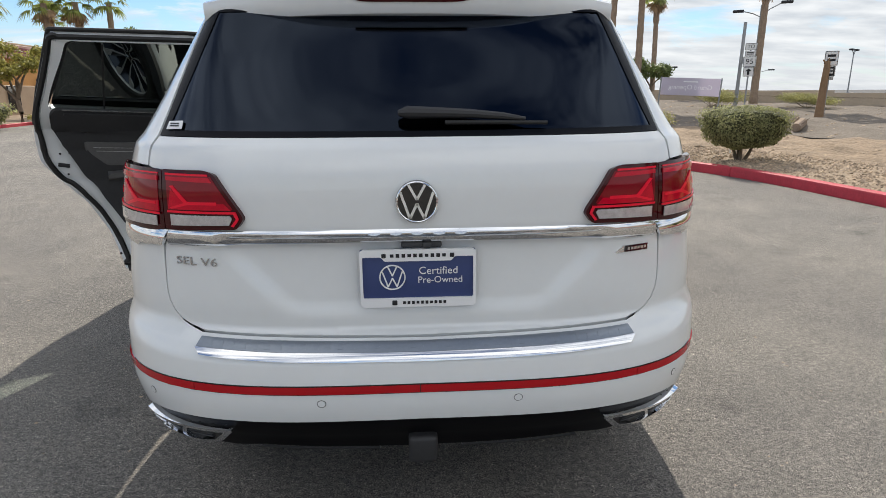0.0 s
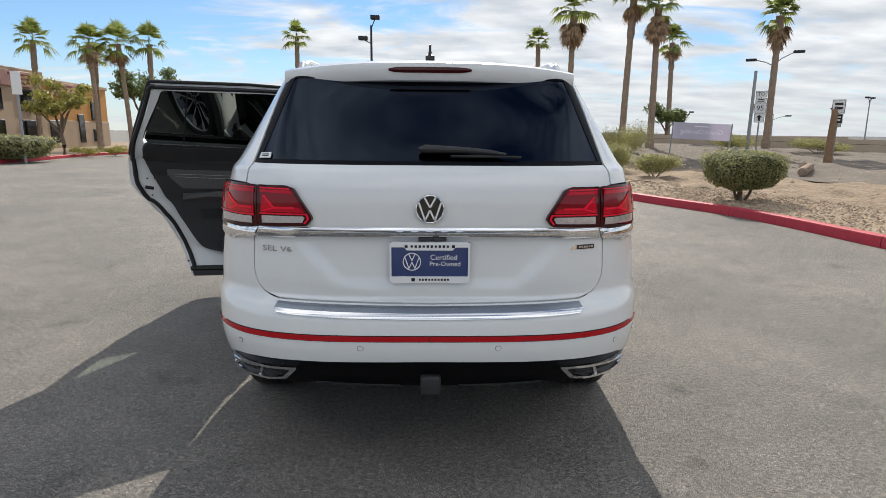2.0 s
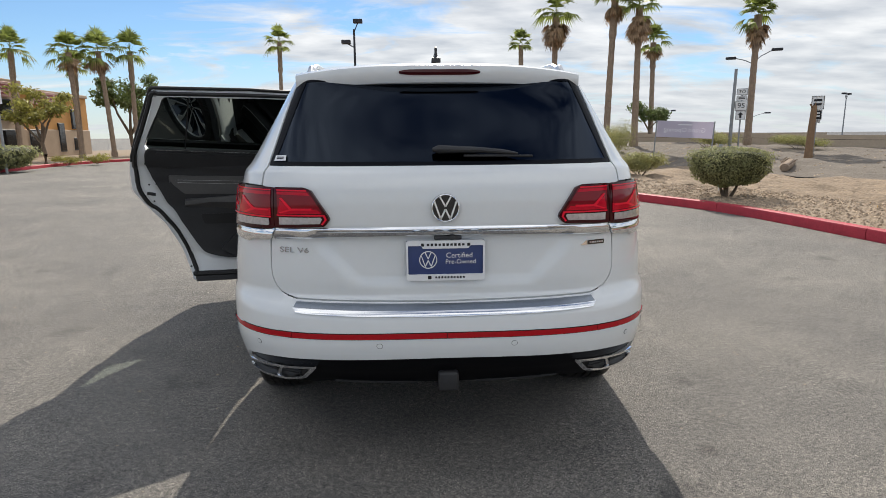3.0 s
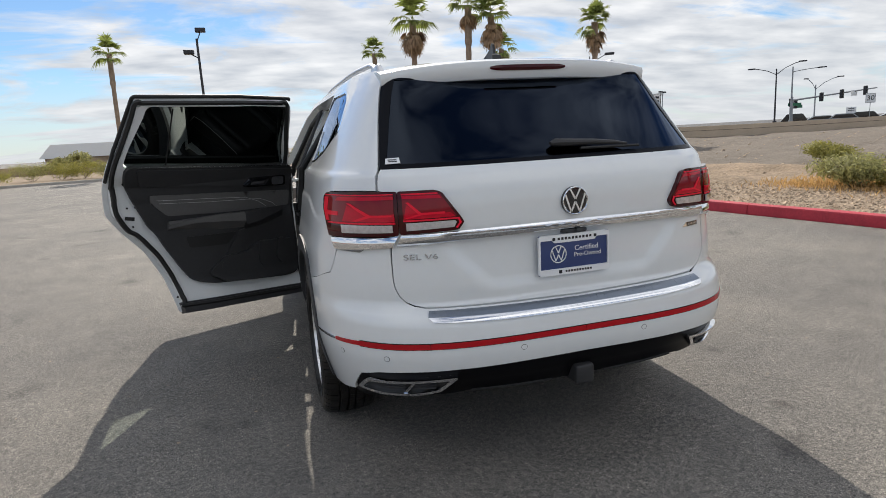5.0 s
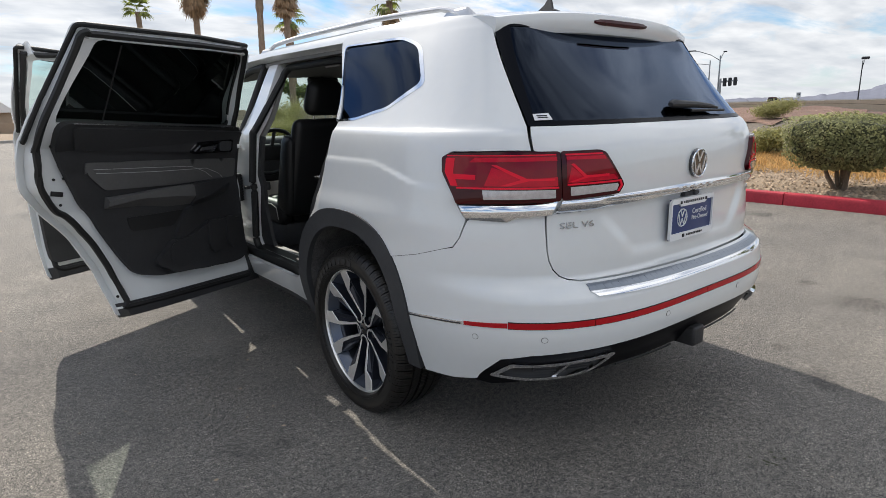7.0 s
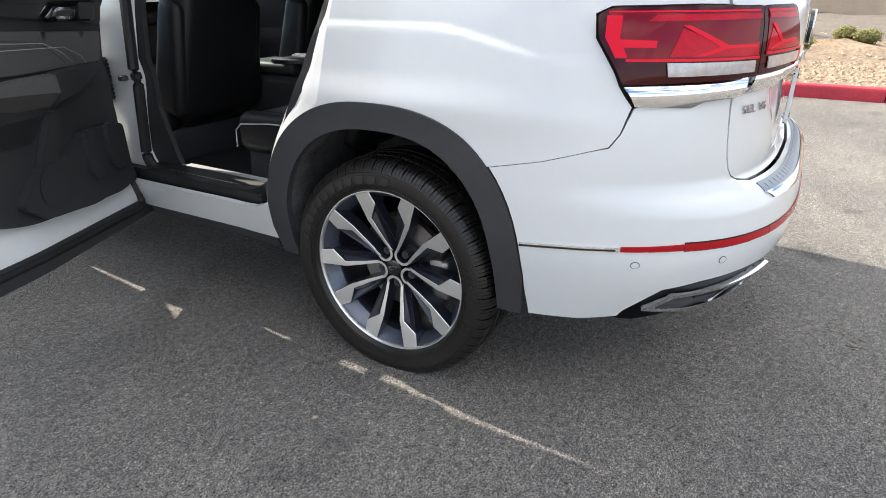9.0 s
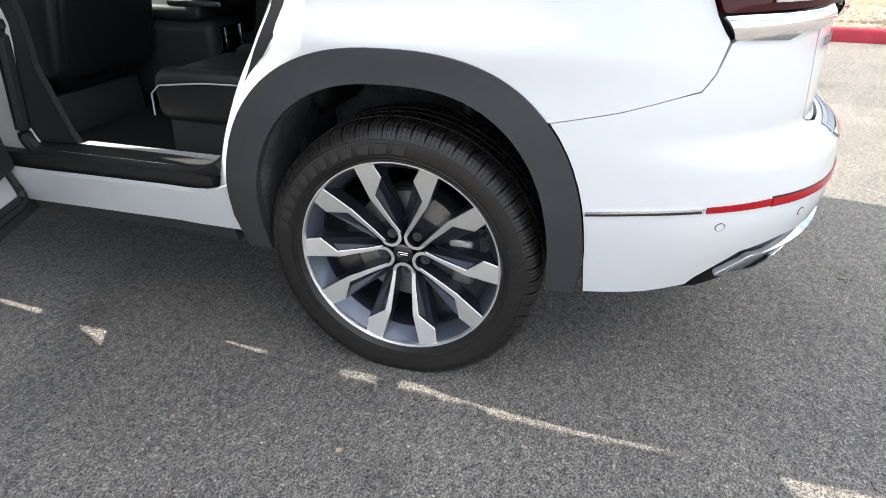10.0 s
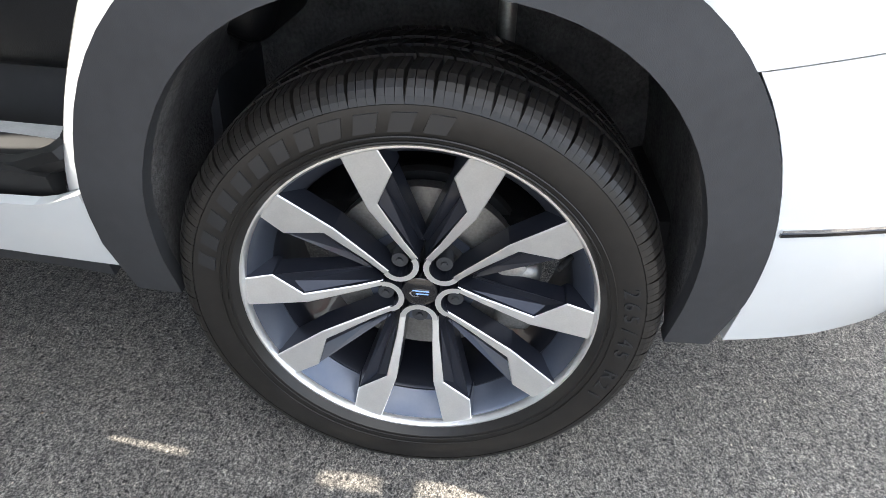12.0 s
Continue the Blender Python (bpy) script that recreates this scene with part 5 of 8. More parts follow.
    part("hub_cap", bm, BADGEBLK, w, "black hub cap")
    bm = bmesh.new()
    tube(bm, [(.0755, .016, .006), (.0755, -.012, .006), (.0755, -.016, .0), (.0755, -.010, -.006), (.0755, -.002, -.004)], .0016, 5)
    tube(bm, [(.0755, .015, .0), (.0755, -.006, .0)], .0016, 5)
    part("hub_mark", bm, CHROME, w, "pale mark on the hub cap")
    bm = bmesh.new()
    lathe(bm, [(.02, .026), (.075, .026), (.088, .016), (.092, -.05), (.02, -.05)], 40)
    bmesh.ops.recalc_face_normals(bm, faces=bm.faces[:])
    part("hub_carrier", bm, DARKMET, w, "dark hub")
    # brake
    bm = bmesh.new()
    lathe(bm, [(.085, .012), (.168, .012), (.168, -.012), (.085, -.012)], 64)
    bmesh.ops.recalc_face_normals(bm, faces=bm.faces[:])
    part("brake_disc", bm, IRON, w, "worn steel brake disc", angle=30)
    bm = bmesh.new()
    lathe(bm, [(.02, -.035), (.172, -.035), (.176, -.05), (.02, -.05)], 48)
    bmesh.ops.recalc_face_normals(bm, faces=bm.faces[:])
    part("brake_shield", bm, DARKMET, w, "dark brake shield")
    bm = bmesh.new()
    rbox(bm, (.09, .07, .15), (.0, .165 if not flip else -.165, -.02), .02, 3)
    rbox(bm, (.03, .05, .05), (.03, .15 if not flip else -.15, .03), .01)
    part("brake_caliper", bm, IRON, w, "grey brake caliper", angle=40)
    # valve
    bm = bmesh.new()
    rod(bm, (.062, .236, .096), (.082, .220, .090), .0055)
    rod(bm, (.082, .220, .090), (.089, .214, .0875), .0042)
    part("valve", bm, RUBBER, w, "black tyre valve")
    # raised writing: size in letters, the make as plain blocks
    a0 = radians(16.5)
    for i, ch in enumerate("265/45 R21"):
        if ch == " ":
            continue
        me = lettering(ch, .034, .0012, .15)
        t = a0 - i * .075
        # letters stand with their foot towards the hub
        up = Vector((0, math.cos(t), math.sin(t)))
        right = Vector((0, math.sin(t), -math.cos(t)))
        R = Matrix((right, up, Vector((1, 0, 0)))).transposed().to_4x4()
        me.transform(Matrix.Translation(up * .330 + Vector((.1392, 0, 0))) @ R)
        part("size_marking", me, TYRETXT, w, "raised tyre size marking")
    for i in range(12):
        t, wd = (radians(13) + i * .122, .0135) if i < 8 else (radians(68.5) + (i - 8) * .145, .018)
        bm = bmesh.new()
        q = [(rr, t + dt / .326) for dt, rr in ((-wd, .317), (wd * .7, .317), (wd * 1.2, .343), (-wd * .5, .343))]
        lo = [bm.verts.new((.1340, -rr * math.cos(tt), rr * math.sin(tt))) for rr, tt in q]
        hi = [bm.verts.new((.1398, -rr * math.cos(tt), rr * math.sin(tt))) for rr, tt in q]
        bm.faces.new(hi)
        for k in range(4):
            bm.faces.new((lo[k], lo[(k + 1) % 4], hi[(k + 1) % 4], hi[k]))
        bmesh.ops.recalc_face_normals(bm, faces=bm.faces[:])
        part("raised_block", bm, TYRETXT, w, "raised block on the tyre side", smooth=False)
    return w


WX = .8405
w1 = wheel("rear", False)
w1.matrix_basis = Matrix.Translation((-WX, HUB_Y, HUB_Z)) @ Matrix.Rotation(radians(180), 4, "Z")
for x, y, r in ((-WX, FRONT_Y, 180), (WX, HUB_Y, 0), (WX, FRONT_Y, 0)):
    copy_thing(w1, Matrix.Translation((x, y, HUB_Z)) @ Matrix.Rotation(radians(r), 4, "Z") @ Matrix.Rotation(radians(36), 4, "X"))


# ---- doors ----
def flank_side(s):
    return lambda y, z: sy(y, z, s)


def flat_pane(a, z):
    """The skin over the windows, straight from the waist to the roof."""
    return surf(a, 1.31).lerp(surf(a, 1.63), (z - 1.31) / .32)


def make_door(name, label, s, hinge, angle, outline, window, trim, details=True, glass=DOORGLASS, frame_label=""):
    """A door on the flank: skin, inner frame, seal, glass, trim panel and fittings; outlines in (y, z) as closed."""
    T = flank_side(s)
    H = Vector((hinge[0], hinge[1], 0))
    win = fillet([T(*p) for p in window], .05)
    cy, cz = sum(p[0] for p in outline) / len(outline), sum(p[1] for p in outline) / len(outline)

    def inset(pts, d):
        n, res = len(pts), []
        for i in range(n):
            p, a, b = Vector(pts[i]), Vector(pts[i - 1]), Vector(pts[(i + 1) % n])
            t = (b - a).normalized()
            nrm = Vector((-t.y, t.x))
            if nrm.dot(Vector((cy, cz)) - p) < 0:
                nrm = -nrm
            res.append(tuple(p + nrm * d))
        return res
    skin = fillet([T(*(b if a[1] > 1.45 else a)) for a, b in zip(outline, inset(outline, .016))], .03)
    door = panel(name, PAINT, [skin, win], car, label, res=0.035, thick=0.012, at=H, place=True)
    door.rotation_euler = (0, 0, radians(angle))
    sub = dict(at=H)
    raised = lambda pts, d: [(y, z + (d if z > 1.6 else 0)) for y, z in pts]
    i1 = [T(*p) for p in raised(inset(outline, .030), .022)]
    wi = fillet([T(*p) for p in inset(window, -.012)], .05)
    panel("inner_frame", PAINT, [fillet(i1, .03), fillet([T(*p) for p in raised(inset(window, -.010), .010)], .05)], door, "white painted inner door frame", res=0.04, off=-.013, thick=0.072, **sub)
    # glass and its black run channel
    wg = fillet([T(*p) for p in inset(window, .014)], .05)
    panel("window_channel", RUBBER, [win, wg], door, "black window channel", res=0.04, off=-.012, thick=0.035, **sub)
    panel("door_glass", glass, [fillet([T(*p) for p in inset(window, -.008)], .05)], door, "tinted door glass", res=0.06, off=-.035, thick=0.004, fn=flat_pane, **sub)
    # weather seal round the inner edge
    bm = bmesh.new()
    pts = []
    for a, z in [q for q in (lambda L: [(L[i][0] + (L[(i + 1) % len(L)][0] - L[i][0]) * k / 4, L[i][1] + (L[(i + 1) % len(L)][1] - L[i][1]) * k / 4) for i in range(len(L)) for k in range(4)])(fillet([T(*p) for p in [(q[0], q[1]) for q in [a if w[1] > 1.27 else b for w, a, b in zip(outline, inset(outline, .012), inset(outline, .036))]]], .06, 4))]:
        p, n = skin_normal(surf, a, z)
        pts.append(p - n * .094 - H - Vector((0, .040 if z > 1.2 and p.y > hinge[1] - .24 else .022 if p.y > hinge[1] - .11 else 0, -.030 * max(0.0, min(1.0, (z - 1.2) / .5)))))
    tube(bm, pts, .015, 6, True)
    part("door_seal", bm, RUBBER, door, "black rubber door seal")
    # black lip round the outer edge of the frame
    edge = [T(*q) for q in inset(outline, .001)]
    bm = bmesh.new()
    pts = []
    L = fillet(edge, .014, 4)
    for a, z in L:
        p, n = skin_normal(surf, a, z)
        pts.append((p - n * .030 - H, z))
    run = [p for p, z in pts if z > 1.24 and (p.y + H.y < hinge[1] - .09 or z > 1.6)]
    tube(bm, run, .011, 8)
    part("edge_seal", bm, RUBBER, door, "black rubber lip round the door edge")
    # upper edge trim, black
    tr = fillet([T(*p) for p in trim], .05)
    panel("door_trim", DARKTRIM, [tr], door, "black inner door trim", res=0.04, off=-.086, thick=0.030, **sub)
    # cladding along the bottom
    (y0, z0), (y1, z1) = outline[0], outline[-1]
    panel("door_cladding", DARKTRIM, [[T(y0 - .01, z0 + .052), T(y1 + .01, z1 + .060), T(y1 + .02, z1 - .012), T(y0 - .01, z0 - .012)]], door, "black strip along the door's foot", res=0.05, off=.012, thick=0.11, **sub)
    return door, T, H


def local(s, H, y, z, depth):
    p, n = skin_normal(surf, *sy(y, z, s))
    return p - n * depth - H


def strip_pad(name, material, door, s, H, pts, depth, thick, label="", r=.02):
    """A raised pad on the trim with its outline in (y, z)."""
    return panel(name, material, [fillet([sy(y, z, s) for y, z in pts], r)], door, label, res=0.035, off=-depth, thick=thick, at=H)


REAR_OUT = [(2.550, .314), (2.550, 1.22), (2.485, 1.40), (2.42, 1.737), (2.05, 1.747), (1.425, 1.742), (1.342, 1.46), (1.295, 1.28), (1.278, 1.18), (1.285, 1.04), (1.37, .92), (1.48, .79), (1.575, .60), (1.62, .41), (1.625, .360)]
REAR_WIN = [(2.455, 1.292), (2.400, 1.684), (2.05, 1.702), (1.500, 1.702), (1.410, 1.47), (1.362, 1.338)]
REAR_TRIM = [(2.488, .53), (2.488, 1.318), (2.30, 1.326), (1.375, 1.374), (1.385, 1.20), (1.465, 1.02), (1.565, .84), (1.675, .64), (1.74, .545), (1.86, .500), (2.12, .474), (2.38, .450), (2.462, .462)]
rd, T, H = make_door("rear_door", "open white rear door seen from inside with black trim", -1, (-.915, 2.57), -62, REAR_OUT, REAR_WIN, REAR_TRIM)


def fit_out(door, s, H, y0, L, rear=True):
    """Armrest, insert, pull handle, speaker and pocket; y0 is the front end, L the length."""
    f = lambda u, z: (y0 - u * L, z)
    strip_pad("trim_insert", GREYTRIM, door, s, H, [f(.05, 1.105), f(.30, 1.122), f(.60, 1.142), f(.96, 1.165), f(.935, 1.10), f(.86, 1.025), f(.50, 1.005), f(.06, 1.000)], .112, .010, "grey insert with pale seams")
    strip_pad("window_line", SATIN, door, s, H, [f(.06, 1.3225), f(1.03, 1.3755), f(1.03, 1.3705), f(.06, 1.3175)], .1165, .003, "thin satin line under the glass", .001)
    for k in range(4):
        bm = bmesh.new()
        pts = [local(s, H, *f(.92 - .006 * k, 1.145 - .012 * k), .1235), local(s, H, *f(.60, 1.118 - .011 * k), .1235), local(s, H, *f(.42 - .05 * k, 1.098 - .010 * k), .1235), local(s, H, *f(.33 - .05 * k, 1.06 - .010 * k), .1235), local(s, H, *f(.27 - .04 * k, 1.02 - .006 * k), .1235)]
        tube(bm, pts, .0013, 5)
        part("seam", bm, STITCH if k % 2 else GREYTRIM, door, "pale stitched seam")
    arm = bmesh.new()
    P = [(.86, .975, .04), (.70, .955, .055), (.55, .938, .06), (.40, .930, .058)]
    rows = []
    for u, z, d in P:
        rows.append([arm.verts.new(local(s, H, *f(u, z + dz), .112 + dd)) for dz, dd in ((.018, 0), (.020, d * .7), (.006, d), (-.030, d * .9), (-.055, 0))])
    for A, B in zip(rows, rows[1:]):
        for k in range(4):
            arm.faces.new((A[k], A[k + 1], B[k + 1], B[k]))
    arm.faces.new(rows[0]), arm.faces.new(rows[-1][::-1])
    bmesh.ops.recalc_face_normals(arm, faces=arm.faces[:])
    part("armrest", arm, GREYTRIM, door, "grey padded armrest")
    pull = bmesh.new()
    rows = []
    for u, z, d in ((.402, .930, .058), (.30, .935, .056), (.20, .950, .050), (.12, .965, .03)):
        rows.append([pull.verts.new(local(s, H, *f(u, z + dz), .112 + dd)) for dz, dd in ((.026, 0), (.024, d * .7), (.006, d), (-.040, d * .9), (-.065, 0))])
    for A, B in zip(rows, rows[1:]):
        for k in range(4):
            pull.faces.new((A[k], A[k + 1], B[k + 1], B[k]))
    pull.faces.new(rows[0]), pull.faces.new(rows[-1][::-1])
    bmesh.ops.recalc_face_normals(pull, faces=pull.faces[:])
    part("pull_handle", pull, DARKTRIM, door, "black pull handle at the armrest's end")
    strip_pad("upper_pad", DARKTRIM, door, s, H, [f(.03, 1.300), f(1.03, 1.358), f(.985, 1.235), f(.50, 1.180), f(.05, 1.135)], .108, .020, "soft black upper pad")
    strip_pad("handle_bezel", GLOSSBLK, door, s, H, [f(.085, 1.232), f(.34, 1.232), f(.395, 1.172), f(.36, 1.158), f(.085, 1.148)], .122, .008, "gloss black handle bezel")
    strip_pad("switch_panel", BLACKPL, door, s, H, [f(.10, 1.222), f(.185, 1.222), f(.185, 1.160), f(.10, 1.158)], .128, .008, "black window switch")
    strip_pad("inner_handle", CHROME, door, s, H, [f(.375, 1.176), f(.33, 1.213), f(.21, 1.214), f(.245, 1.168)], .140, .012, "satin inner door handle", .008)
    # flat dark patches stand in for shade in the finger and grip recesses
    strip_pad("handle_shade", BLACKPL, door, s, H, [f(.33, 1.200), f(.24, 1.203), f(.255, 1.182), f(.345, 1.180)], .152, .001, "thin dark patch painted as the handle's finger recess", .006)
    strip_pad("grip_shade", RUBBER, door, s, H, [f(.45, .858), f(.76, .868), f(.74, .790), f(.52, .775)], .1165, .003, "flat dark patch painted as the recess under the armrest", .02)
    strip_pad("grip_bar", DARKTRIM, door, s, H, [f(.39, .870), f(.44, .870), f(.56, .66), f(.50, .64), f(.44, .72)], .118, .022, "slanted black grip bar", .02)
    strip_pad("map_pocket", DARKTRIM, door, s, H, [f(.06, .74), f(.30, .76), f(.42, .70), f(.55, .70), f(.66, .60), f(.58, .50), f(.36, .47), f(.06, .47)], .116, .035, "black map pocket", .03)
    for k, (u, w) in enumerate(((.16, .05), (.30, .04))):
        strip_pad("bottle_rib", DARKTRIM, door, s, H, [f(u - w, .60), f(u - w * .6, .76), f(u + w * .6, .77), f(u + w, .62), f(u, .55)], .150, .018, "curved bottle holder rib", .03)
    bm = bmesh.new()
    c = local(s, H, *f(.52, .62), .150)
    _, n = skin_normal(surf, *sy(*f(.52, .62), s))
    bmesh.ops.create_cone(bm, segments=32, radius1=.075, radius2=.070, depth=.012, cap_ends=True, matrix=Matrix.Translation(c) @ n.to_track_quat("Z", "Y").to_matrix().to_4x4())
    part("speaker_grille", bm, DARKTRIM, door, "round black speaker grille")


fit_out(rd, -1, H, 2.52, 1.06)
# latch and plugs on the rear edge of the inner frame
bm = bmesh.new()
c = local(-1, H, 1.395, 1.03, .088)
rbox(bm, (.006, .055, .022), c, .002, rot=Matrix.Rotation(radians(-12), 3, "X"))
part("door_latch", bm, RUBBER, rd, "black door latch slot")
for y, z, r in ((1.385, 1.095, .006), (1.43, 1.095, .006), (1.41, .985, .006), (1.37, 1.28, .007), (1.615, .46, .007)):
    bm = bmesh.new()
    p = local(-1, H, y, z, .088)
    rod(bm, p - Vector((.003, 0, 0)), p + Vector((.003, 0, 0)), r, seg=10)
    part("frame_plug", bm, RUBBER, rd, "round black plug")
# bar dividing the rear door's glass
bm = bmesh.new()
tube(bm, [local(-1, H, 1.630, 1.33, .030), local(-1, H, 1.655, 1.668, .030)], .010, 6)
part("window_divider", bm, RUBBER, rd, "black bar dividing the door glass")
# check strap and hinges
bm = bmesh.new()
rbox(bm, (.16, .028, .020), (-.85, 2.44, .905), .005)
rbox(bm, (.03, .05, .05), (-.79, 2.44, .905), .006)
part("check_strap", bm, BLACKPL, car, "black door check strap")
for z in (1.148, .66):
    bm = bmesh.new()
    rod(bm, (-.918, 2.565, z - .014), (-.918, 2.565, z + .014), .012)
    rbox(bm, (.12, .05, .022), (-.920, 2.575, z), .006)
    part("door_hinge", bm, PAINT, car, "white door hinge")

# unseen bellows added in the hinge gap to break the sun streak below
bm = bmesh.new()
for k in range(10):
    z = .818 + k * .0165
    for a, b, r in ((z, z + .009, .034), (z + .009, z + .0165, .028)):
        rod(bm, (-.936, 2.545, a), (-.936, 2.545, b), r)
part("gap_blocker", bm, RUBBER, car, "added black bellows that blocks sunlight in the hinge gap")

FRONT_OUT = [(3.62, .375), (3.63, 1.10), (3.50, 1.22), (3.28, 1.47), (3.05, 1.636), (2.80, 1.692), (2.50, 1.708), (2.452, 1.70), (2.47, 1.30), (2.48, .80), (2.48, .375)]
FRONT_WIN = [(3.36, 1.255), (3.18, 1.44), (2.98, 1.590), (2.78, 1.640), (2.52, 1.652), (2.535, 1.282)]
FRONT_TRIM = [(3.56, .45), (3.57, 1.10), (3.42, 1.25), (2.51, 1.308), (2.51, .46)]
# the open leaf laps over the centre pillar
LEAF_OUT = FRONT_OUT[:5] + [(2.80, 1.715), (2.50, 1.740), (2.40, 1.742), (2.47, 1.30), (2.50, .80), (2.515, .375)]
LEAF_WIN = [(3.36, 1.255), (3.18, 1.44), (2.98, 1.595), (2.78, 1.665), (2.475, 1.690), (2.53, 1.295)]
fd, T2, H2 = make_door("front_door", "open white front door with black trim", -1, (-.915, 3.65), -65, LEAF_OUT, LEAF_WIN, FRONT_TRIM, glass=CLEARGLASS)
fit_out(fd, -1, H2, 3.54, 1.03)
# outside mirror on the front door
bm = bmesh.new()
c = local(-1, H2, 3.36, 1.20, -.10)
rbox(bm, (.20, .10, .15), c + Vector((-.03, 0, .02)), .04, 4)
part("door_mirror", bm, PAINT, fd, "white outside mirror")
bm = bmesh.new()
rbox(bm, (.10, .06, .05), c + Vector((.10, 0, -.05)), .01)
part("mirror_arm", bm, BLACKPL, fd, "black mirror arm")
# the right side doors, closed
for nm, o, w_, t_, g in (("rear_door", REAR_OUT, REAR_WIN, REAR_TRIM, DOORGLASS), ("front_door", FRONT_OUT, FRONT_WIN, FRONT_TRIM, CLEARGLASS)):
    d2, T3, H3 = make_door(nm, "closed white door with black cladding", 1, (.915, 2.57), 0, o, w_, t_, glass=g)
    bm = bmesh.new()
    yy = 1.62 if nm == "rear_door" else 2.68
    p = [local(1, H3, yy + .2 * i / 4, 1.06, -.010 - .03 * math.sin(math.pi * i / 4)) for i in range(5)]
    tube(bm, p, .012, 8)
    part("outer_handle", bm, PAINT, d2, "white outer door handle")

# pillars
for s in (-1, 1):
    B = lambda y, z: sy(y, z, s)
    panel("centre_pillar", PAINT, [[B(2.64, .50), B(2.66, .90), B(2.62, 1.25), B(2.545, 1.66), B(2.42, 1.67), B(2.405, 1.30), B(2.39, .90), B(2.43, .60), B(2.40, .505)]], car, "white painted centre pillar", res=0.035, off=-.055, thick=.05)
    panel("pillar_trim", HEADLINER, [[B(2.56, 1.24), B(2.50, 1.66), B(2.42, 1.66), B(2.40, 1.24)]], car, "grey pillar trim", res=0.05, off=-.108, thick=.02)
    panel("pillar_trim_lower", DARKTRIM, [[B(2.58, .52), B(2.58, 1.24), B(2.36, 1.24), B(2.34, .80), B(2.26, .54)]], car, "black lower pillar trim", res=0.05, off=-.108, thick=.02)
    # seals round the rear opening
    bm = bmesh.new()
    path = [(2.405, .58), (2.375, .90), (2.395, 1.28), (2.405, 1.62), (2.36, 1.655), (1.62, 1.655), (1.56, 1.63), (1.37, 1.30), (1.385, 1.22), (1.46, 1.06), (1.55, .86), (1.64, .66), (1.70, .555), (1.79, .512), (2.30, .508), (2.38, .525)]
    ring = fillet([B(*q) for q in path], .03, 4)
    tube(bm, [skin_normal(surf, *q)[0] - skin_normal(surf, *q)[1] * (.058 if q[1] < .56 or abs(q[0]) > 2.2 else .075 if q[1] < .62 else .105) for q in ring], .021, 8, True)
    part("opening_seal", bm, RUBBER, car, "black door opening seal")
    bm = bmesh.new()
    path = [(3.56, .56), (3.56, 1.10), (3.36, 1.30), (3.10, 1.58), (2.80, 1.645), (2.62, 1.655), (2.60, 1.30), (2.62, .90), (2.62, .56)]
    ring = fillet([B(*q) for q in path], .03, 4)
    tube(bm, [skin_normal(surf, *q)[0] - skin_normal(surf, *q)[1] * .058 for q in ring], .021, 8, True)
    part("opening_seal", bm, RUBBER, car, "black door opening seal")
    # the white jamb between the quarter panel, the wheel arch and the opening's seal
    JZ = [.47, .55, .65, .75, .85, .92, 1.0, 1.10, 1.20, 1.25, 1.30, 1.45, 1.665]
    JO = spline(JZ, [1.639, 1.634, 1.608, 1.560, 1.475, 1.368, 1.355, 1.341, 1.324, 1.318, 1.318, 1.416, 1.560])
    JI = spline(JZ, [1.730, 1.700, 1.664, 1.620, 1.572, 1.534, 1.490, 1.440, 1.386, 1.368, 1.362, 1.456, 1.598])
    bm = bmesh.new()
    rows = []
    for k in range(61):
        z = .47 + 1.19 * k / 60
        o = skin_normal(surf, *B(JO(z), z))[0]
        w = JI(z) - JO(z)
        q = [(.017, -.10), (.018, .05), (.020, .12), (.022, .30), (.034, .62), (.058, .90), (.085, 1.0), (.13, 1.04)]
        rows.append([bm.verts.new((o.x - s * dx, o.y + w * t, z)) for dx, t in q])
    for A, C in zip(rows, rows[1:]):
        for k in range(len(A) - 1):
            bm.faces.new((A[k], A[k + 1], C[k + 1], C[k]))
    bmesh.ops.recalc_face_normals(bm, faces=bm.faces[:])
    part("rear_jamb", bm, PAINT, car, "white painted rear door jamb", angle=60)
    bm = bmesh.new()
    tube(bm, [(s * .925, 1.44, 1.04), (s * .925, 1.50, 1.04), (s * .895, 1.515, 1.04), (s * .885, 1.47, 1.04)], .006, 6)
    part("door_striker", bm, SATIN, car, "steel door striker loop")
    panel("inner_sill", RUBBER, [[B(1.72, .46), B(1.72, .53), B(3.5, .53), B(3.5, .46)]], car, "black inner sill", res=0.05, off=-.03, thick=.09)
    bm = bmesh.new()
    rbox(bm, (.11, 1.75, .03), (s * .835, 2.62, .520), .008)
    part("sill_cover", bm, RUBBER, car, "black plastic sill cover")
    for y in (1.98, 2.95):
        bm = bmesh.new()
        rbox(bm, (.115, .62, .006), (s * .835, y, .5385), .002)
        part("sill_plate", bm, ALUM, car, "bright aluminium sill plate")
    panel("front_pillar_trim", HEADLINER, [[B(3.10, 1.60), B(3.72, 1.14), B(3.62, 1.14), B(3.05, 1.57)]], car, "grey windscreen pillar trim", res=0.06, off=-.07, thick=.03)

# ---- cabin ----
bm = bmesh.new()
rbox(bm, (1.62, 2.75, .05), (0, 2.25, .44), .01)
part("cabin_floor", bm, CARPET, car, "black carpeted floor")
bm = bmesh.new()
rbox(bm, (.800, .95, .30), (0, .72, .58), .04)
part("cargo_floor", bm, CARPET, car, "dark cargo floor")


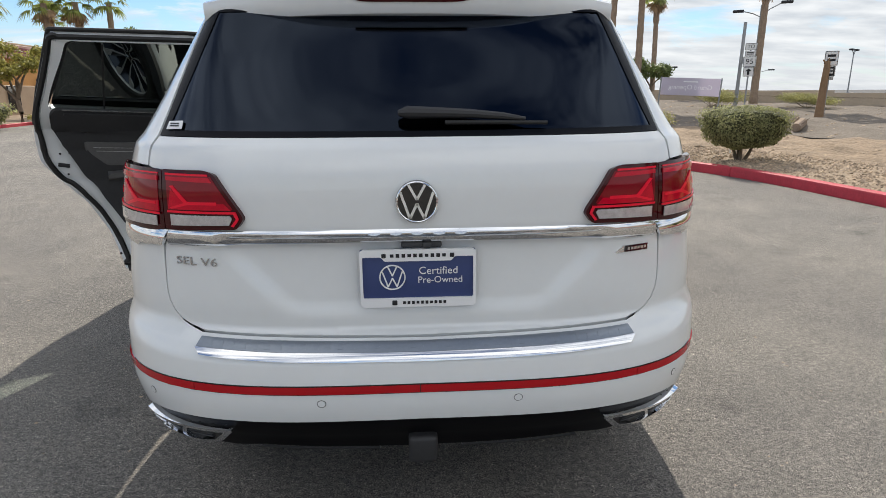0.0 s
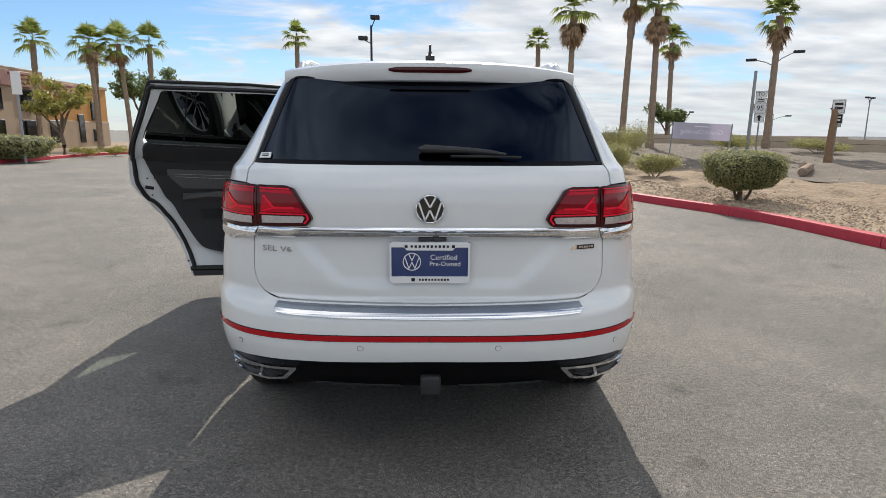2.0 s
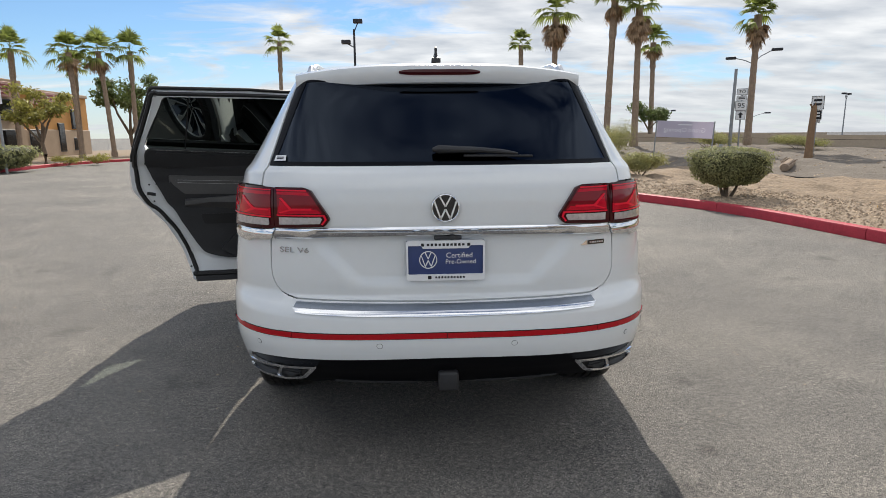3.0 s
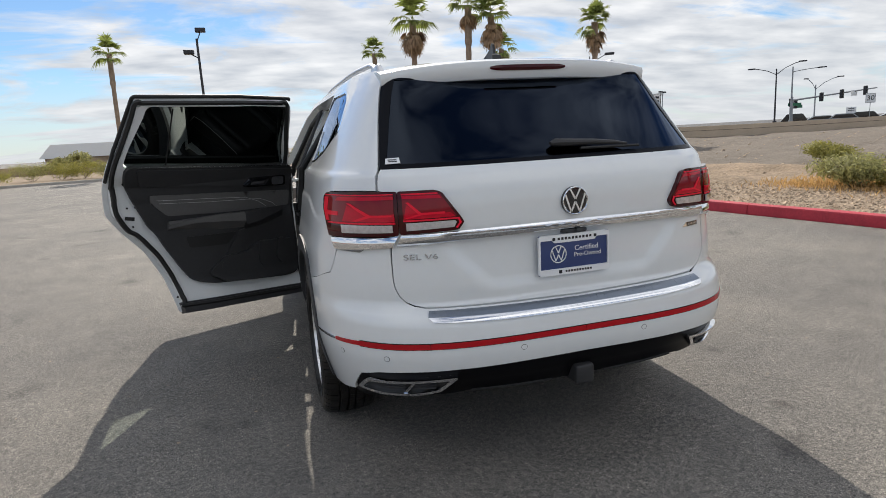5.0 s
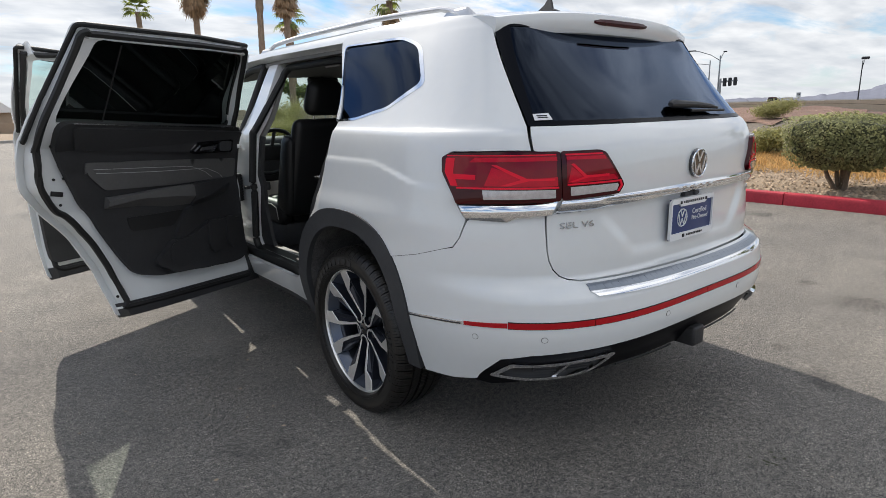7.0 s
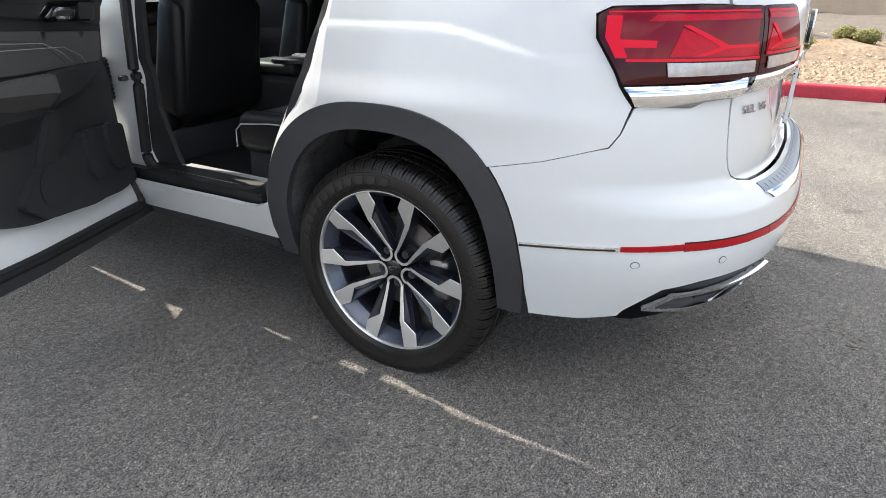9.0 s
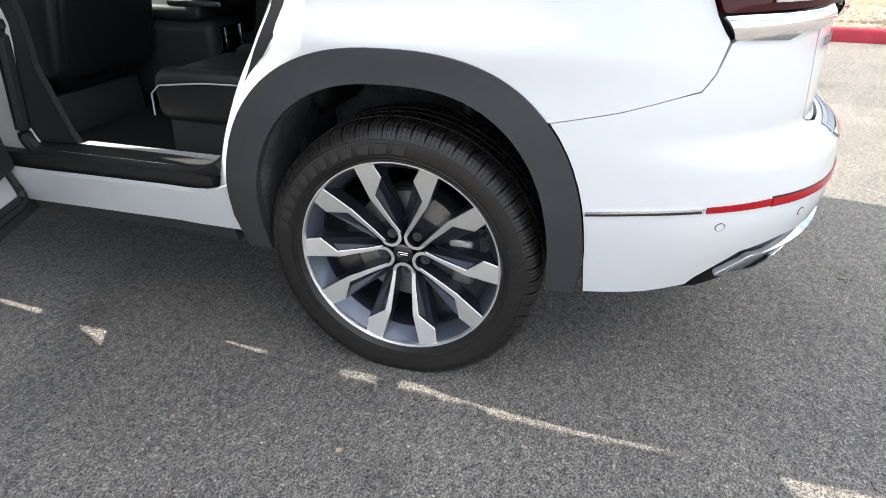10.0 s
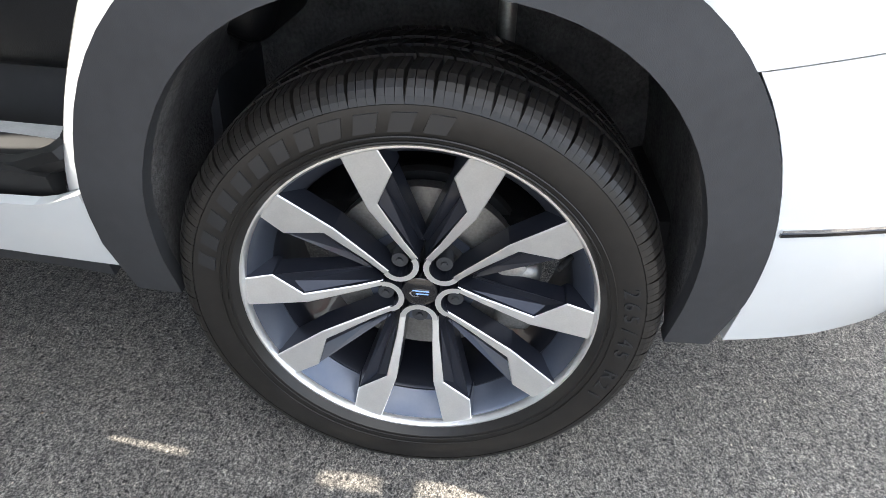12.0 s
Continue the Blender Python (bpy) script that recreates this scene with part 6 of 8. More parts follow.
def seat(x, y, wide, back_lean, head=True, upto=1.28, z0=.46):
    """A leather seat: base, cushion with piping, backrest, headrest on two posts."""
    bm = bmesh.new()
    rbox(bm, (wide * .86, .50, .16), (x, y + .24, z0 + .08), .02, 2, taper=(.95, 1))
    st = part("seat_base", bm, BLACKPL, car, "black seat base")
    bm = bmesh.new()
    rbox(bm, (wide * .62, .54, .15), (x, y + .24, z0 + .225), .05, 4)
    part("seat_cushion", bm, LEATHER, st, "black leather seat cushion")
    for k in (-1, 1):
        bm = bmesh.new()
        rbox(bm, (wide * .19, .52, .17), (x + k * wide * .40, y + .24, z0 + .230), .05, 4)
        part("cushion_bolster", bm, LEATHER, st, "black leather cushion bolster")
    for k in (-1, 1):
        bm = bmesh.new()
        xx = x + k * wide * .495
        tube(bm, [(xx, y + .00, z0 + .19), (xx, y + .02, z0 + .27), (xx, y + .10, z0 + .288), (xx, y + .30, z0 + .284), (xx, y + .46, z0 + .268), (xx, y + .493, z0 + .24), (xx, y + .497, z0 + .17)], .0028, 6)
        part("piping", bm, STITCH, st, "pale piping")
    R = Matrix.Rotation(radians(back_lean), 3, "X")
    bm = bmesh.new()
    h = upto - (z0 + .25)
    c = Vector((x, y - .04, z0 + .22))
    rbox(bm, (wide * .92, .13, h), c + R @ Vector((0, 0, h / 2)), .05, 4, rot=R, taper=(.80, .75))
    part("backrest", bm, LEATHER, st, "black leather backrest")
    for k in (-1, 1):
        bm = bmesh.new()
        rbox(bm, (wide * .17, .19, h * .80), c + R @ Vector((k * wide * .39, .03, h * .42)), .05, 4, rot=R, taper=(.75, .7))
        part("back_bolster", bm, LEATHER, st, "black leather backrest bolster")
    if head:
        bm = bmesh.new()
        rbox(bm, (.285, .13, .225), c + R @ Vector((0, .0, h + .135)), .062, 5, rot=R, taper=(.80, .85))
        part("headrest", bm, LEATHER, st, "black leather headrest")
        for k in (-1, 1):
            bm = bmesh.new()
            rod(bm, c + R @ Vector((k * .065, 0, h - .03)), c + R @ Vector((k * .065, 0, h + .09)), .006)
            part("headrest_post", bm, CHROME, st, "chrome headrest post")


seat(-.39, 2.60, .56, 14, upto=1.35)
seat(.39, 2.60, .56, 14, upto=1.35)
seat(-.44, 1.56, .56, 24, upto=1.18)
seat(.44, 1.56, .56, 24, upto=1.18)
# dashboard, wheel, console
bm = bmesh.new()
rbox(bm, (1.56, .46, .34), (0, 3.62, .98), .06, 3, taper=(.97, .8))
dash = part("dashboard", bm, DARKTRIM, car, "black dashboard")
bm = bmesh.new()
rbox(bm, (.26, .02, .13), (.0, 3.38, 1.10), .01)
part("dash_screen", bm, GLOSSBLK, dash, "dark touch screen")
bm = bmesh.new()
R = Matrix.Rotation(radians(-65), 3, "X")
tube(bm, [Vector((-.39, 3.27, 1.05)) + R @ Vector((.185 * math.cos(i * math.tau / 32), .185 * math.sin(i * math.tau / 32), 0)) for i in range(32)], .015, 8, True)
sw = part("steering_wheel", bm, LEATHER, car, "black leather steering wheel")
bm = bmesh.new()
rbox(bm, (.16, .13, .05), (-.39, 3.29, 1.05), .02, 3, rot=R)
for a in (0, 180, 270):
    rod(bm, (-.39, 3.285, 1.05), Vector((-.39, 3.27, 1.05)) + R @ Vector((.18 * math.cos(radians(a)), .18 * math.sin(radians(a)), 0)), .014, seg=8)
part("wheel_hub", bm, DARKTRIM, sw, "black steering wheel hub")
bm = bmesh.new()
rbox(bm, (.25, .80, .34), (0, 2.62, .66), .04, 3)
rbox(bm, (.24, .36, .06), (0, 2.45, .86), .025, 3)
console = part("centre_console", bm, DARKTRIM, car, "black centre console")
bm = bmesh.new()
rbox(bm, (.18, .012, .13), (0, 2.215, .745), .006)
part("console_vents", bm, GLOSSBLK, console, "gloss black rear vent panel")
for k in (-1, 1):
    bm = bmesh.new()
    rbox(bm, (.010, .008, .09), (k * .055, 2.208, .76), .002)
    part("vent_slat", bm, SATIN, console, "satin vent slat")
bm = bmesh.new()
rbox(bm, (.22, .25, .02), (0, 2.30, .897), .006)
part("console_lid_edge", bm, SATIN, console, "satin edge of the console lid")
# inner mirror and sun visors
bm = bmesh.new()
rbox(bm, (.25, .04, .07), (0, 3.12, 1.56), .015, 3)
rod(bm, (0, 3.12, 1.58), (0, 3.16, 1.66), .01)
part("inner_mirror", bm, BLACKPL, car, "black inner mirror")
for k in (-1, 1):
    bm = bmesh.new()
    rbox(bm, (.40, .16, .02), (k * .36, 3.08, 1.625), .008, rot=Matrix.Rotation(radians(-20), 3, "X"))
    part("sun_visor", bm, HEADLINER, car, "grey sun visor")
for k in (-1, 1):
    bm = bmesh.new()
    tube(bm, [(k * .62, 1.75, 1.62), (k * .60, 1.78, 1.585), (k * .60, 1.92, 1.585), (k * .62, 1.95, 1.62)], .009, 6)
    part("grab_handle", bm, HEADLINER, car, "grey grab handle")


# ---- the planted bank beside the lot ----
KERB = [(1.0, 36), (2.3, 20), (3.3, 14), (4.45, 10.4), (5.4, 7.9), (5.80, 5.1), (6.05, 3.2), (6.13, 1.2), (6.15, -1), (6.15, -4), (6.15, -9), (6.2, -40)]
WALL = [(4.2, 44), (9.9, 34), (15.3, 27.9), (19.2, 25.3), (22.8, 22.1), (26.5, 17.5), (28.3, 14.5), (30.2, 10.1), (31.8, 4.4), (32.3, -1.5), (31, -12), (28, -50)]
WTOP = [1.35, 1.35, 1.34, 1.25, 1.22, 1.25, 1.27, 1.28, 1.26, 1.26, 1.26, 1.26]
WBOT = [.9, .9, .86, .70, .65, .80, .95, .95, .12, .05, .05, .05]


def dense(seq, k=8):
    """Smooth points along a list (Catmull-Rom), k to a span."""
    out = []
    n = len(seq)
    for i in range(n - 1):
        p0, p1, p2, p3 = (np.array(seq[max(0, min(n - 1, i + j))], float) for j in (-1, 0, 1, 2))
        for s in range(k):
            t = s / k
            out.append(0.5 * ((2 * p1) + (p2 - p0) * t + (2 * p0 - 5 * p1 + 4 * p2 - p3) * t * t + (3 * p1 - p0 - 3 * p2 + p3) * t ** 3))
    out.append(np.array(seq[-1], float))
    return out


DK, DW, DT, DB = dense(KERB), dense(WALL), dense([(z, 0) for z in WTOP]), dense([(z, 0) for z in WBOT])


def bank_z(i, d, full):
    """Height of the bank d metres in from the kerb on line i."""
    b = DB[i][0]
    return .145 + .05 * smooth01(d / 2) + (b - .195) * smooth01((d - 4.5) / max(1, full - 5.5)) ** 0.85


def bank(name, d0, d1, n, material, label, rough=0.0):
    verts, faces, m = [], [], n + 1
    for i, (k, w) in enumerate(zip(DK, DW)):
        full = float(np.hypot(*(w - k)))
        a, b = (d0 if d0 < full else full), (min(d1, full) if d1 else full)
        for j in range(m):
            d = a + (b - a) * j / n
            p = k + (w - k) * d / full
            z = bank_z(i, d, full)
            if rough:
                z += rough * min(1, d * .3) * noise.noise(Vector((p[0] * .8, p[1] * .8, 0))) + rough * .4 * noise.noise(Vector((p[0] * 3, p[1] * 3, 5)))
            verts.append((p[0], p[1], z))
    for i in range(len(DK) - 1):
        for j in range(n):
            faces.append((i * m + j, (i + 1) * m + j, (i + 1) * m + j + 1, i * m + j + 1))
    me = bpy.data.meshes.new(name)
    me.from_pydata(verts, [], [f[::-1] for f in faces])
    for p in me.polygons:
        p.use_smooth = True
    return tagged(part(name, me, material, None), label, "ground", kind="structure")


bank("ground_gravel", .15, 2.3, 6, DIRT, "pale dirt bed under landscape stones")
bank("ground_dirt", 2.3, 7.0, 34, DIRTBROWN, "rough dry desert dirt with ruts", .17)
bank("ground_slope", 7.0, None, 30, SLOPE, "grey gravel embankment slope", .10)


def along(name, pts, prof, material, label, category, heights=None):
    """Sweeps a cross-section (out, up) along a line on the ground."""
    verts, faces, m = [], [], len(prof)
    for i, p in enumerate(pts):
        d = pts[min(i + 1, len(pts) - 1)] - pts[max(i - 1, 0)]
        nrm = np.array([-d[1], d[0]]) / max(1e-6, np.hypot(*d))
        for o, u in prof:
            q = p + nrm * o
            verts.append((q[0], q[1], u if heights is None else heights(i, u)))
    for i in range(len(pts) - 1):
        for j in range(m):
            k = (j + 1) % m
            faces.append((i * m + j, i * m + k, (i + 1) * m + k, (i + 1) * m + j))
    faces += [tuple(range(m))[::-1], tuple((len(pts) - 1) * m + j for j in range(m))]
    bm = bmesh.new()
    me = bpy.data.meshes.new(name)
    me.from_pydata(verts, [], faces)
    bm.from_mesh(me)
    bmesh.ops.recalc_face_normals(bm, faces=bm.faces[:])
    return tagged(part(name, bm, material, None, angle=25), label, category, kind="structure")


# kerb in cast lengths with narrow joints
kpts = dense(KERB, 40)
acc, seg, segs = 0.0, [kpts[0]], []
for a, b in zip(kpts, kpts[1:]):
    acc += float(np.hypot(*(b - a)))
    seg.append(b)
    if acc > 3.0:
        segs.append(seg)
        seg, acc = [b], 0.0
segs.append(seg)
kerb = tagged(new("kerb"), "red painted concrete kerb in cast lengths", "kerb", kind="structure")
PROF = [(0.0, -.05), (0.0, .12), (.012, .148), (.03, .156), (.15, .156), (.16, .14), (.16, -.05)]
for sgm in segs:
    if len(sgm) < 2:
        continue
    d0, d1 = sgm[1] - sgm[0], sgm[-1] - sgm[-2]
    pts = [sgm[0] + d0 / max(1e-6, np.hypot(*d0)) * .006] + list(sgm[1:-1]) + [sgm[-1] - d1 / max(1e-6, np.hypot(*d1)) * .006]
    bm = bmesh.new()
    rows = []
    for i, p in enumerate(pts):
        d = pts[min(i + 1, len(pts) - 1)] - pts[max(i - 1, 0)]
        nrm = np.array([-d[1], d[0]]) / max(1e-6, np.hypot(*d))
        rows.append([bm.verts.new((p[0] + nrm[0] * o, p[1] + nrm[1] * o, u)) for o, u in PROF])
    for A, B in zip(rows, rows[1:]):
        for j in range(len(PROF)):
            k = (j + 1) % len(PROF)
            bm.faces.new((A[j], A[k], B[k], B[j]))
    bm.faces.new(rows[0]), bm.faces.new(rows[-1][::-1])
    bmesh.ops.recalc_face_normals(bm, faces=bm.faces[:])
    part("kerb_length", bm, KERBRED, kerb, angle=25)

# a patch of reddish gravel high on the slope
idx = [i for i in range(len(DK)) if 62 < math.degrees(math.atan2(DW[i][0] + 2, DW[i][1] + 1)) < 77]
verts, faces, m = [], [], 25
for i in idx:
    k, w = DK[i], DW[i]
    full = float(np.hypot(*(w - k)))
    for j in range(m):
        d = full * (.56 + .10 * noise.noise(Vector((i * .7, 0, 0)))) + (full * .40) * j / (m - 1)
        p = k + (w - k) * d / full
        verts.append((p[0], p[1], bank_z(i, d, full) + .03 + .10 * noise.noise(Vector((p[0] * .8, p[1] * .8, 0))) + .04 * noise.noise(Vector((p[0] * 3, p[1] * 3, 5)))))
for i in range(len(idx) - 1):
    for j in range(m - 1):
        faces.append((i * m + j, i * m + j + 1, (i + 1) * m + j + 1, (i + 1) * m + j))
me = bpy.data.meshes.new("ground_gravel_patch")
me.from_pydata(verts, [], faces)
tagged(part("ground_gravel_patch", me, REDGRAVEL, None), "reddish-brown gravel patch on the slope", "gravel", kind="structure")

along("wall_road", DW, [(0, 0), (0, 1), (.3, 1), (.3, 0)], WALLTAN, "tan concrete retaining wall beside the raised road", "wall", lambda i, u: DB[i][0] - .4 if u == 0 else DT[i][0])
along("trim_wall_joint", DW, [(-.006, .60), (-.006, .625), (.306, .625), (.306, .60)], RUBBER, "dark joint along the retaining wall", "joint", lambda i, u: DB[i][0] + (DT[i][0] - DB[i][0]) * u)
BACK = [np.array(p) for p in ((5.0, 45.5), (9.0, 42.3), (13.0, 39.2), (16.9, 36.2), (20.6, 34.4), (24.0, 31.8))]
wall_back = tagged(new("wall_back"), "far tan block wall with a stepped top", "wall", kind="structure")
for k, (a, b) in enumerate(zip(BACK, BACK[1:])):
    bm = bmesh.new()
    d = b - a
    rbox(bm, (float(np.hypot(*d)), .2, 1.1), ((a[0] + b[0]) / 2, (a[1] + b[1]) / 2, .98 - .045 * k), .01, 1, rot=Matrix.Rotation(math.atan2(d[1], d[0]), 3, "Z"))
    part("wall_length", bm, WALLTAN, wall_back, "")
# plateau of the raised road behind the wall
verts, faces = [], []
for i, w in enumerate(DW):
    o = w - np.array([0.0, 0.0])
    d = (w - np.array([-1.7, -1.5]))
    d = d / np.hypot(*d)
    for far in (.25, 25, 150, 1500):
        p = w + d * far
        verts.append((p[0], p[1], DT[i][0] - .80 if far < 1 else .02))
for i in range(len(DW) - 1):
    for j in range(3):
        faces.append((i * 4 + j, i * 4 + j + 1, (i + 1) * 4 + j + 1, (i + 1) * 4 + j))
me = bpy.data.meshes.new("road")
me.from_pydata(verts, [], faces)
tagged(part("road", me, ROADASPH, None), "raised road behind the wall", "road", kind="structure")
rng = random.Random(4)


def bank_at(x, y):
    """Ground height at a place on the bank, and how far in from the kerb."""
    best = min(range(len(DK)), key=lambda i: abs((DW[i][0] - DK[i][0]) * (y - DK[i][1]) - (DW[i][1] - DK[i][1]) * (x - DK[i][0])) / np.hypot(*(DW[i] - DK[i])) + (0 if (x - DK[i][0]) * (DW[i][0] - DK[i][0]) + (y - DK[i][1]) * (DW[i][1] - DK[i][1]) > 0 else 99))
    d = float(np.hypot(x - DK[best][0], y - DK[best][1]))
    return bank_z(best, d, float(np.hypot(*(DW[best] - DK[best])))), d


def scatter(name, material, label, count, shape, place, category="stones"):
    """Many small pieces in one mesh; shape gives verts and faces, place a pose for each."""
    verts, faces = [], []
    for i in range(count):
        m = place(i)
        if m is None:
            continue
        vs, fs = shape(i)
        n = len(verts)
        verts += [tuple(m @ Vector(v)) for v in vs]
        faces += [tuple(n + k for k in f) for f in fs]
    me = bpy.data.meshes.new(name)
    me.from_pydata(verts, [], faces)
    return tagged(part(name, me, material, None), label, category, kind="stuff")


def stone(i):
    j = lambda s: s * rng.uniform(.65, 1.25)
    vs = [(j(1), 0.2 * j(.5), 0), (0.1, j(1), .1), (-j(1), j(.3), 0), (-.1, -j(1), 0), (j(.2), j(.15), j(.75)), (j(.5), -j(.4), j(.45))]
    return vs, [(0, 1, 4), (1, 2, 4), (2, 3, 4), (3, 5, 4), (5, 0, 4), (3, 0, 5)]


def stone_at(i):
    k = rng.random() ** 1.0
    y = rng.uniform(-4, 10) if i % 4 else rng.uniform(9, 16)
    idx = min(range(len(DK)), key=lambda q: abs(DK[q][1] - y))
    kx = DK[idx]
    d = .2 + 2.3 * rng.random()
    w = DW[idx] - kx
    p = kx + w / np.hypot(*w) * d + np.array([0, rng.uniform(-.5, .5)])
    s = rng.uniform(.014, .036) * (1.5 if rng.random() < .08 else 1)
    z = .145 + .05 * smooth01(d / 2)
    return Matrix.Translation((p[0], p[1], z)) @ Matrix.Rotation(rng.uniform(0, 6.28), 4, "Z") @ Matrix.Diagonal((s, s, s, 1))


def chip_at(i):
    x, y = rng.uniform(-4, 6), rng.uniform(-4, 6)
    if abs(x) < .95 and -.1 < y < 5:
        return None
    s = rng.uniform(.002, .006) if i % 9 else rng.uniform(.006, .011)
    return Matrix.Translation((x, y, 0)) @ Matrix.Rotation(rng.uniform(0, 6.28), 4, "Z") @ Matrix.Diagonal((s, s, s * .7, 1))


scatter("loose_chips", STONE, "loose stone chips on the asphalt", 900, stone, chip_at)


def crumb_at(i):
    cx, cy = ((-.33, -.42), (.02, -.30), (-.95, -.75))[i % 3]
    s = rng.uniform(.003, .010)
    return Matrix.Translation((cx + rng.gauss(0, .035), cy + rng.gauss(0, .03), 0)) @ Matrix.Rotation(rng.uniform(0, 6.28), 4, "Z") @ Matrix.Diagonal((s, s, s * .6, 1))


scatter("dirt_crumbs", LEAFIN, "dark crumbs of dirt on the asphalt", 40, stone, crumb_at)
scatter("landscape_stones", STONE, "brown and grey landscape stones behind the kerb", 11000, stone, stone_at)


def rock_at(i):
    y = rng.uniform(-3, 17)
    idx = min(range(len(DK)), key=lambda q: abs(DK[q][1] - y))
    w = DW[idx] - DK[idx]
    full = float(np.hypot(*w))
    d = 2.5 + (full - 3) * rng.random()
    p = DK[idx] + w / full * d
    s = rng.uniform(.02, .065)
    return Matrix.Translation((p[0], p[1], bank_z(idx, d, full) - .3 * s)) @ Matrix.Rotation(rng.uniform(0, 6.28), 4, "Z") @ Matrix.Diagonal((s, s, s * .8, 1))


scatter("slope_rocks", STONE, "scattered rocks on the embankment", 2600, stone, rock_at)


def blade(i):
    h, b = rng.uniform(.6, 1.2), rng.uniform(-.5, .5)
    return [(-.035, 0, 0), (.035, 0, 0), (b * .3, 0, h * .6), (b, rng.uniform(-.3, .3), h)], [(0, 1, 2), (2, 1, 3)]


def straw_at(i):
    c = STRAWC[i % len(STRAWC)]
    x, y = c[0] + rng.gauss(0, c[2]), c[1] + rng.gauss(0, c[3])
    z, d = bank_at(x, y) if i % 7 == 0 or "z" not in last else (last["z"], last["d"])
    last["z"], last["d"] = z, d
    if d < 2.2:
        return None
    s = rng.uniform(.055, .14)
    return Matrix.Translation((x, y, z)) @ Matrix.Rotation(rng.uniform(0, 6.28), 4, "Z") @ Matrix.Rotation(rng.uniform(-.5, .5), 4, "X") @ Matrix.Diagonal((s, s, s, 1))


STRAWC = [(9.2 + rng.uniform(-1, 1.5), y, .45, .35) for y in lin(1.0, 6.4, 26)] + [(10.5 + rng.uniform(-1, 1.5), y, .5, .4) for y in lin(0.5, 6.8, 22)]
last = {}
scatter("dry_grass", STRAW, "dry straw-coloured grass on the bank", 30000, blade, straw_at, "grass")


# ---- plants ----
def leaf_cloud(bm, centre, radii, count, size, seed, boxy=1.0, shell=.55, flatness=.35):
    """Adds many small leaves through an ellipsoid, most of them near its skin."""
    r = random.Random(seed)
    for _ in range(count):
        v = Vector((r.gauss(0, 1), r.gauss(0, 1), r.gauss(0, 1))).normalized()
        k = (shell + (1 - shell) * r.random()) * (1 + .16 * noise.noise(v * 2.5 + Vector((seed, 0, 0))))
        if boxy > 1:
            mxx = max(abs(v.x), abs(v.y), abs(v.z))
            v = v * (1 + (1 / mxx - 1) * (boxy - 1))
        if boxy > 1:
            v.x, v.y = v.x * (1 + .16 * v.z), v.y * (1 + .16 * v.z)
        p = Vector(centre) + Vector((v.x * radii[0], v.y * radii[1], v.z * radii[2])) * k
        n = (v + Vector((r.uniform(-1, 1), r.uniform(-1, 1), r.uniform(-.4, 1))) * .9).normalized()
        q = n.to_track_quat("Z", "Y") @ Euler((0, 0, r.uniform(0, 6.28))).to_quaternion()
        s = size * r.uniform(.6, 1.4)
        vs = [bm.verts.new(p + q @ Vector(c)) for c in ((-s, 0, 0), (0, -s * flatness, 0), (s, 0, 0), (0, s * flatness, s * .1))]
        bm.faces.new(vs)


def bush(name, label, at, radii, zc, count, seed, leafsize=.028):
    """A clipped hedge bush on short bare stems."""
    t = thing(name, label, "bush", at=at)
    # solid dark core stands in for the shade between the leaves
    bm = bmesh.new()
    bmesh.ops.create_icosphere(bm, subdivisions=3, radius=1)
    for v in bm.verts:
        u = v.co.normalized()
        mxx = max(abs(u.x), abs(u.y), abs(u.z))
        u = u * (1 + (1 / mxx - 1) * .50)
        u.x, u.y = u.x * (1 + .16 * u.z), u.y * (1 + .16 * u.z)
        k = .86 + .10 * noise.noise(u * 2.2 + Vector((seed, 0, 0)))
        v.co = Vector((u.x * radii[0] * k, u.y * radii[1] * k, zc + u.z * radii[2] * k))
    part("bush_core", bm, LEAFIN, t, "dark solid core painted as the shade inside the bush")
    bm = bmesh.new()
    leaf_cloud(bm, (0, 0, zc), radii, count, leafsize, seed, 1.50, .86, .5)
    part("leaves", bm, LEAF, t, "small dull green leaves", smooth=False)["kind"] = "stuff"
    r = random.Random(seed)
    for k in range(5):
        bm = bmesh.new()
        a = r.uniform(0, 6.28)
        rr = radii[0] * .5 * r.random()
        tube(bm, [(.06 * math.cos(a), .06 * math.sin(a), -.03), (rr * .6 * math.cos(a), rr * .6 * math.sin(a), zc * .25), (rr * math.cos(a), rr * math.sin(a), zc * .8)], [.035, .028, .018], 7)
        part("stem", bm, BARK, t, "bare grey stem")
    return t


bush("hedge_bush", "clipped rounded green hedge bush behind the kerb", (5.99, 9.05, .17), (.68, .60, .37), .58, 12000, 3, .021)
bush("hedge_bush", "clipped rounded green hedge bush with bare stems", (6.86, 1.76, .17), (.66, .66, .37), .62, 16000, 8, .020)


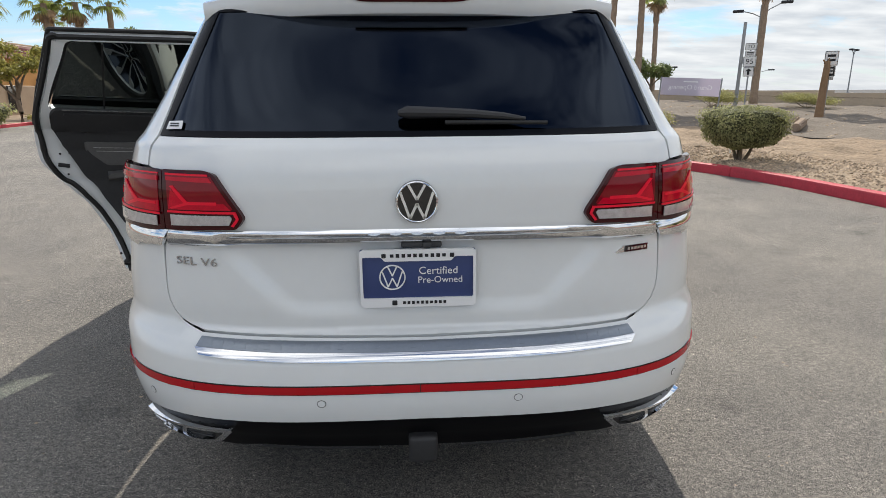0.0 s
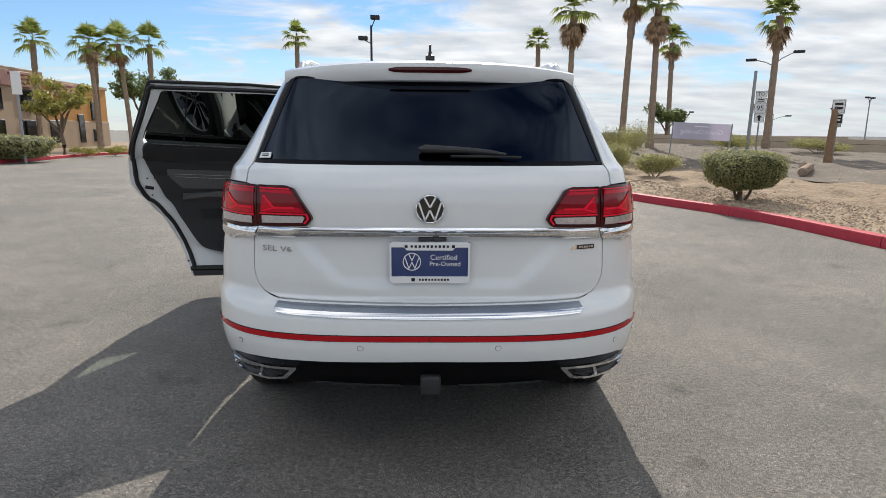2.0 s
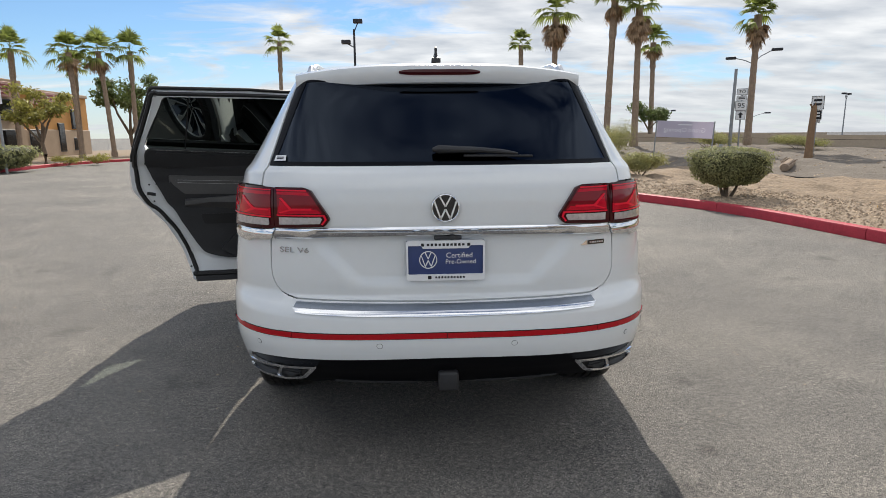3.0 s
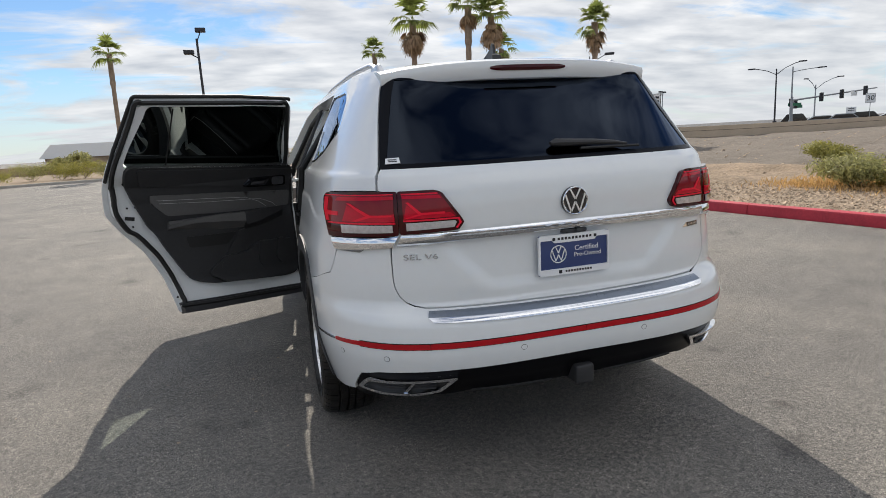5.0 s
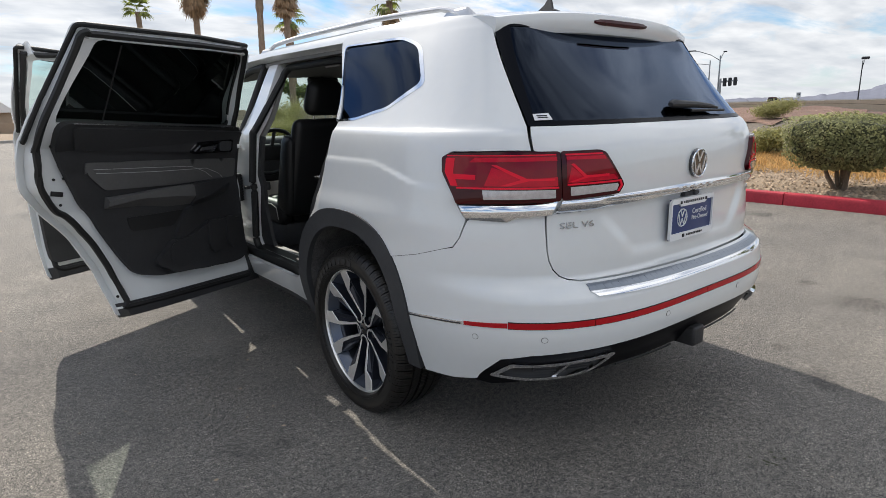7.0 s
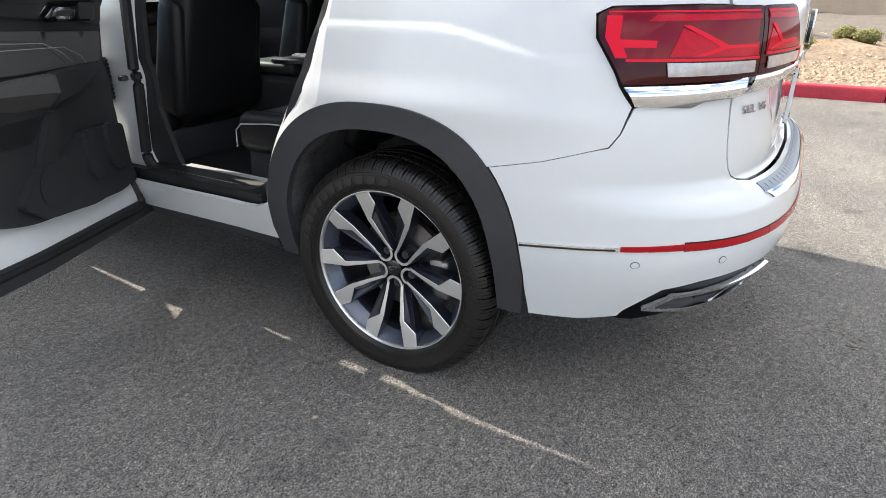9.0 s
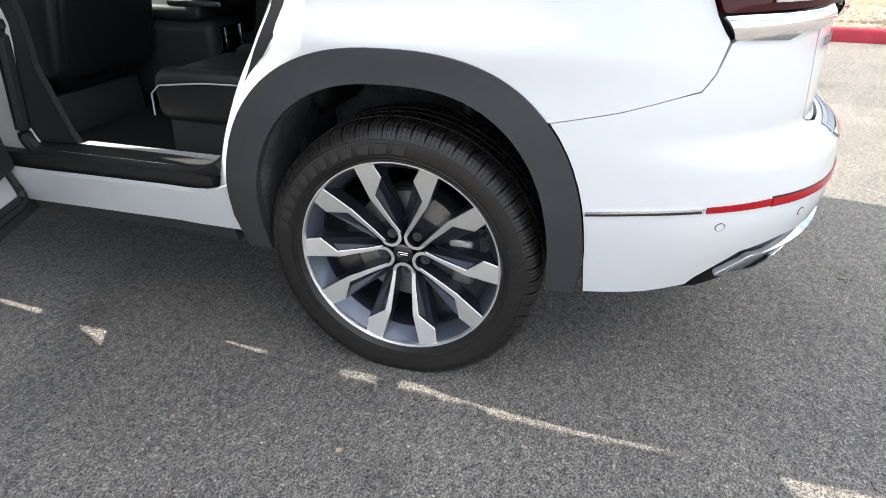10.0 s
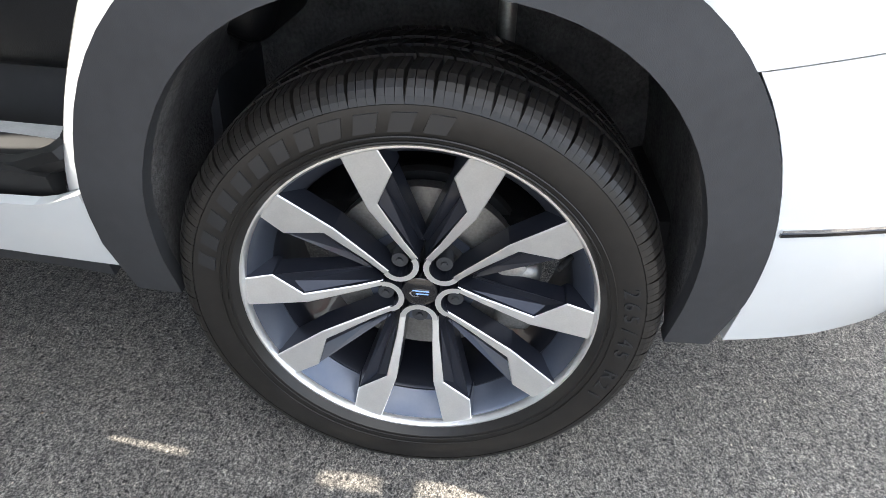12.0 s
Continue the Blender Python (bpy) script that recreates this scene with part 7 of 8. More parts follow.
def shrub(name, label, at, radii, count, seed, material=SHRUB, size=.05):
    t = thing(name, label, "shrub", at=at)
    r = random.Random(seed)
    bm = bmesh.new()
    for k in range(9):
        a, h = r.uniform(0, 6.28), radii[2] * r.uniform(.6, 1.3)
        tube(bm, [(0, 0, -.02), (radii[0] * .35 * math.cos(a), radii[1] * .35 * math.sin(a), h * .5), (radii[0] * .8 * math.cos(a), radii[1] * .8 * math.sin(a), h)], [.010, .006, .002], 5)
    part("twigs", bm, BARK, t, "thin grey twigs")
    bm = bmesh.new()
    for k in range(7):
        a, q = r.uniform(0, 6.28), r.random() ** .5 * .6
        leaf_cloud(bm, (radii[0] * q * math.cos(a), radii[1] * q * math.sin(a), radii[2] * r.uniform(.45, .95)), (radii[0] * .5, radii[1] * .5, radii[2] * .42), count // 7, size, seed * 10 + k, 1.0, .2, .22)
    part("leaves", bm, material, t, "fine sparse leaves", smooth=False)["kind"] = "stuff"
    return t


for k, (x, y, rr, hh) in enumerate(((5.9, 17.2, 1.0, .85), (6.4, 14.6, .85, .55), (7.4, 21.0, 1.3, 1.25), (8.2, 5.4, .75, .50), (8.4, 4.6, .60, .36), (10.2, 5.1, .62, .42), (11.0, 4.6, .8, .5), (11.5, 2.6, .7, .5), (14.5, 1.2, 1.2, .8), (12.5, 9.5, .8, .45), (13.0, 24.0, 1.5, .6), (16.5, 23.0, 1.4, .5), (20.0, 8.4, 1.0, .6), (9.8, .2, .35, .25), (12.0, -.8, .4, .3))):
    z, d = bank_at(x, y)
    shrub("desert_shrub", "green and yellow desert shrub on the bank" if k != 4 else "straw-coloured desert shrub on the bank", (x, y, z - .03), (rr, rr, hh), 3200 + int(2600 * rr), 20 + k, SHRUB if k not in (4, 9) else YELLEAF, .045)


def palm(name, label, at, height, lean, seed, skirt=0.0, crown=1.5):
    """A fan palm: ringed trunk, living fan fronds and, below them, a skirt of dead ones."""
    t = thing(name, label, "palm tree", "palm trees", at=at)
    r = random.Random(seed)
    top = Vector((lean[0], lean[1], height))
    bm = bmesh.new()
    pts, rad = [], []
    for i in range(26):
        k = i / 25
        pts.append((lean[0] * k ** 1.5, lean[1] * k ** 1.5, height * k))
        rad.append((.150 - .03 * k) * (1 + .10 * (i % 2)) * (1.25 if i < 2 else 1) * (1.3 if k > .72 else 1))
    tube(bm, pts, rad, 10)
    part("trunk", bm, PALMBARK, t, "ringed grey-brown trunk")

    def fan(bm, base, d, length, spread, droop, n):
        up = Vector((0, 0, 1))
        side = d.cross(up).normalized() if abs(d.z) < .98 else Vector((1, 0, 0))
        tip = base + d * length * .5 + Vector((0, 0, -droop * length * .12))
        w = .018
        a, b, c = bm.verts.new(base - side * w), bm.verts.new(base + side * w), bm.verts.new(tip)
        bm.faces.new((a, b, c))
        nrm = side.cross(d).normalized()
        for j in range(n):
            ang = (j / (n - 1) - .5) * spread
            dd = (d * math.cos(ang) + side * math.sin(ang)).normalized()
            L = length * .62 * (1 - .25 * abs(ang) / spread) * r.uniform(.85, 1.1)
            mid = tip + dd * L * .55 + nrm * .03 - Vector((0, 0, droop * L * .10))
            end = tip + dd * L - Vector((0, 0, droop * L * (.42 + .25 * r.random())))
            sw = dd.cross(nrm).normalized() * .047
            q = [bm.verts.new(tip), bm.verts.new(mid - sw), bm.verts.new(end), bm.verts.new(mid + sw)]
            bm.faces.new(q)
    bm = bmesh.new()
    for i in range(26):
        a = i * 2.39996 + r.uniform(-.3, .3)
        el = math.radians(82 - 108 * (i / 26) + r.uniform(-16, 16))
        d = Vector((math.cos(a) * math.cos(el), math.sin(a) * math.cos(el), math.sin(el)))
        fan(bm, top + Vector((0, 0, r.uniform(.0, .30))), d, crown * r.uniform(.50, .80), 2.4, .30 + .75 * (i / 26), 13)
    part("fronds", bm, FROND, t, "green fan fronds", smooth=False)["kind"] = "stuff"
    if skirt:
        bm = bmesh.new()
        for i in range(int(60 * skirt)):
            a = r.uniform(0, 6.28)
            el = math.radians(r.uniform(-88, -35))
            d = Vector((math.cos(a) * math.cos(el), math.sin(a) * math.cos(el), math.sin(el)))
            fan(bm, top - Vector((0, 0, r.uniform(.05, .75) * skirt)), d, crown * r.uniform(.45, .62), 1.5, .5, 9)
        part("dead_fronds", bm, DEADFROND, t, "hanging brown dead fronds", smooth=False)["kind"] = "stuff"
    return t


PALMS = [((-9.85, 44.4, .1), 8.1, (.10, 0), 0, 1.7), ((7.1, 28.6, .7), 6.6, (.05, 0), 1.0, 1.7), ((8.0, 42.5, .9), 6.8, (-.1, 0), 0, 1.5), ((9.27, 26.6, .7), 6.9, (.16, 0), .3, 1.5), ((10.50, 26.2, .7), 6.4, (-.06, 0), 1.0, 1.5),
         ((14.8, 35.0, .9), 5.9, (-.12, 0), .2, 1.5), ((15.45, 25.1, .8), 5.75, (.02, 0), .8, 1.35), ((-23.9, 35.8, .1), 6.5, (.2, 0), 0, 1.8), ((-21.15, 37.4, .1), 6.5, (-.1, 0), .2, 1.9), ((-23.0, 41.0, .1), 6.0, (.1, 0), 0, 1.6),
         ((-19.7, 38.6, .1), 6.7, (-.35, 0), .35, 2.0), ((-18.6, 39.6, .1), 6.8, (.1, 0), 0, 2.0)]
for k, (at, hgt, ln, sk, cw) in enumerate(PALMS):
    palm("palm_tree", "tall fan palm with a skirt of dead fronds" if sk > .5 else "tall slender fan palm with a green crown", at, hgt, ln, 40 + k, sk, cw)


def tree(name, label, at, height, spread, seed, material=TREELEAF, density=1.0, leaf=.10):
    """A tree with forked limbs and a crown of small leaf clumps with gaps."""
    t = thing(name, label, "tree", at=at)
    r = random.Random(seed)
    bm = bmesh.new()
    ends = []
    fork = Vector((r.uniform(-.1, .1), 0, height * .28))
    tube(bm, [(0, 0, -.1), fork * .5 + Vector((.05, 0, 0)), fork], [height * .035, height * .028, height * .024], 8)
    for k in range(6):
        a = k * 1.05 + r.uniform(-.3, .3)
        e = fork + Vector((math.cos(a) * spread * r.uniform(.4, .7), math.sin(a) * spread * r.uniform(.4, .7), height * r.uniform(.25, .55)))
        m = (fork + e) / 2 + Vector((r.uniform(-.2, .2), r.uniform(-.2, .2), .1))
        tube(bm, [fork, m, e], [height * .02, height * .013, height * .006], 6)
        for q in range(3):
            e2 = e + Vector((r.uniform(-.4, .4) * spread, r.uniform(-.4, .4) * spread, height * r.uniform(-.05, .22)))
            tube(bm, [m * .3 + e * .7, e2], [height * .008, height * .003], 5)
            ends.append(e2)
        ends.append(e)
    part("trunk", bm, BARK, t, "forked trunk and limbs")
    bm = bmesh.new()
    for k, e in enumerate(ends):
        s = spread * r.uniform(.22, .40)
        leaf_cloud(bm, e, (s, s, s * .7), int(130 * density), leaf, seed * 50 + k, 1.0, .25, .4)
    part("crown", bm, material, t, "small leaves in loose clumps", smooth=False)["kind"] = "stuff"
    return t


tree("small_tree", "yellow-green small tree by the kerb", (-18.4, 28.8, .1), 3.7, 1.5, 3, YELLEAF, 1.0)
tree("tree", "dark green tree behind the palms", (-19.8, 41.5, .1), 5.2, 2.4, 4, TREELEAF, 1.4, .14)
tree("tree", "airy green mesquite tree across the lot", (-3.9, 43.0, .1), 4.4, 2.7, 6, SHRUB, 1.2, .12)
tree("tree", "airy green mesquite tree across the lot", (-14.2, 51.0, .1), 1.7, 1.5, 9, SHRUB, 1.2, .10)
tree("tree", "dark green tree behind the wall", (13.9, 33.0, .9), 2.4, 1.2, 12, TREELEAF, .8, .10)
tree("young_tree", "young tree with a thin leaning trunk behind the kerb", (6.75, -1.15, .15), 2.9, .9, 15, TREELEAF, .7, .06)
for k, (x, y, rr, h) in enumerate(((-17.3, 23.6, 1.3, 1.0), (-19.5, 24.8, 1.2, 1.05))):
    bush("hedge_bush", "clipped dark green hedge by the far kerb", (x, y, .1), (rr, rr, h * .5), h * .55, 3000, 30 + k, .06)
for k, (x, y) in enumerate(((-17.6, 29.3), (-16.6, 30.2), (-9.5, 41.0), (-11.8, 41.5), (-6.5, 41.5), (-15.5, 37.5), (-14.9, 42.5), (-13.4, 43.0))):
    shrub("low_shrub", "low yellow-green shrub by the far kerb", (x, y, .05), (.9, .9, .45) if k < 2 else (1.6, 1.4, 1.0), 900 if k < 2 else 2600, 60 + k, YELLEAF if k < 2 or k % 2 else SHRUB, .07)

# far kerb of the lot and the strip behind it
FAR = [(-17.0, -40), (-17.0, 0), (-17.2, 18), (-17.4, 24), (-18.0, 30.5), (-16.9, 35.0), (-14.0, 37.4), (-11, 38.0), (-7, 38.2), (-3, 39.5), (2, 38.0)]
fk = dense(FAR, 6)
along("kerb_far", fk[:34], [(0, -.05), (0, .13), (.02, .15), (.18, .15), (.18, -.05)], KERBRED, "red painted kerb along the far side of the lot", "kerb")
along("kerb_grey", fk[33:], [(0, -.05), (0, .13), (.02, .15), (.18, .15), (.18, -.05)], KERBCON, "plain concrete kerb at the end of the lot", "kerb")
along("ground_far", fk, [(.15, .0), (.15, .12), (30, .12), (30, 0)], DIRT, "planted dirt strip beyond the lot", "ground")

# ---- buildings ----
def building(name, label, at, turn, w, d, h, material, windows, parapet=True):
    t = thing(name, label, "building", at=at)
    t.rotation_euler = (0, 0, radians(turn))
    bm = bmesh.new()
    rbox(bm, (w, d, h), (0, 0, h / 2), .05, 1)
    part("wall", bm, material, t, "plain stucco wall")
    bm = bmesh.new()
    rbox(bm, (w + .2, d + .2, .25), (0, 0, h - .05), .04, 1)
    part("parapet", bm, STUCCOTAN, t, "projecting parapet")
    for x, z, ww, hh in windows:
        bm = bmesh.new()
        rbox(bm, (ww + .16, .12, hh + .16), (x, -d / 2 - .02, z), .02, 1)
        f = part("window", bm, DARKPOLE, t, "dark framed window")
        bm = bmesh.new()
        rbox(bm, (ww, .06, hh), (x, -d / 2 - .07, z), 0)
        part("pane", bm, GLOSSBLK, f, "dark glass pane")
    return t


b = building("office_building", "ochre stucco office building with a grey lower storey across the lot", (-30.15, 42.4, .1), 93, 10.4, 9, 4.5, STUCCO, [(3.1, 2.7, 1.0, 1.3), (3.1, .85, 1.0, .8), (.9, 1.35, .7, 1.9), (-2.6, 1.1, 1.2, 1.4)])
bm = bmesh.new()
rbox(bm, (10.5, 9.1, 1.9), (0, 0, .95), .05, 1)
part("lower_wall", bm, STUCCOTAN, b, "grey-tan lower storey")
def wall_sign(b, x, z, w, h):
    bm = bmesh.new()
    rbox(bm, (w, .12, h), (x, -4.60, z), .03, 1)
    sg = part("wall_sign", bm, SIGNPINK, b, "faded pink wall sign")
    for k in range(3):
        bm = bmesh.new()
        rbox(bm, (w * (.7 - .12 * k), .02, h * .13), (x + .05 * w, -4.67, z + h * (.26 - .26 * k)), .004, 1)
        part("print", bm, MAROONINK, sg, "bar of print")


wall_sign(b, -1.3, 4.0, 3.3, .9)
b = building("office_building", "tan stucco office building with a flat roof", (-28.75, 32.4, .1), 93, 9.6, 9, 4.75, STUCCOTAN, [(3.0, 3.0, 1.2, 1.1), (3.0, 1.1, 1.2, 1.3), (0, 3.0, 1.2, 1.1), (0, 1.1, 1.2, 1.3), (-3.0, 3.0, 1.2, 1.1), (-3.0, 1.1, 1.2, 1.3)])
wall_sign(b, 2.2, 4.2, 3.2, .9)
t = thing("house", "low house with a pale sloping roof far across the lot", "house", at=(-17.5, 84, 0))
bm = bmesh.new()
rbox(bm, (15, 7, 1.6), (0, 0, .8), .05, 1)
part("wall", bm, STUCCOTAN, t, "tan wall")
bm = bmesh.new()
prism(bm, [(-8, 1.6), (8, 1.6), (6.6, 3.2), (-6.6, 3.2)], -3.9, 3.9)
part("roof", bm, SIGNWHITE, t, "pale roof", smooth=False)
t = thing("house", "low tan house behind the mesquite tree", "house", at=(-4, 74, 0))
bm = bmesh.new()
rbox(bm, (12, 7, 1.8), (0, 0, .9), .05, 1)
part("wall", bm, STUCCOTAN, t, "tan wall")
bm = bmesh.new()
prism(bm, [(-6.5, 1.8), (6.5, 1.8), (5, 3.0), (-5, 3.0)], -3.9, 3.9)
part("roof", bm, SIGNWHITE, t, "pale roof", smooth=False)
along("wall_far", [np.array(p) for p in ((-26.0, 62.0), (-14.0, 60.0), (0.0, 58.0), (9.5, 50.0))], [(0, 0), (0, .9), (.2, .9), (.2, 0)], STUCCOTAN, "low grey block wall beyond the lot", "wall")


# ---- posts, signs and street lamps ----
def post_lamp(name, label, at, h, arms, r=.09, material=DARKPOLE, turn=0.0, heads=True):
    """A street lamp: pole and curved arms (reach, rise) with a flat head at each end."""
    t = thing(name, label, "street lamp", "street lamps", at=at)
    t.rotation_euler = (0, 0, radians(turn))
    bm = bmesh.new()
    rod(bm, (0, 0, -.9), (0, 0, h), r, r * .6, 10)
    rbox(bm, (r * 4, r * 4, .3), (0, 0, .0), .02, 1)
    part("pole", bm, material, t, "tapered pole")
    for dx, dz in arms:
        bm = bmesh.new()
        tube(bm, [(0, 0, h - .6), (dx * .35, 0, h - .6 + dz * .55), (dx * .75, 0, h - .6 + dz * .9), (dx, 0, h - .6 + dz)], r * .4, 6)
        a = part("arm", bm, material, t, "lamp arm")
        if heads:
            bm = bmesh.new()
            rbox(bm, (abs(dx) * .18 + .35, .3, .13), (dx * 1.03, 0, h - .6 + dz), .03, 1)
            part("lamp_head", bm, DARKPOLE, a, "dark lamp head")
    return t


t = thing("lot_light", "dark parking lot light with two box heads", "street lamp", at=(-3.9, 40.6, 0))
bm = bmesh.new()
rod(bm, (0, 0, 0), (0, 0, 8.5), .10, .07, 10)
rbox(bm, (.6, .6, .7), (0, 0, .35), .05, 1)
part("pole", bm, DARKPOLE, t, "dark square pole")
for dx, dz in ((.28, 8.95), (-.55, 7.6)):
    bm = bmesh.new()
    rod(bm, (0, 0, 7.3 if dx < 0 else 8.3), (dx, 0, dz), .035)
    a = part("arm", bm, DARKPOLE, t, "thin arm")
    bm = bmesh.new()
    rbox(bm, (.62, .45, .25), (dx, -.1, dz + .05), .03, 1)
    part("lamp_head", bm, DARKPOLE, a, "box lamp head")

post_lamp("street_lamp", "grey street lamp with two dark heads by the road", (18.66, 30.9, .9), 4.8, [(-1.05, .34), (1.12, .67)], .07, GALV, -29.5)
post_lamp("street_lamp", "dark street lamp with two arms by the road", (52.7, 50.0, 1.0), 5.6, [(-2.3, .78), (2.3, 1.15)], .10, DARKPOLE, -46)
post_lamp("street_lamp", "grey street lamp with a long curved arm", (60.3, 55.0, 1.0), 6.3, [(2.85, .25)], .12, GALV, -48)
post_lamp("street_lamp", "grey street lamp with two curved arms", (70.2, 60.5, 1.0), 4.5, [(-1.1, 1.45), (2.6, 1.4)], .11, GALV, -50)
post_lamp("street_lamp", "thin grey street lamp", (72.7, 52.5, 1.0), 3.4, [(1.3, .35)], .09, GALV, -54)
post_lamp("high_mast", "tall high mast light far behind the road", (106, 71, 1.0), 9.8, [(-1.3, .55), (1.3, .55)], .16, GALV, -50)
post_lamp("street_lamp", "galvanised street lamp with two curved arms", (73.4, 37.9, 1.0), 5.9, [(-3.2, 1.3), (.5, 1.05)], .13, GALV, -62)
post_lamp("street_lamp", "galvanised street lamp with a curved arm", (81.7, 43.6, 1.0), 5.95, [(-2.8, .27)], .12, GALV, -62)
post_lamp("street_lamp", "galvanised street lamp with a short arm", (85.4, 47.3, 1.0), 3.4, [(-1.6, .85)], .10, GALV, -60)
post_lamp("street_lamp", "thin grey street lamp with two arms", (101.6, 59.2, 1.0), 2.2, [(-1.6, .5), (1.6, .6)], .10, GALV, -58)
post_lamp("street_lamp", "dark street lamp with one arm beside the road", (35.9, 10.75, 1.0), 2.3, [(.10, .72)], .04, DARKPOLE, -70)
post_lamp("high_mast", "tall slender light pole far away", (35.5, 46.2, 1.0), 3.5, [(-.55, .52), (.55, .52)], .06, GALV, 37)
post_lamp("high_mast", "short light pole far behind the wall", (23.5, 53.0, 1.0), 2.5, [(-.5, .5), (.5, .5)], .05, GALV, -25)
post_lamp("street_lamp", "thin grey street lamp with a curved arm", (34.8, 58.5, 1.0), 2.5, [(1.3, .4)], .07, GALV, -32)


def road_sign(name, label, at, z, w, h, post=.03, material=SIGNWHITE, turn=40, lean=0.0, bars=3, boards=1):
    t = thing(name, label, "sign", at=at)
    t.rotation_euler = (0, radians(lean), radians(turn))
    bm = bmesh.new()
    rod(bm, (0, 0, -.9), (0, 0, z + h * .5), post, post, 8)
    part("post", bm, GALV, t, "metal post")
    for k in range(boards):
        zz = z - k * (h + .05)
        bm = bmesh.new()
        rbox(bm, (w, .02, h), (0, -.04, zz), .004, 1)
        p = part("board", bm, material, t, "flat sign board")
        for j in range(bars):
            bm = bmesh.new()
            rbox(bm, (w * .6, .006, h * .10), (0, -.053, zz + h * (.28 - .26 * j)), 0)
            part("print", bm, BLACKINK if material is SIGNWHITE else SIGNWHITE, p, "bar of print")
    return t


def small_sign(name, label, at, turn, post_top, boards):
    """A thin post with boards of (height, width, tall, material, ink, words); no words: two bars."""
    t = thing(name, label, "sign", at=at)
    t.rotation_euler = (0, 0, radians(turn))
    bm = bmesh.new()
    rod(bm, (0, 0, -.6), (0, 0, post_top), .03, .03, 8)
    part("post", bm, GALV, t, "metal post")
    for z, w, h, m, ink, words in boards:
        bm = bmesh.new()
        rbox(bm, (w, .02, h), (0, -.04, z), .008, 1)
        p = part("board", bm, m, t, "flat sign board")
        bm = bmesh.new()
        for dx, dz, ww, hh in ((0, h * .46, w * .92, .012), (0, -h * .46, w * .92, .012), (w * .46, 0, .012, h * .92), (-w * .46, 0, .012, h * .92)):
            rbox(bm, (ww, .005, hh), (dx, -.0525, dz + z), 0)
        part("border", bm, ink, p, "thin printed border")
        if words == "arrow":
            bm = bmesh.new()
            prism(bm, [(-.04, z - h * .32), (.04, z - h * .32), (.04, z + .02), (.11, z + .02), (0, z + h * .34), (-.11, z + .02), (-.04, z + .02)], -.058, -.051)
            part("arrow", bm, ink, p, "printed arrow", smooth=False)
        elif words:
            me = lettering(words, h * .72, .002)
            me.transform(Matrix.Translation((0, -.053, z)) @ Matrix.Rotation(radians(90), 4, "X"))
            part("lettering", me, ink, p, "printed characters")
        else:
            for dz in (.18, -.12):
                bm = bmesh.new()
                rbox(bm, (w * .6, .005, h * .16), (0, -.053, z + h * dz), 0)
                part("print", bm, ink, p, "bar of print")
    return t


small_sign("route_sign", "stack of white route signs with black characters", (13.5, 22.35, .85), -31, 2.3,
           [(2.18, .42, .26, SIGNWHITE, BLACKINK, "TO"), (1.93, .40, .20, SIGNWHITE, BLACKINK, ""), (1.62, .46, .40, SIGNWHITE, BLACKINK, "95"), (1.24, .38, .36, SIGNWHITE, BLACKINK, "arrow")])
bm = bmesh.new()
t = thing("post", "tall grey metal post by the road", "post", at=(13.45, 22.95, .8))
rod(bm, (0, 0, -.3), (.04, 0, 3.2), .075, .06, 10)
part("shaft", bm, GALV, t)
bm = bmesh.new()
rbox(bm, (.12, .2, .26), (.10, 0, 1.75), .02, 1)
part("control_box", bm, GALV, t, "small grey box on the post")
bm = bmesh.new()
t = thing("tree_stump", "broken brown trunk standing on the bank", "stump", at=(14.0, 18.5, .40))
tube(bm, [(-.04, 0, -.3), (-.03, 0, .5), (-.02, 0, 1.2), (.0, 0, 1.72), (.01, 0, 1.90)], [.16, .13, .11, .10, .07], 9)
rod(bm, (-.02, 0, 1.78), (-.16, 0, 1.95), .03, .02, 6)
rod(bm, (0, 0, 1.75), (.06, .02, 2.0), .04, .015, 6)
part("trunk", bm, WOODPOST, t, "weathered brown trunk")
small_sign("notice_sign", "white notice above a small black sign on a post", (14.22, 18.65, .40), -35, 2.2,
           [(2.0, .40, .48, SIGNWHITE, BLACKINK, ""), (1.58, .32, .34, BLACKINK, SIGNWHITE, ""), (1.35, .26, .10, SIGNWHITE, BLACKINK, "")])
bm = bmesh.new()
t = thing("marker_stake", "thin pale striped stake leaning at the bush", "stake", at=(6.34, 10.05, .17))
rod(bm, (0, 0, -.05), (-.03, 0, .90), .012, .012, 8)
part("stake", bm, SIGNWHITE, t)
bm = bmesh.new()
rbox(bm, (.07, .012, .22), (-.035, -.02, .88), .004, 1)
part("plate", bm, GALV, t, "small pale plate")
bm = bmesh.new()
t = thing("fallen_trunk", "short fallen palm trunk with bark scales", "log", at=(11.25, 15.4, bank_at(11.25, 15.4)[0]))
lift = [bank_at(11.25 + d * .55, 15.4 + d * .70)[0] - t.location.z + .11 for d in (-1, 1)]
run = [Vector((d * .55, d * .70, lift[0] + (lift[1] - lift[0]) * (d + 1) / 2)) for d in [-1 + i / 6 for i in range(13)]]
tube(bm, run, [.115 * (1 + .25 * (i % 2)) for i in range(13)], 9)
for i, p in enumerate(run[1:-1]):
    side = Vector((.6, -.5, .55)) if i % 2 else Vector((-.45, .3, .8))
    rod(bm, p, p + side.normalized() * .24, .035, .008, 6)
part("trunk", bm, PALMBARK, t)
road_sign("signpost", "white signpost behind the far kerb", (-16.5, 22.9, .1), 3.1, .34, .9, .05, turn=30, bars=0)
road_sign("one_way_sign", "black one-way arrow sign on a thin post", (-7.2, 39.6, .1), 2.0, .9, .30, .03, BLACKINK, turn=5, bars=1)
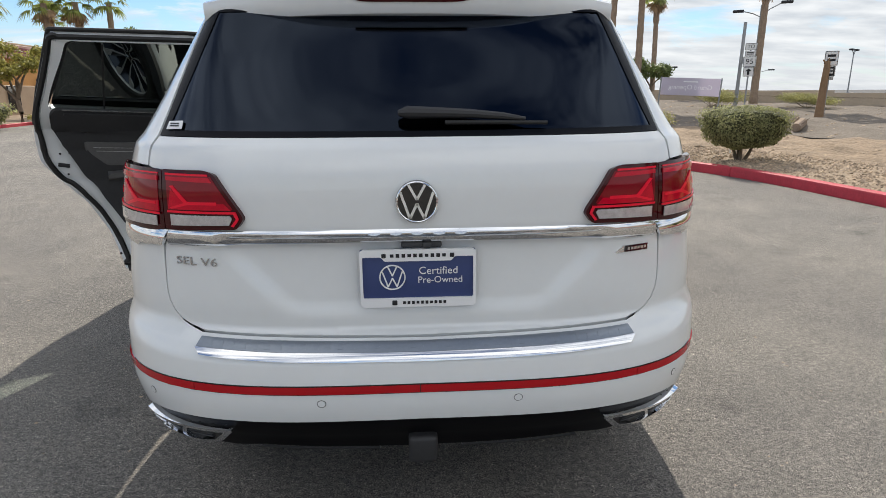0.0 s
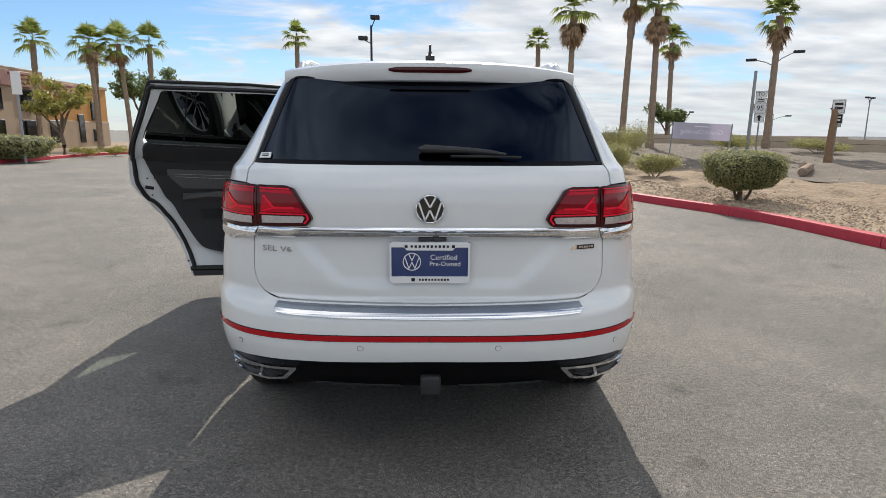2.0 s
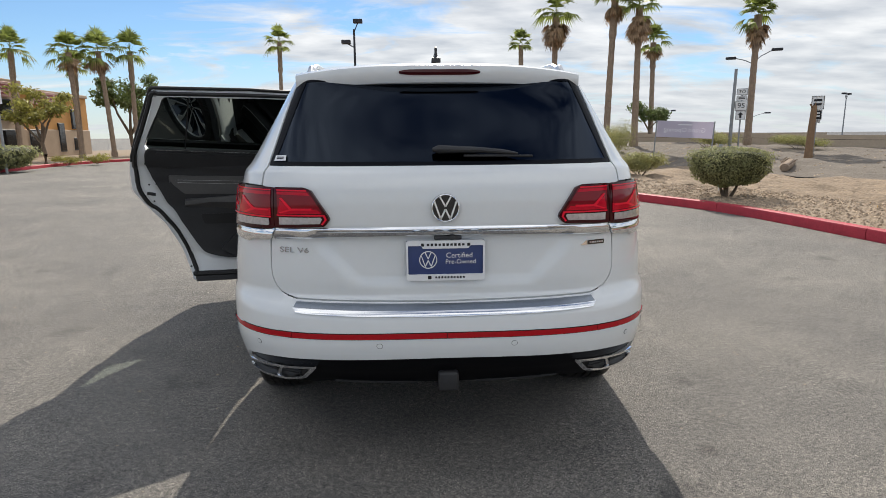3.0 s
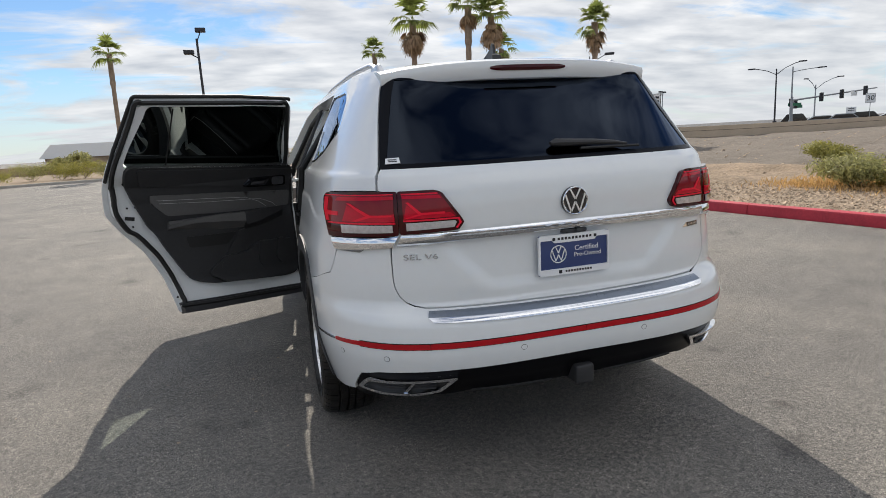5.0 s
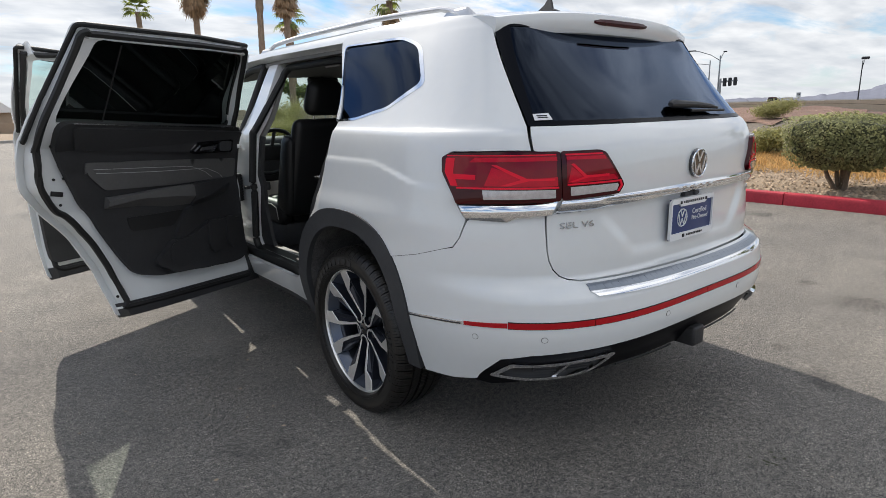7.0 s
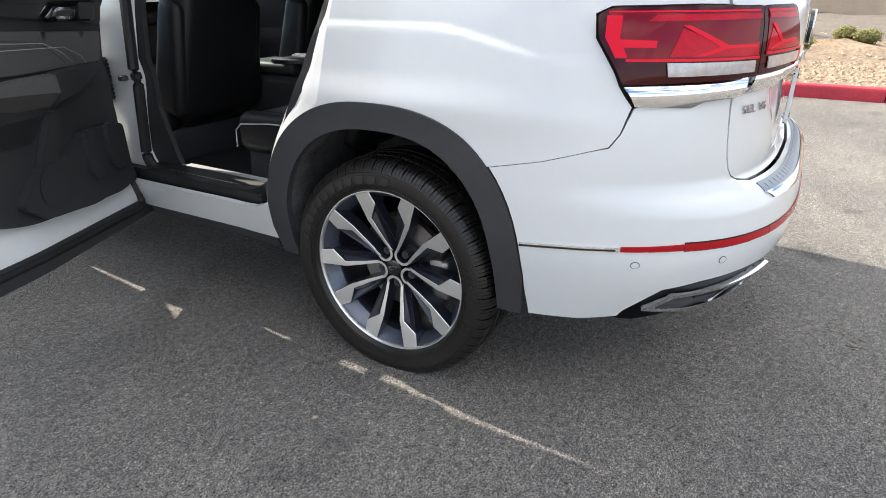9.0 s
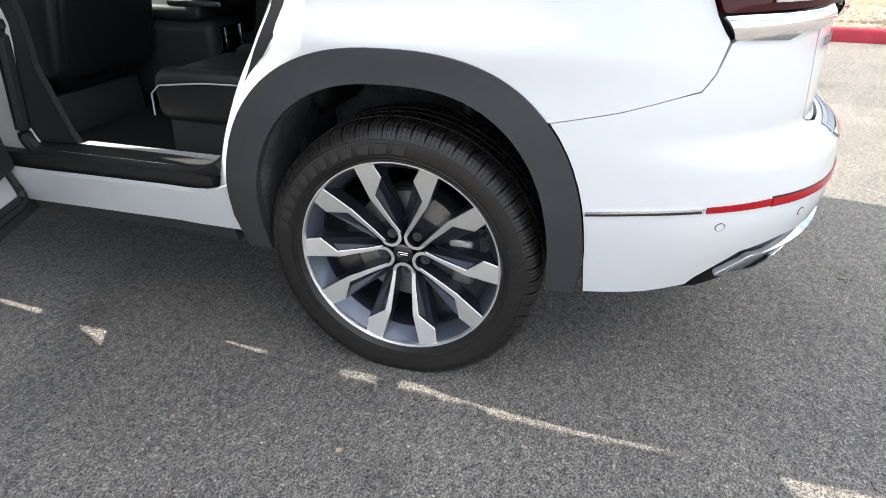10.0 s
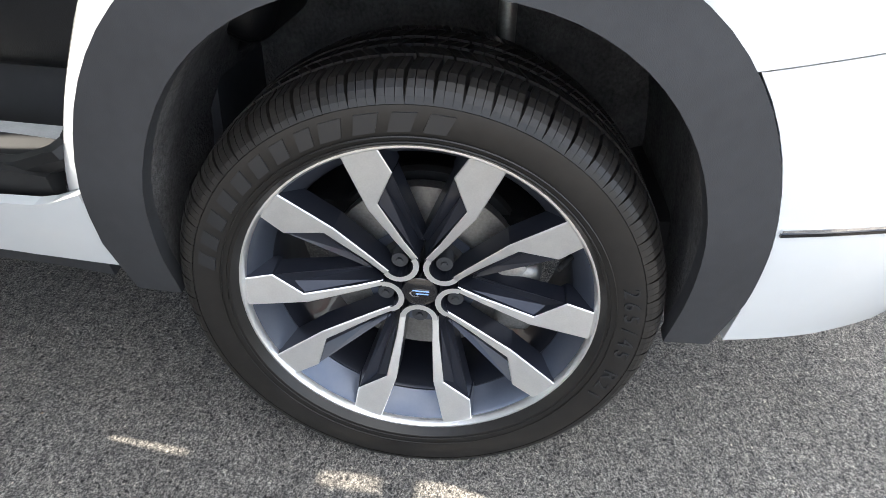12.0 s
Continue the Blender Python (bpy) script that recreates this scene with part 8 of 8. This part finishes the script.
for x, y, z, m in ((76.8, 51.9, 1.2, SIGNWHITE), (78.2, 49.8, 1.2, SIGNWHITE), (79.6, 47.6, 1.3, SIGNBLUE), (72.8, 57.4, .9, SIGNWHITE), (88.2, 52.4, 1.3, SIGNBLUE)):
    road_sign("road_sign", "blue road sign on a post by the junction" if m is SIGNBLUE else "white road sign on a post by the junction", (x, y, 1.0), z, 1.1, .85, .06, m, turn=-52, bars=2)
small_sign("speed_sign", "white speed limit sign on a post", (62.1, 46.7, 1.0), -50, 2.2, [(2.0, .9, 1.0, SIGNWHITE, BLACKINK, "30")])
road_sign("road_sign", "small sign on a post along the raised road", (54, 20.8, 1.0), .75, .35, .4, .03, turn=-65)

# banner seen from behind
t = thing("banner", "grey vinyl banner seen from behind on two posts", "banner", at=(10.3, 20.56, .50))
t.rotation_euler = (0, radians(2.6), radians(-24.5))
for x in (-1.03, 1.03):
    bm = bmesh.new()
    rod(bm, (x, .03, -.3), (x, .03, 1.35), .025)
    part("post", bm, GALV, t, "thin post")
bm = bmesh.new()
rbox(bm, (2.0, .012, .62), (0, 0, 1.02), .004, 1)
sheet_ob = part("vinyl", bm, BANNER, t, "taut vinyl sheet")
words = [lettering(w, .24, .001) for w in ("Grand", "Opening")]
wide = [max(v.co.x for v in me.vertices) - min(v.co.x for v in me.vertices) for me in words]
for me, x in zip(words, ((wide[1] + .07) / 2, -(wide[0] + .07) / 2)):
    me.transform(Matrix.Translation((x, -.008, 1.0)) @ Matrix.Rotation(radians(90), 4, "X") @ Matrix.Diagonal((-1, 1, 1, 1)))
    part("banner_word", me, BANNERPRINT, t, "white word seen reversed through the vinyl")
bm = bmesh.new()
rbox(bm, (.5, .004, .04), (0, -.008, 1.20), 0)
part("banner_print", bm, BANNERPRINT, t, "line of small print")


# traffic signals
def signal_arm(label, base, h, end, lights, boxes=()):
    t = thing("traffic_signal", label, "traffic light", "traffic lights", at=base)
    bm = bmesh.new()
    rod(bm, (0, 0, -.9), (0, 0, h + .4), .16, .12, 10)
    part("pole", bm, GALV, t, "steel pole")
    bm = bmesh.new()
    e = Vector(end)
    rod(bm, (0, 0, h), e, .11, .07, 8)
    part("mast_arm", bm, GALV, t, "long mast arm")
    for k in lights:
        p = Vector((0, 0, h)).lerp(e, k)
        bm = bmesh.new()
        rbox(bm, (.40, .32, 1.0), p + Vector((0, 0, -.1)), .05, 1)
        s = part("signal_head", bm, DARKPOLE, t, "dark signal head")
        for j in range(3):
            bm = bmesh.new()
            rbox(bm, (.22, .05, .22), p + Vector((0, -.18, .20 - .30 * j)), .08, 2)
            part("lens", bm, GLOSSBLK, s, "dark unlit lens")
    for k, w, hh, m in boxes:
        p = Vector((0, 0, h)).lerp(e, k)
        bm = bmesh.new()
        rbox(bm, (w, .06, hh), p + Vector((0, -.12, -.2)), .01, 1)
        part("arm_sign", bm, m, t, "flat sign on the mast arm")


signal_arm("traffic signal mast across the junction", (60.4, 55.0, 1.0), 2.42, (5.2, -6.3, 3.17), (.36, .60, .87), ((.73, .9, .6, SIGNWHITE),))
signal_arm("traffic signal mast with street name signs", (60.9, 55.6, 1.0), 2.3, (1.9, .6, 1.9), (.0, .55), ((.35, 2.0, .36, SIGNGREEN), (.95, .9, .36, SIGNGREEN)))
signal_arm("traffic signal mast across the junction", (81.6, 43.8, 1.0), 2.38, (-5.0, 8.2, 2.72), (.57, .78, .99), ((.10, 2.2, .36, SIGNGREEN), (.91, 1.2, .55, SIGNWHITE)))
signal_arm("traffic signal pole with clustered heads", (73.3, 37.6, 1.0), 2.72, (1.0, -1.7, 2.85), (.25, .55, .85))


# ---- vehicles on the raised road ----
def road_car(label, at, turn, paint, l=4.7, h=1.6, pickup=False):
    t = thing("vehicle", label, "car", at=at)
    t.rotation_euler = (0, 0, radians(turn))
    bm = bmesh.new()
    side = [(-l / 2, .35), (l / 2, .35), (l / 2, .75), (l * .46, .88), (l * .26, .95), (l * .12, h), (-l * .28 if not pickup else -l * .08, h), (-l * .44 if not pickup else -l * .12, .98), (-l / 2, .92)]
    prism(bm, side, -.88, .88)
    bmesh.ops.bevel(bm, geom=bm.edges[:], offset=.06, segments=2, affect="EDGES")
    part("body", bm, paint, t, "painted body")
    bm = bmesh.new()
    w = [(l * .23, .98), (l * .115, h - .10), (-l * .26 if not pickup else -l * .07, h - .10), (-l * .40 if not pickup else -l * .10, 1.0)]
    prism(bm, w, -.90, .90)
    part("windows", bm, GLOSSBLK, t, "dark side windows", smooth=False)
    for x in (-l * .31, l * .31):
        for y in (-.82, .82):
            bm = bmesh.new()
            rod(bm, (x, y - .1, .34), (x, y + .1, .34), .34, seg=18)
            wv = part("wheel", bm, TYRE, t, "black wheel")
            bm = bmesh.new()
            rod(bm, (x, y - .11, .34), (x, y + .11, .34), .20, seg=14)
            part("rim", bm, GALV, wv, "grey rim")
    return t


DKPAINT = mat("dark_car_paint", (0.012, 0.012, 0.014), 0.25, coat=1.0, var=0.05)
GREYPAINT = mat("silver_car_paint", (0.35, 0.36, 0.37), 0.3, 0.5, coat=1.0, var=0.05)
MAROON = mat("maroon_car_paint", (0.12, 0.02, 0.025), 0.3, coat=1.0, var=0.05)
for lab, x, y, p, kw in (("black boxy off-road vehicle on the raised road", 65.2, 58.5, DKPAINT, dict(h=1.85, l=4.3)), ("silver car on the raised road", 71.0, 59.6, GREYPAINT, dict(h=1.45)),
                         ("silver car on the raised road", 72.5, 57.7, GREYPAINT, dict(h=1.55)), ("dark car on the raised road", 74.6, 56.6, DKPAINT, dict(h=1.65)), ("dark sport utility vehicle on the raised road", 88.5, 56.2, DKPAINT, dict(h=1.9, l=5.2)),
                         ("dark car on the raised road", 79.9, 56.3, DKPAINT, dict(h=1.35)), ("maroon pickup truck on the raised road", 99.0, 42.3, MAROON, dict(h=1.8, l=5.8, pickup=True))):
    road_car(lab, (x, y, .02), -45 if y > 45 else -65, p, **kw)

t = thing("lorry", "white articulated lorry on the raised road", "truck", at=(150.3, 37.8, .02))
t.rotation_euler = (0, 0, radians(-80))
bm = bmesh.new()
rbox(bm, (16, 2.5, 2.75), (11.2, 0, 2.35), .05, 1)
tr = part("trailer", bm, SIGNWHITE, t, "long white trailer")
bm = bmesh.new()
rbox(bm, (16.02, 2.54, .10), (11.2, 0, 1.02), .02, 1)
part("trailer_stripe", bm, KERBRED, tr, "red lower edge")
bm = bmesh.new()
rbox(bm, (.85, 2.3, 2.9), (2.82, 0, 2.35), .05, 1)
part("side_fairing", bm, DARKPOLE, t, "dark gap fairing behind the cab")
bm = bmesh.new()
prism(bm, [(-2.6, .5), (2.4, .5), (2.4, 3.95), (1.6, 3.85), (.5, 3.2), (-.3, 2.25), (-2.2, 1.75), (-2.7, 1.3)], -1.2, 1.2)
bmesh.ops.bevel(bm, geom=bm.edges[:], offset=.12, segments=2, affect="EDGES")
cab = part("cab", bm, SIGNWHITE, t, "white cab")
bm = bmesh.new()
prism(bm, [(-.05, 2.2), (.45, 2.8), (1.1, 2.8), (1.1, 2.2)], -1.23, 1.23)
part("cab_window", bm, GLOSSBLK, cab, "dark cab window", smooth=False)
for x in (-1.6, 1.4, 2.6, 16.5, 17.8):
    bm = bmesh.new()
    rod(bm, (x, -1.2, .5), (x, 1.2, .5), .5, seg=18)
    part("axle_wheels", bm, TYRE, t, "black wheels")

# ---- mountains ----
verts, faces = [], []
HT = spline([55, 60, 66, 68, 70, 72, 73.5, 76, 78.6, 81, 86, 95, 105, 118], [0, 2, 10, 8, 12, 20, 28, 70, 88, 88, 100, 74, 56, 0])
n, RINGS = 420, 14
for i in range(n):
    a = 55 + 63 * i / (n - 1)
    h = max(0.0, HT(a) * (1 + .05 * noise.noise(Vector((a * .9, 0, 0)))) + 5 * noise.noise(Vector((a * 1.7, 3, 0))) + 2.0 * noise.noise(Vector((a * 5.3, 9, 0))))
    for j in range(RINGS):
        u = j / (RINGS - 1)
        rr = 1500 + 620 * u
        k = u ** 1.15 if u < .999 else 1.0
        rel = noise.noise(Vector((a * 1.1 + 2.0 * u, u * 3.0, 7))) + .5 * noise.noise(Vector((a * 2.6, u * 6.0, 2)))
        verts.append((rr * math.sin(radians(a)), rr * math.cos(radians(a)), -4 * (1 - u) + h * k * (1 + .16 * rel * (1 - u))))
for i in range(n - 1):
    for j in range(RINGS - 1):
        q = i * RINGS + j
        faces.append((q, q + RINGS, q + RINGS + 1, q + 1))
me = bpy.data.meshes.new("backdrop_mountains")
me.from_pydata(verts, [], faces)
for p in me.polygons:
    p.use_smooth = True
tagged(part("backdrop_mountains", me, MOUNTAIN, None), "desert mountains with blue-grey haze painted into their colour", "mountain", kind="structure")
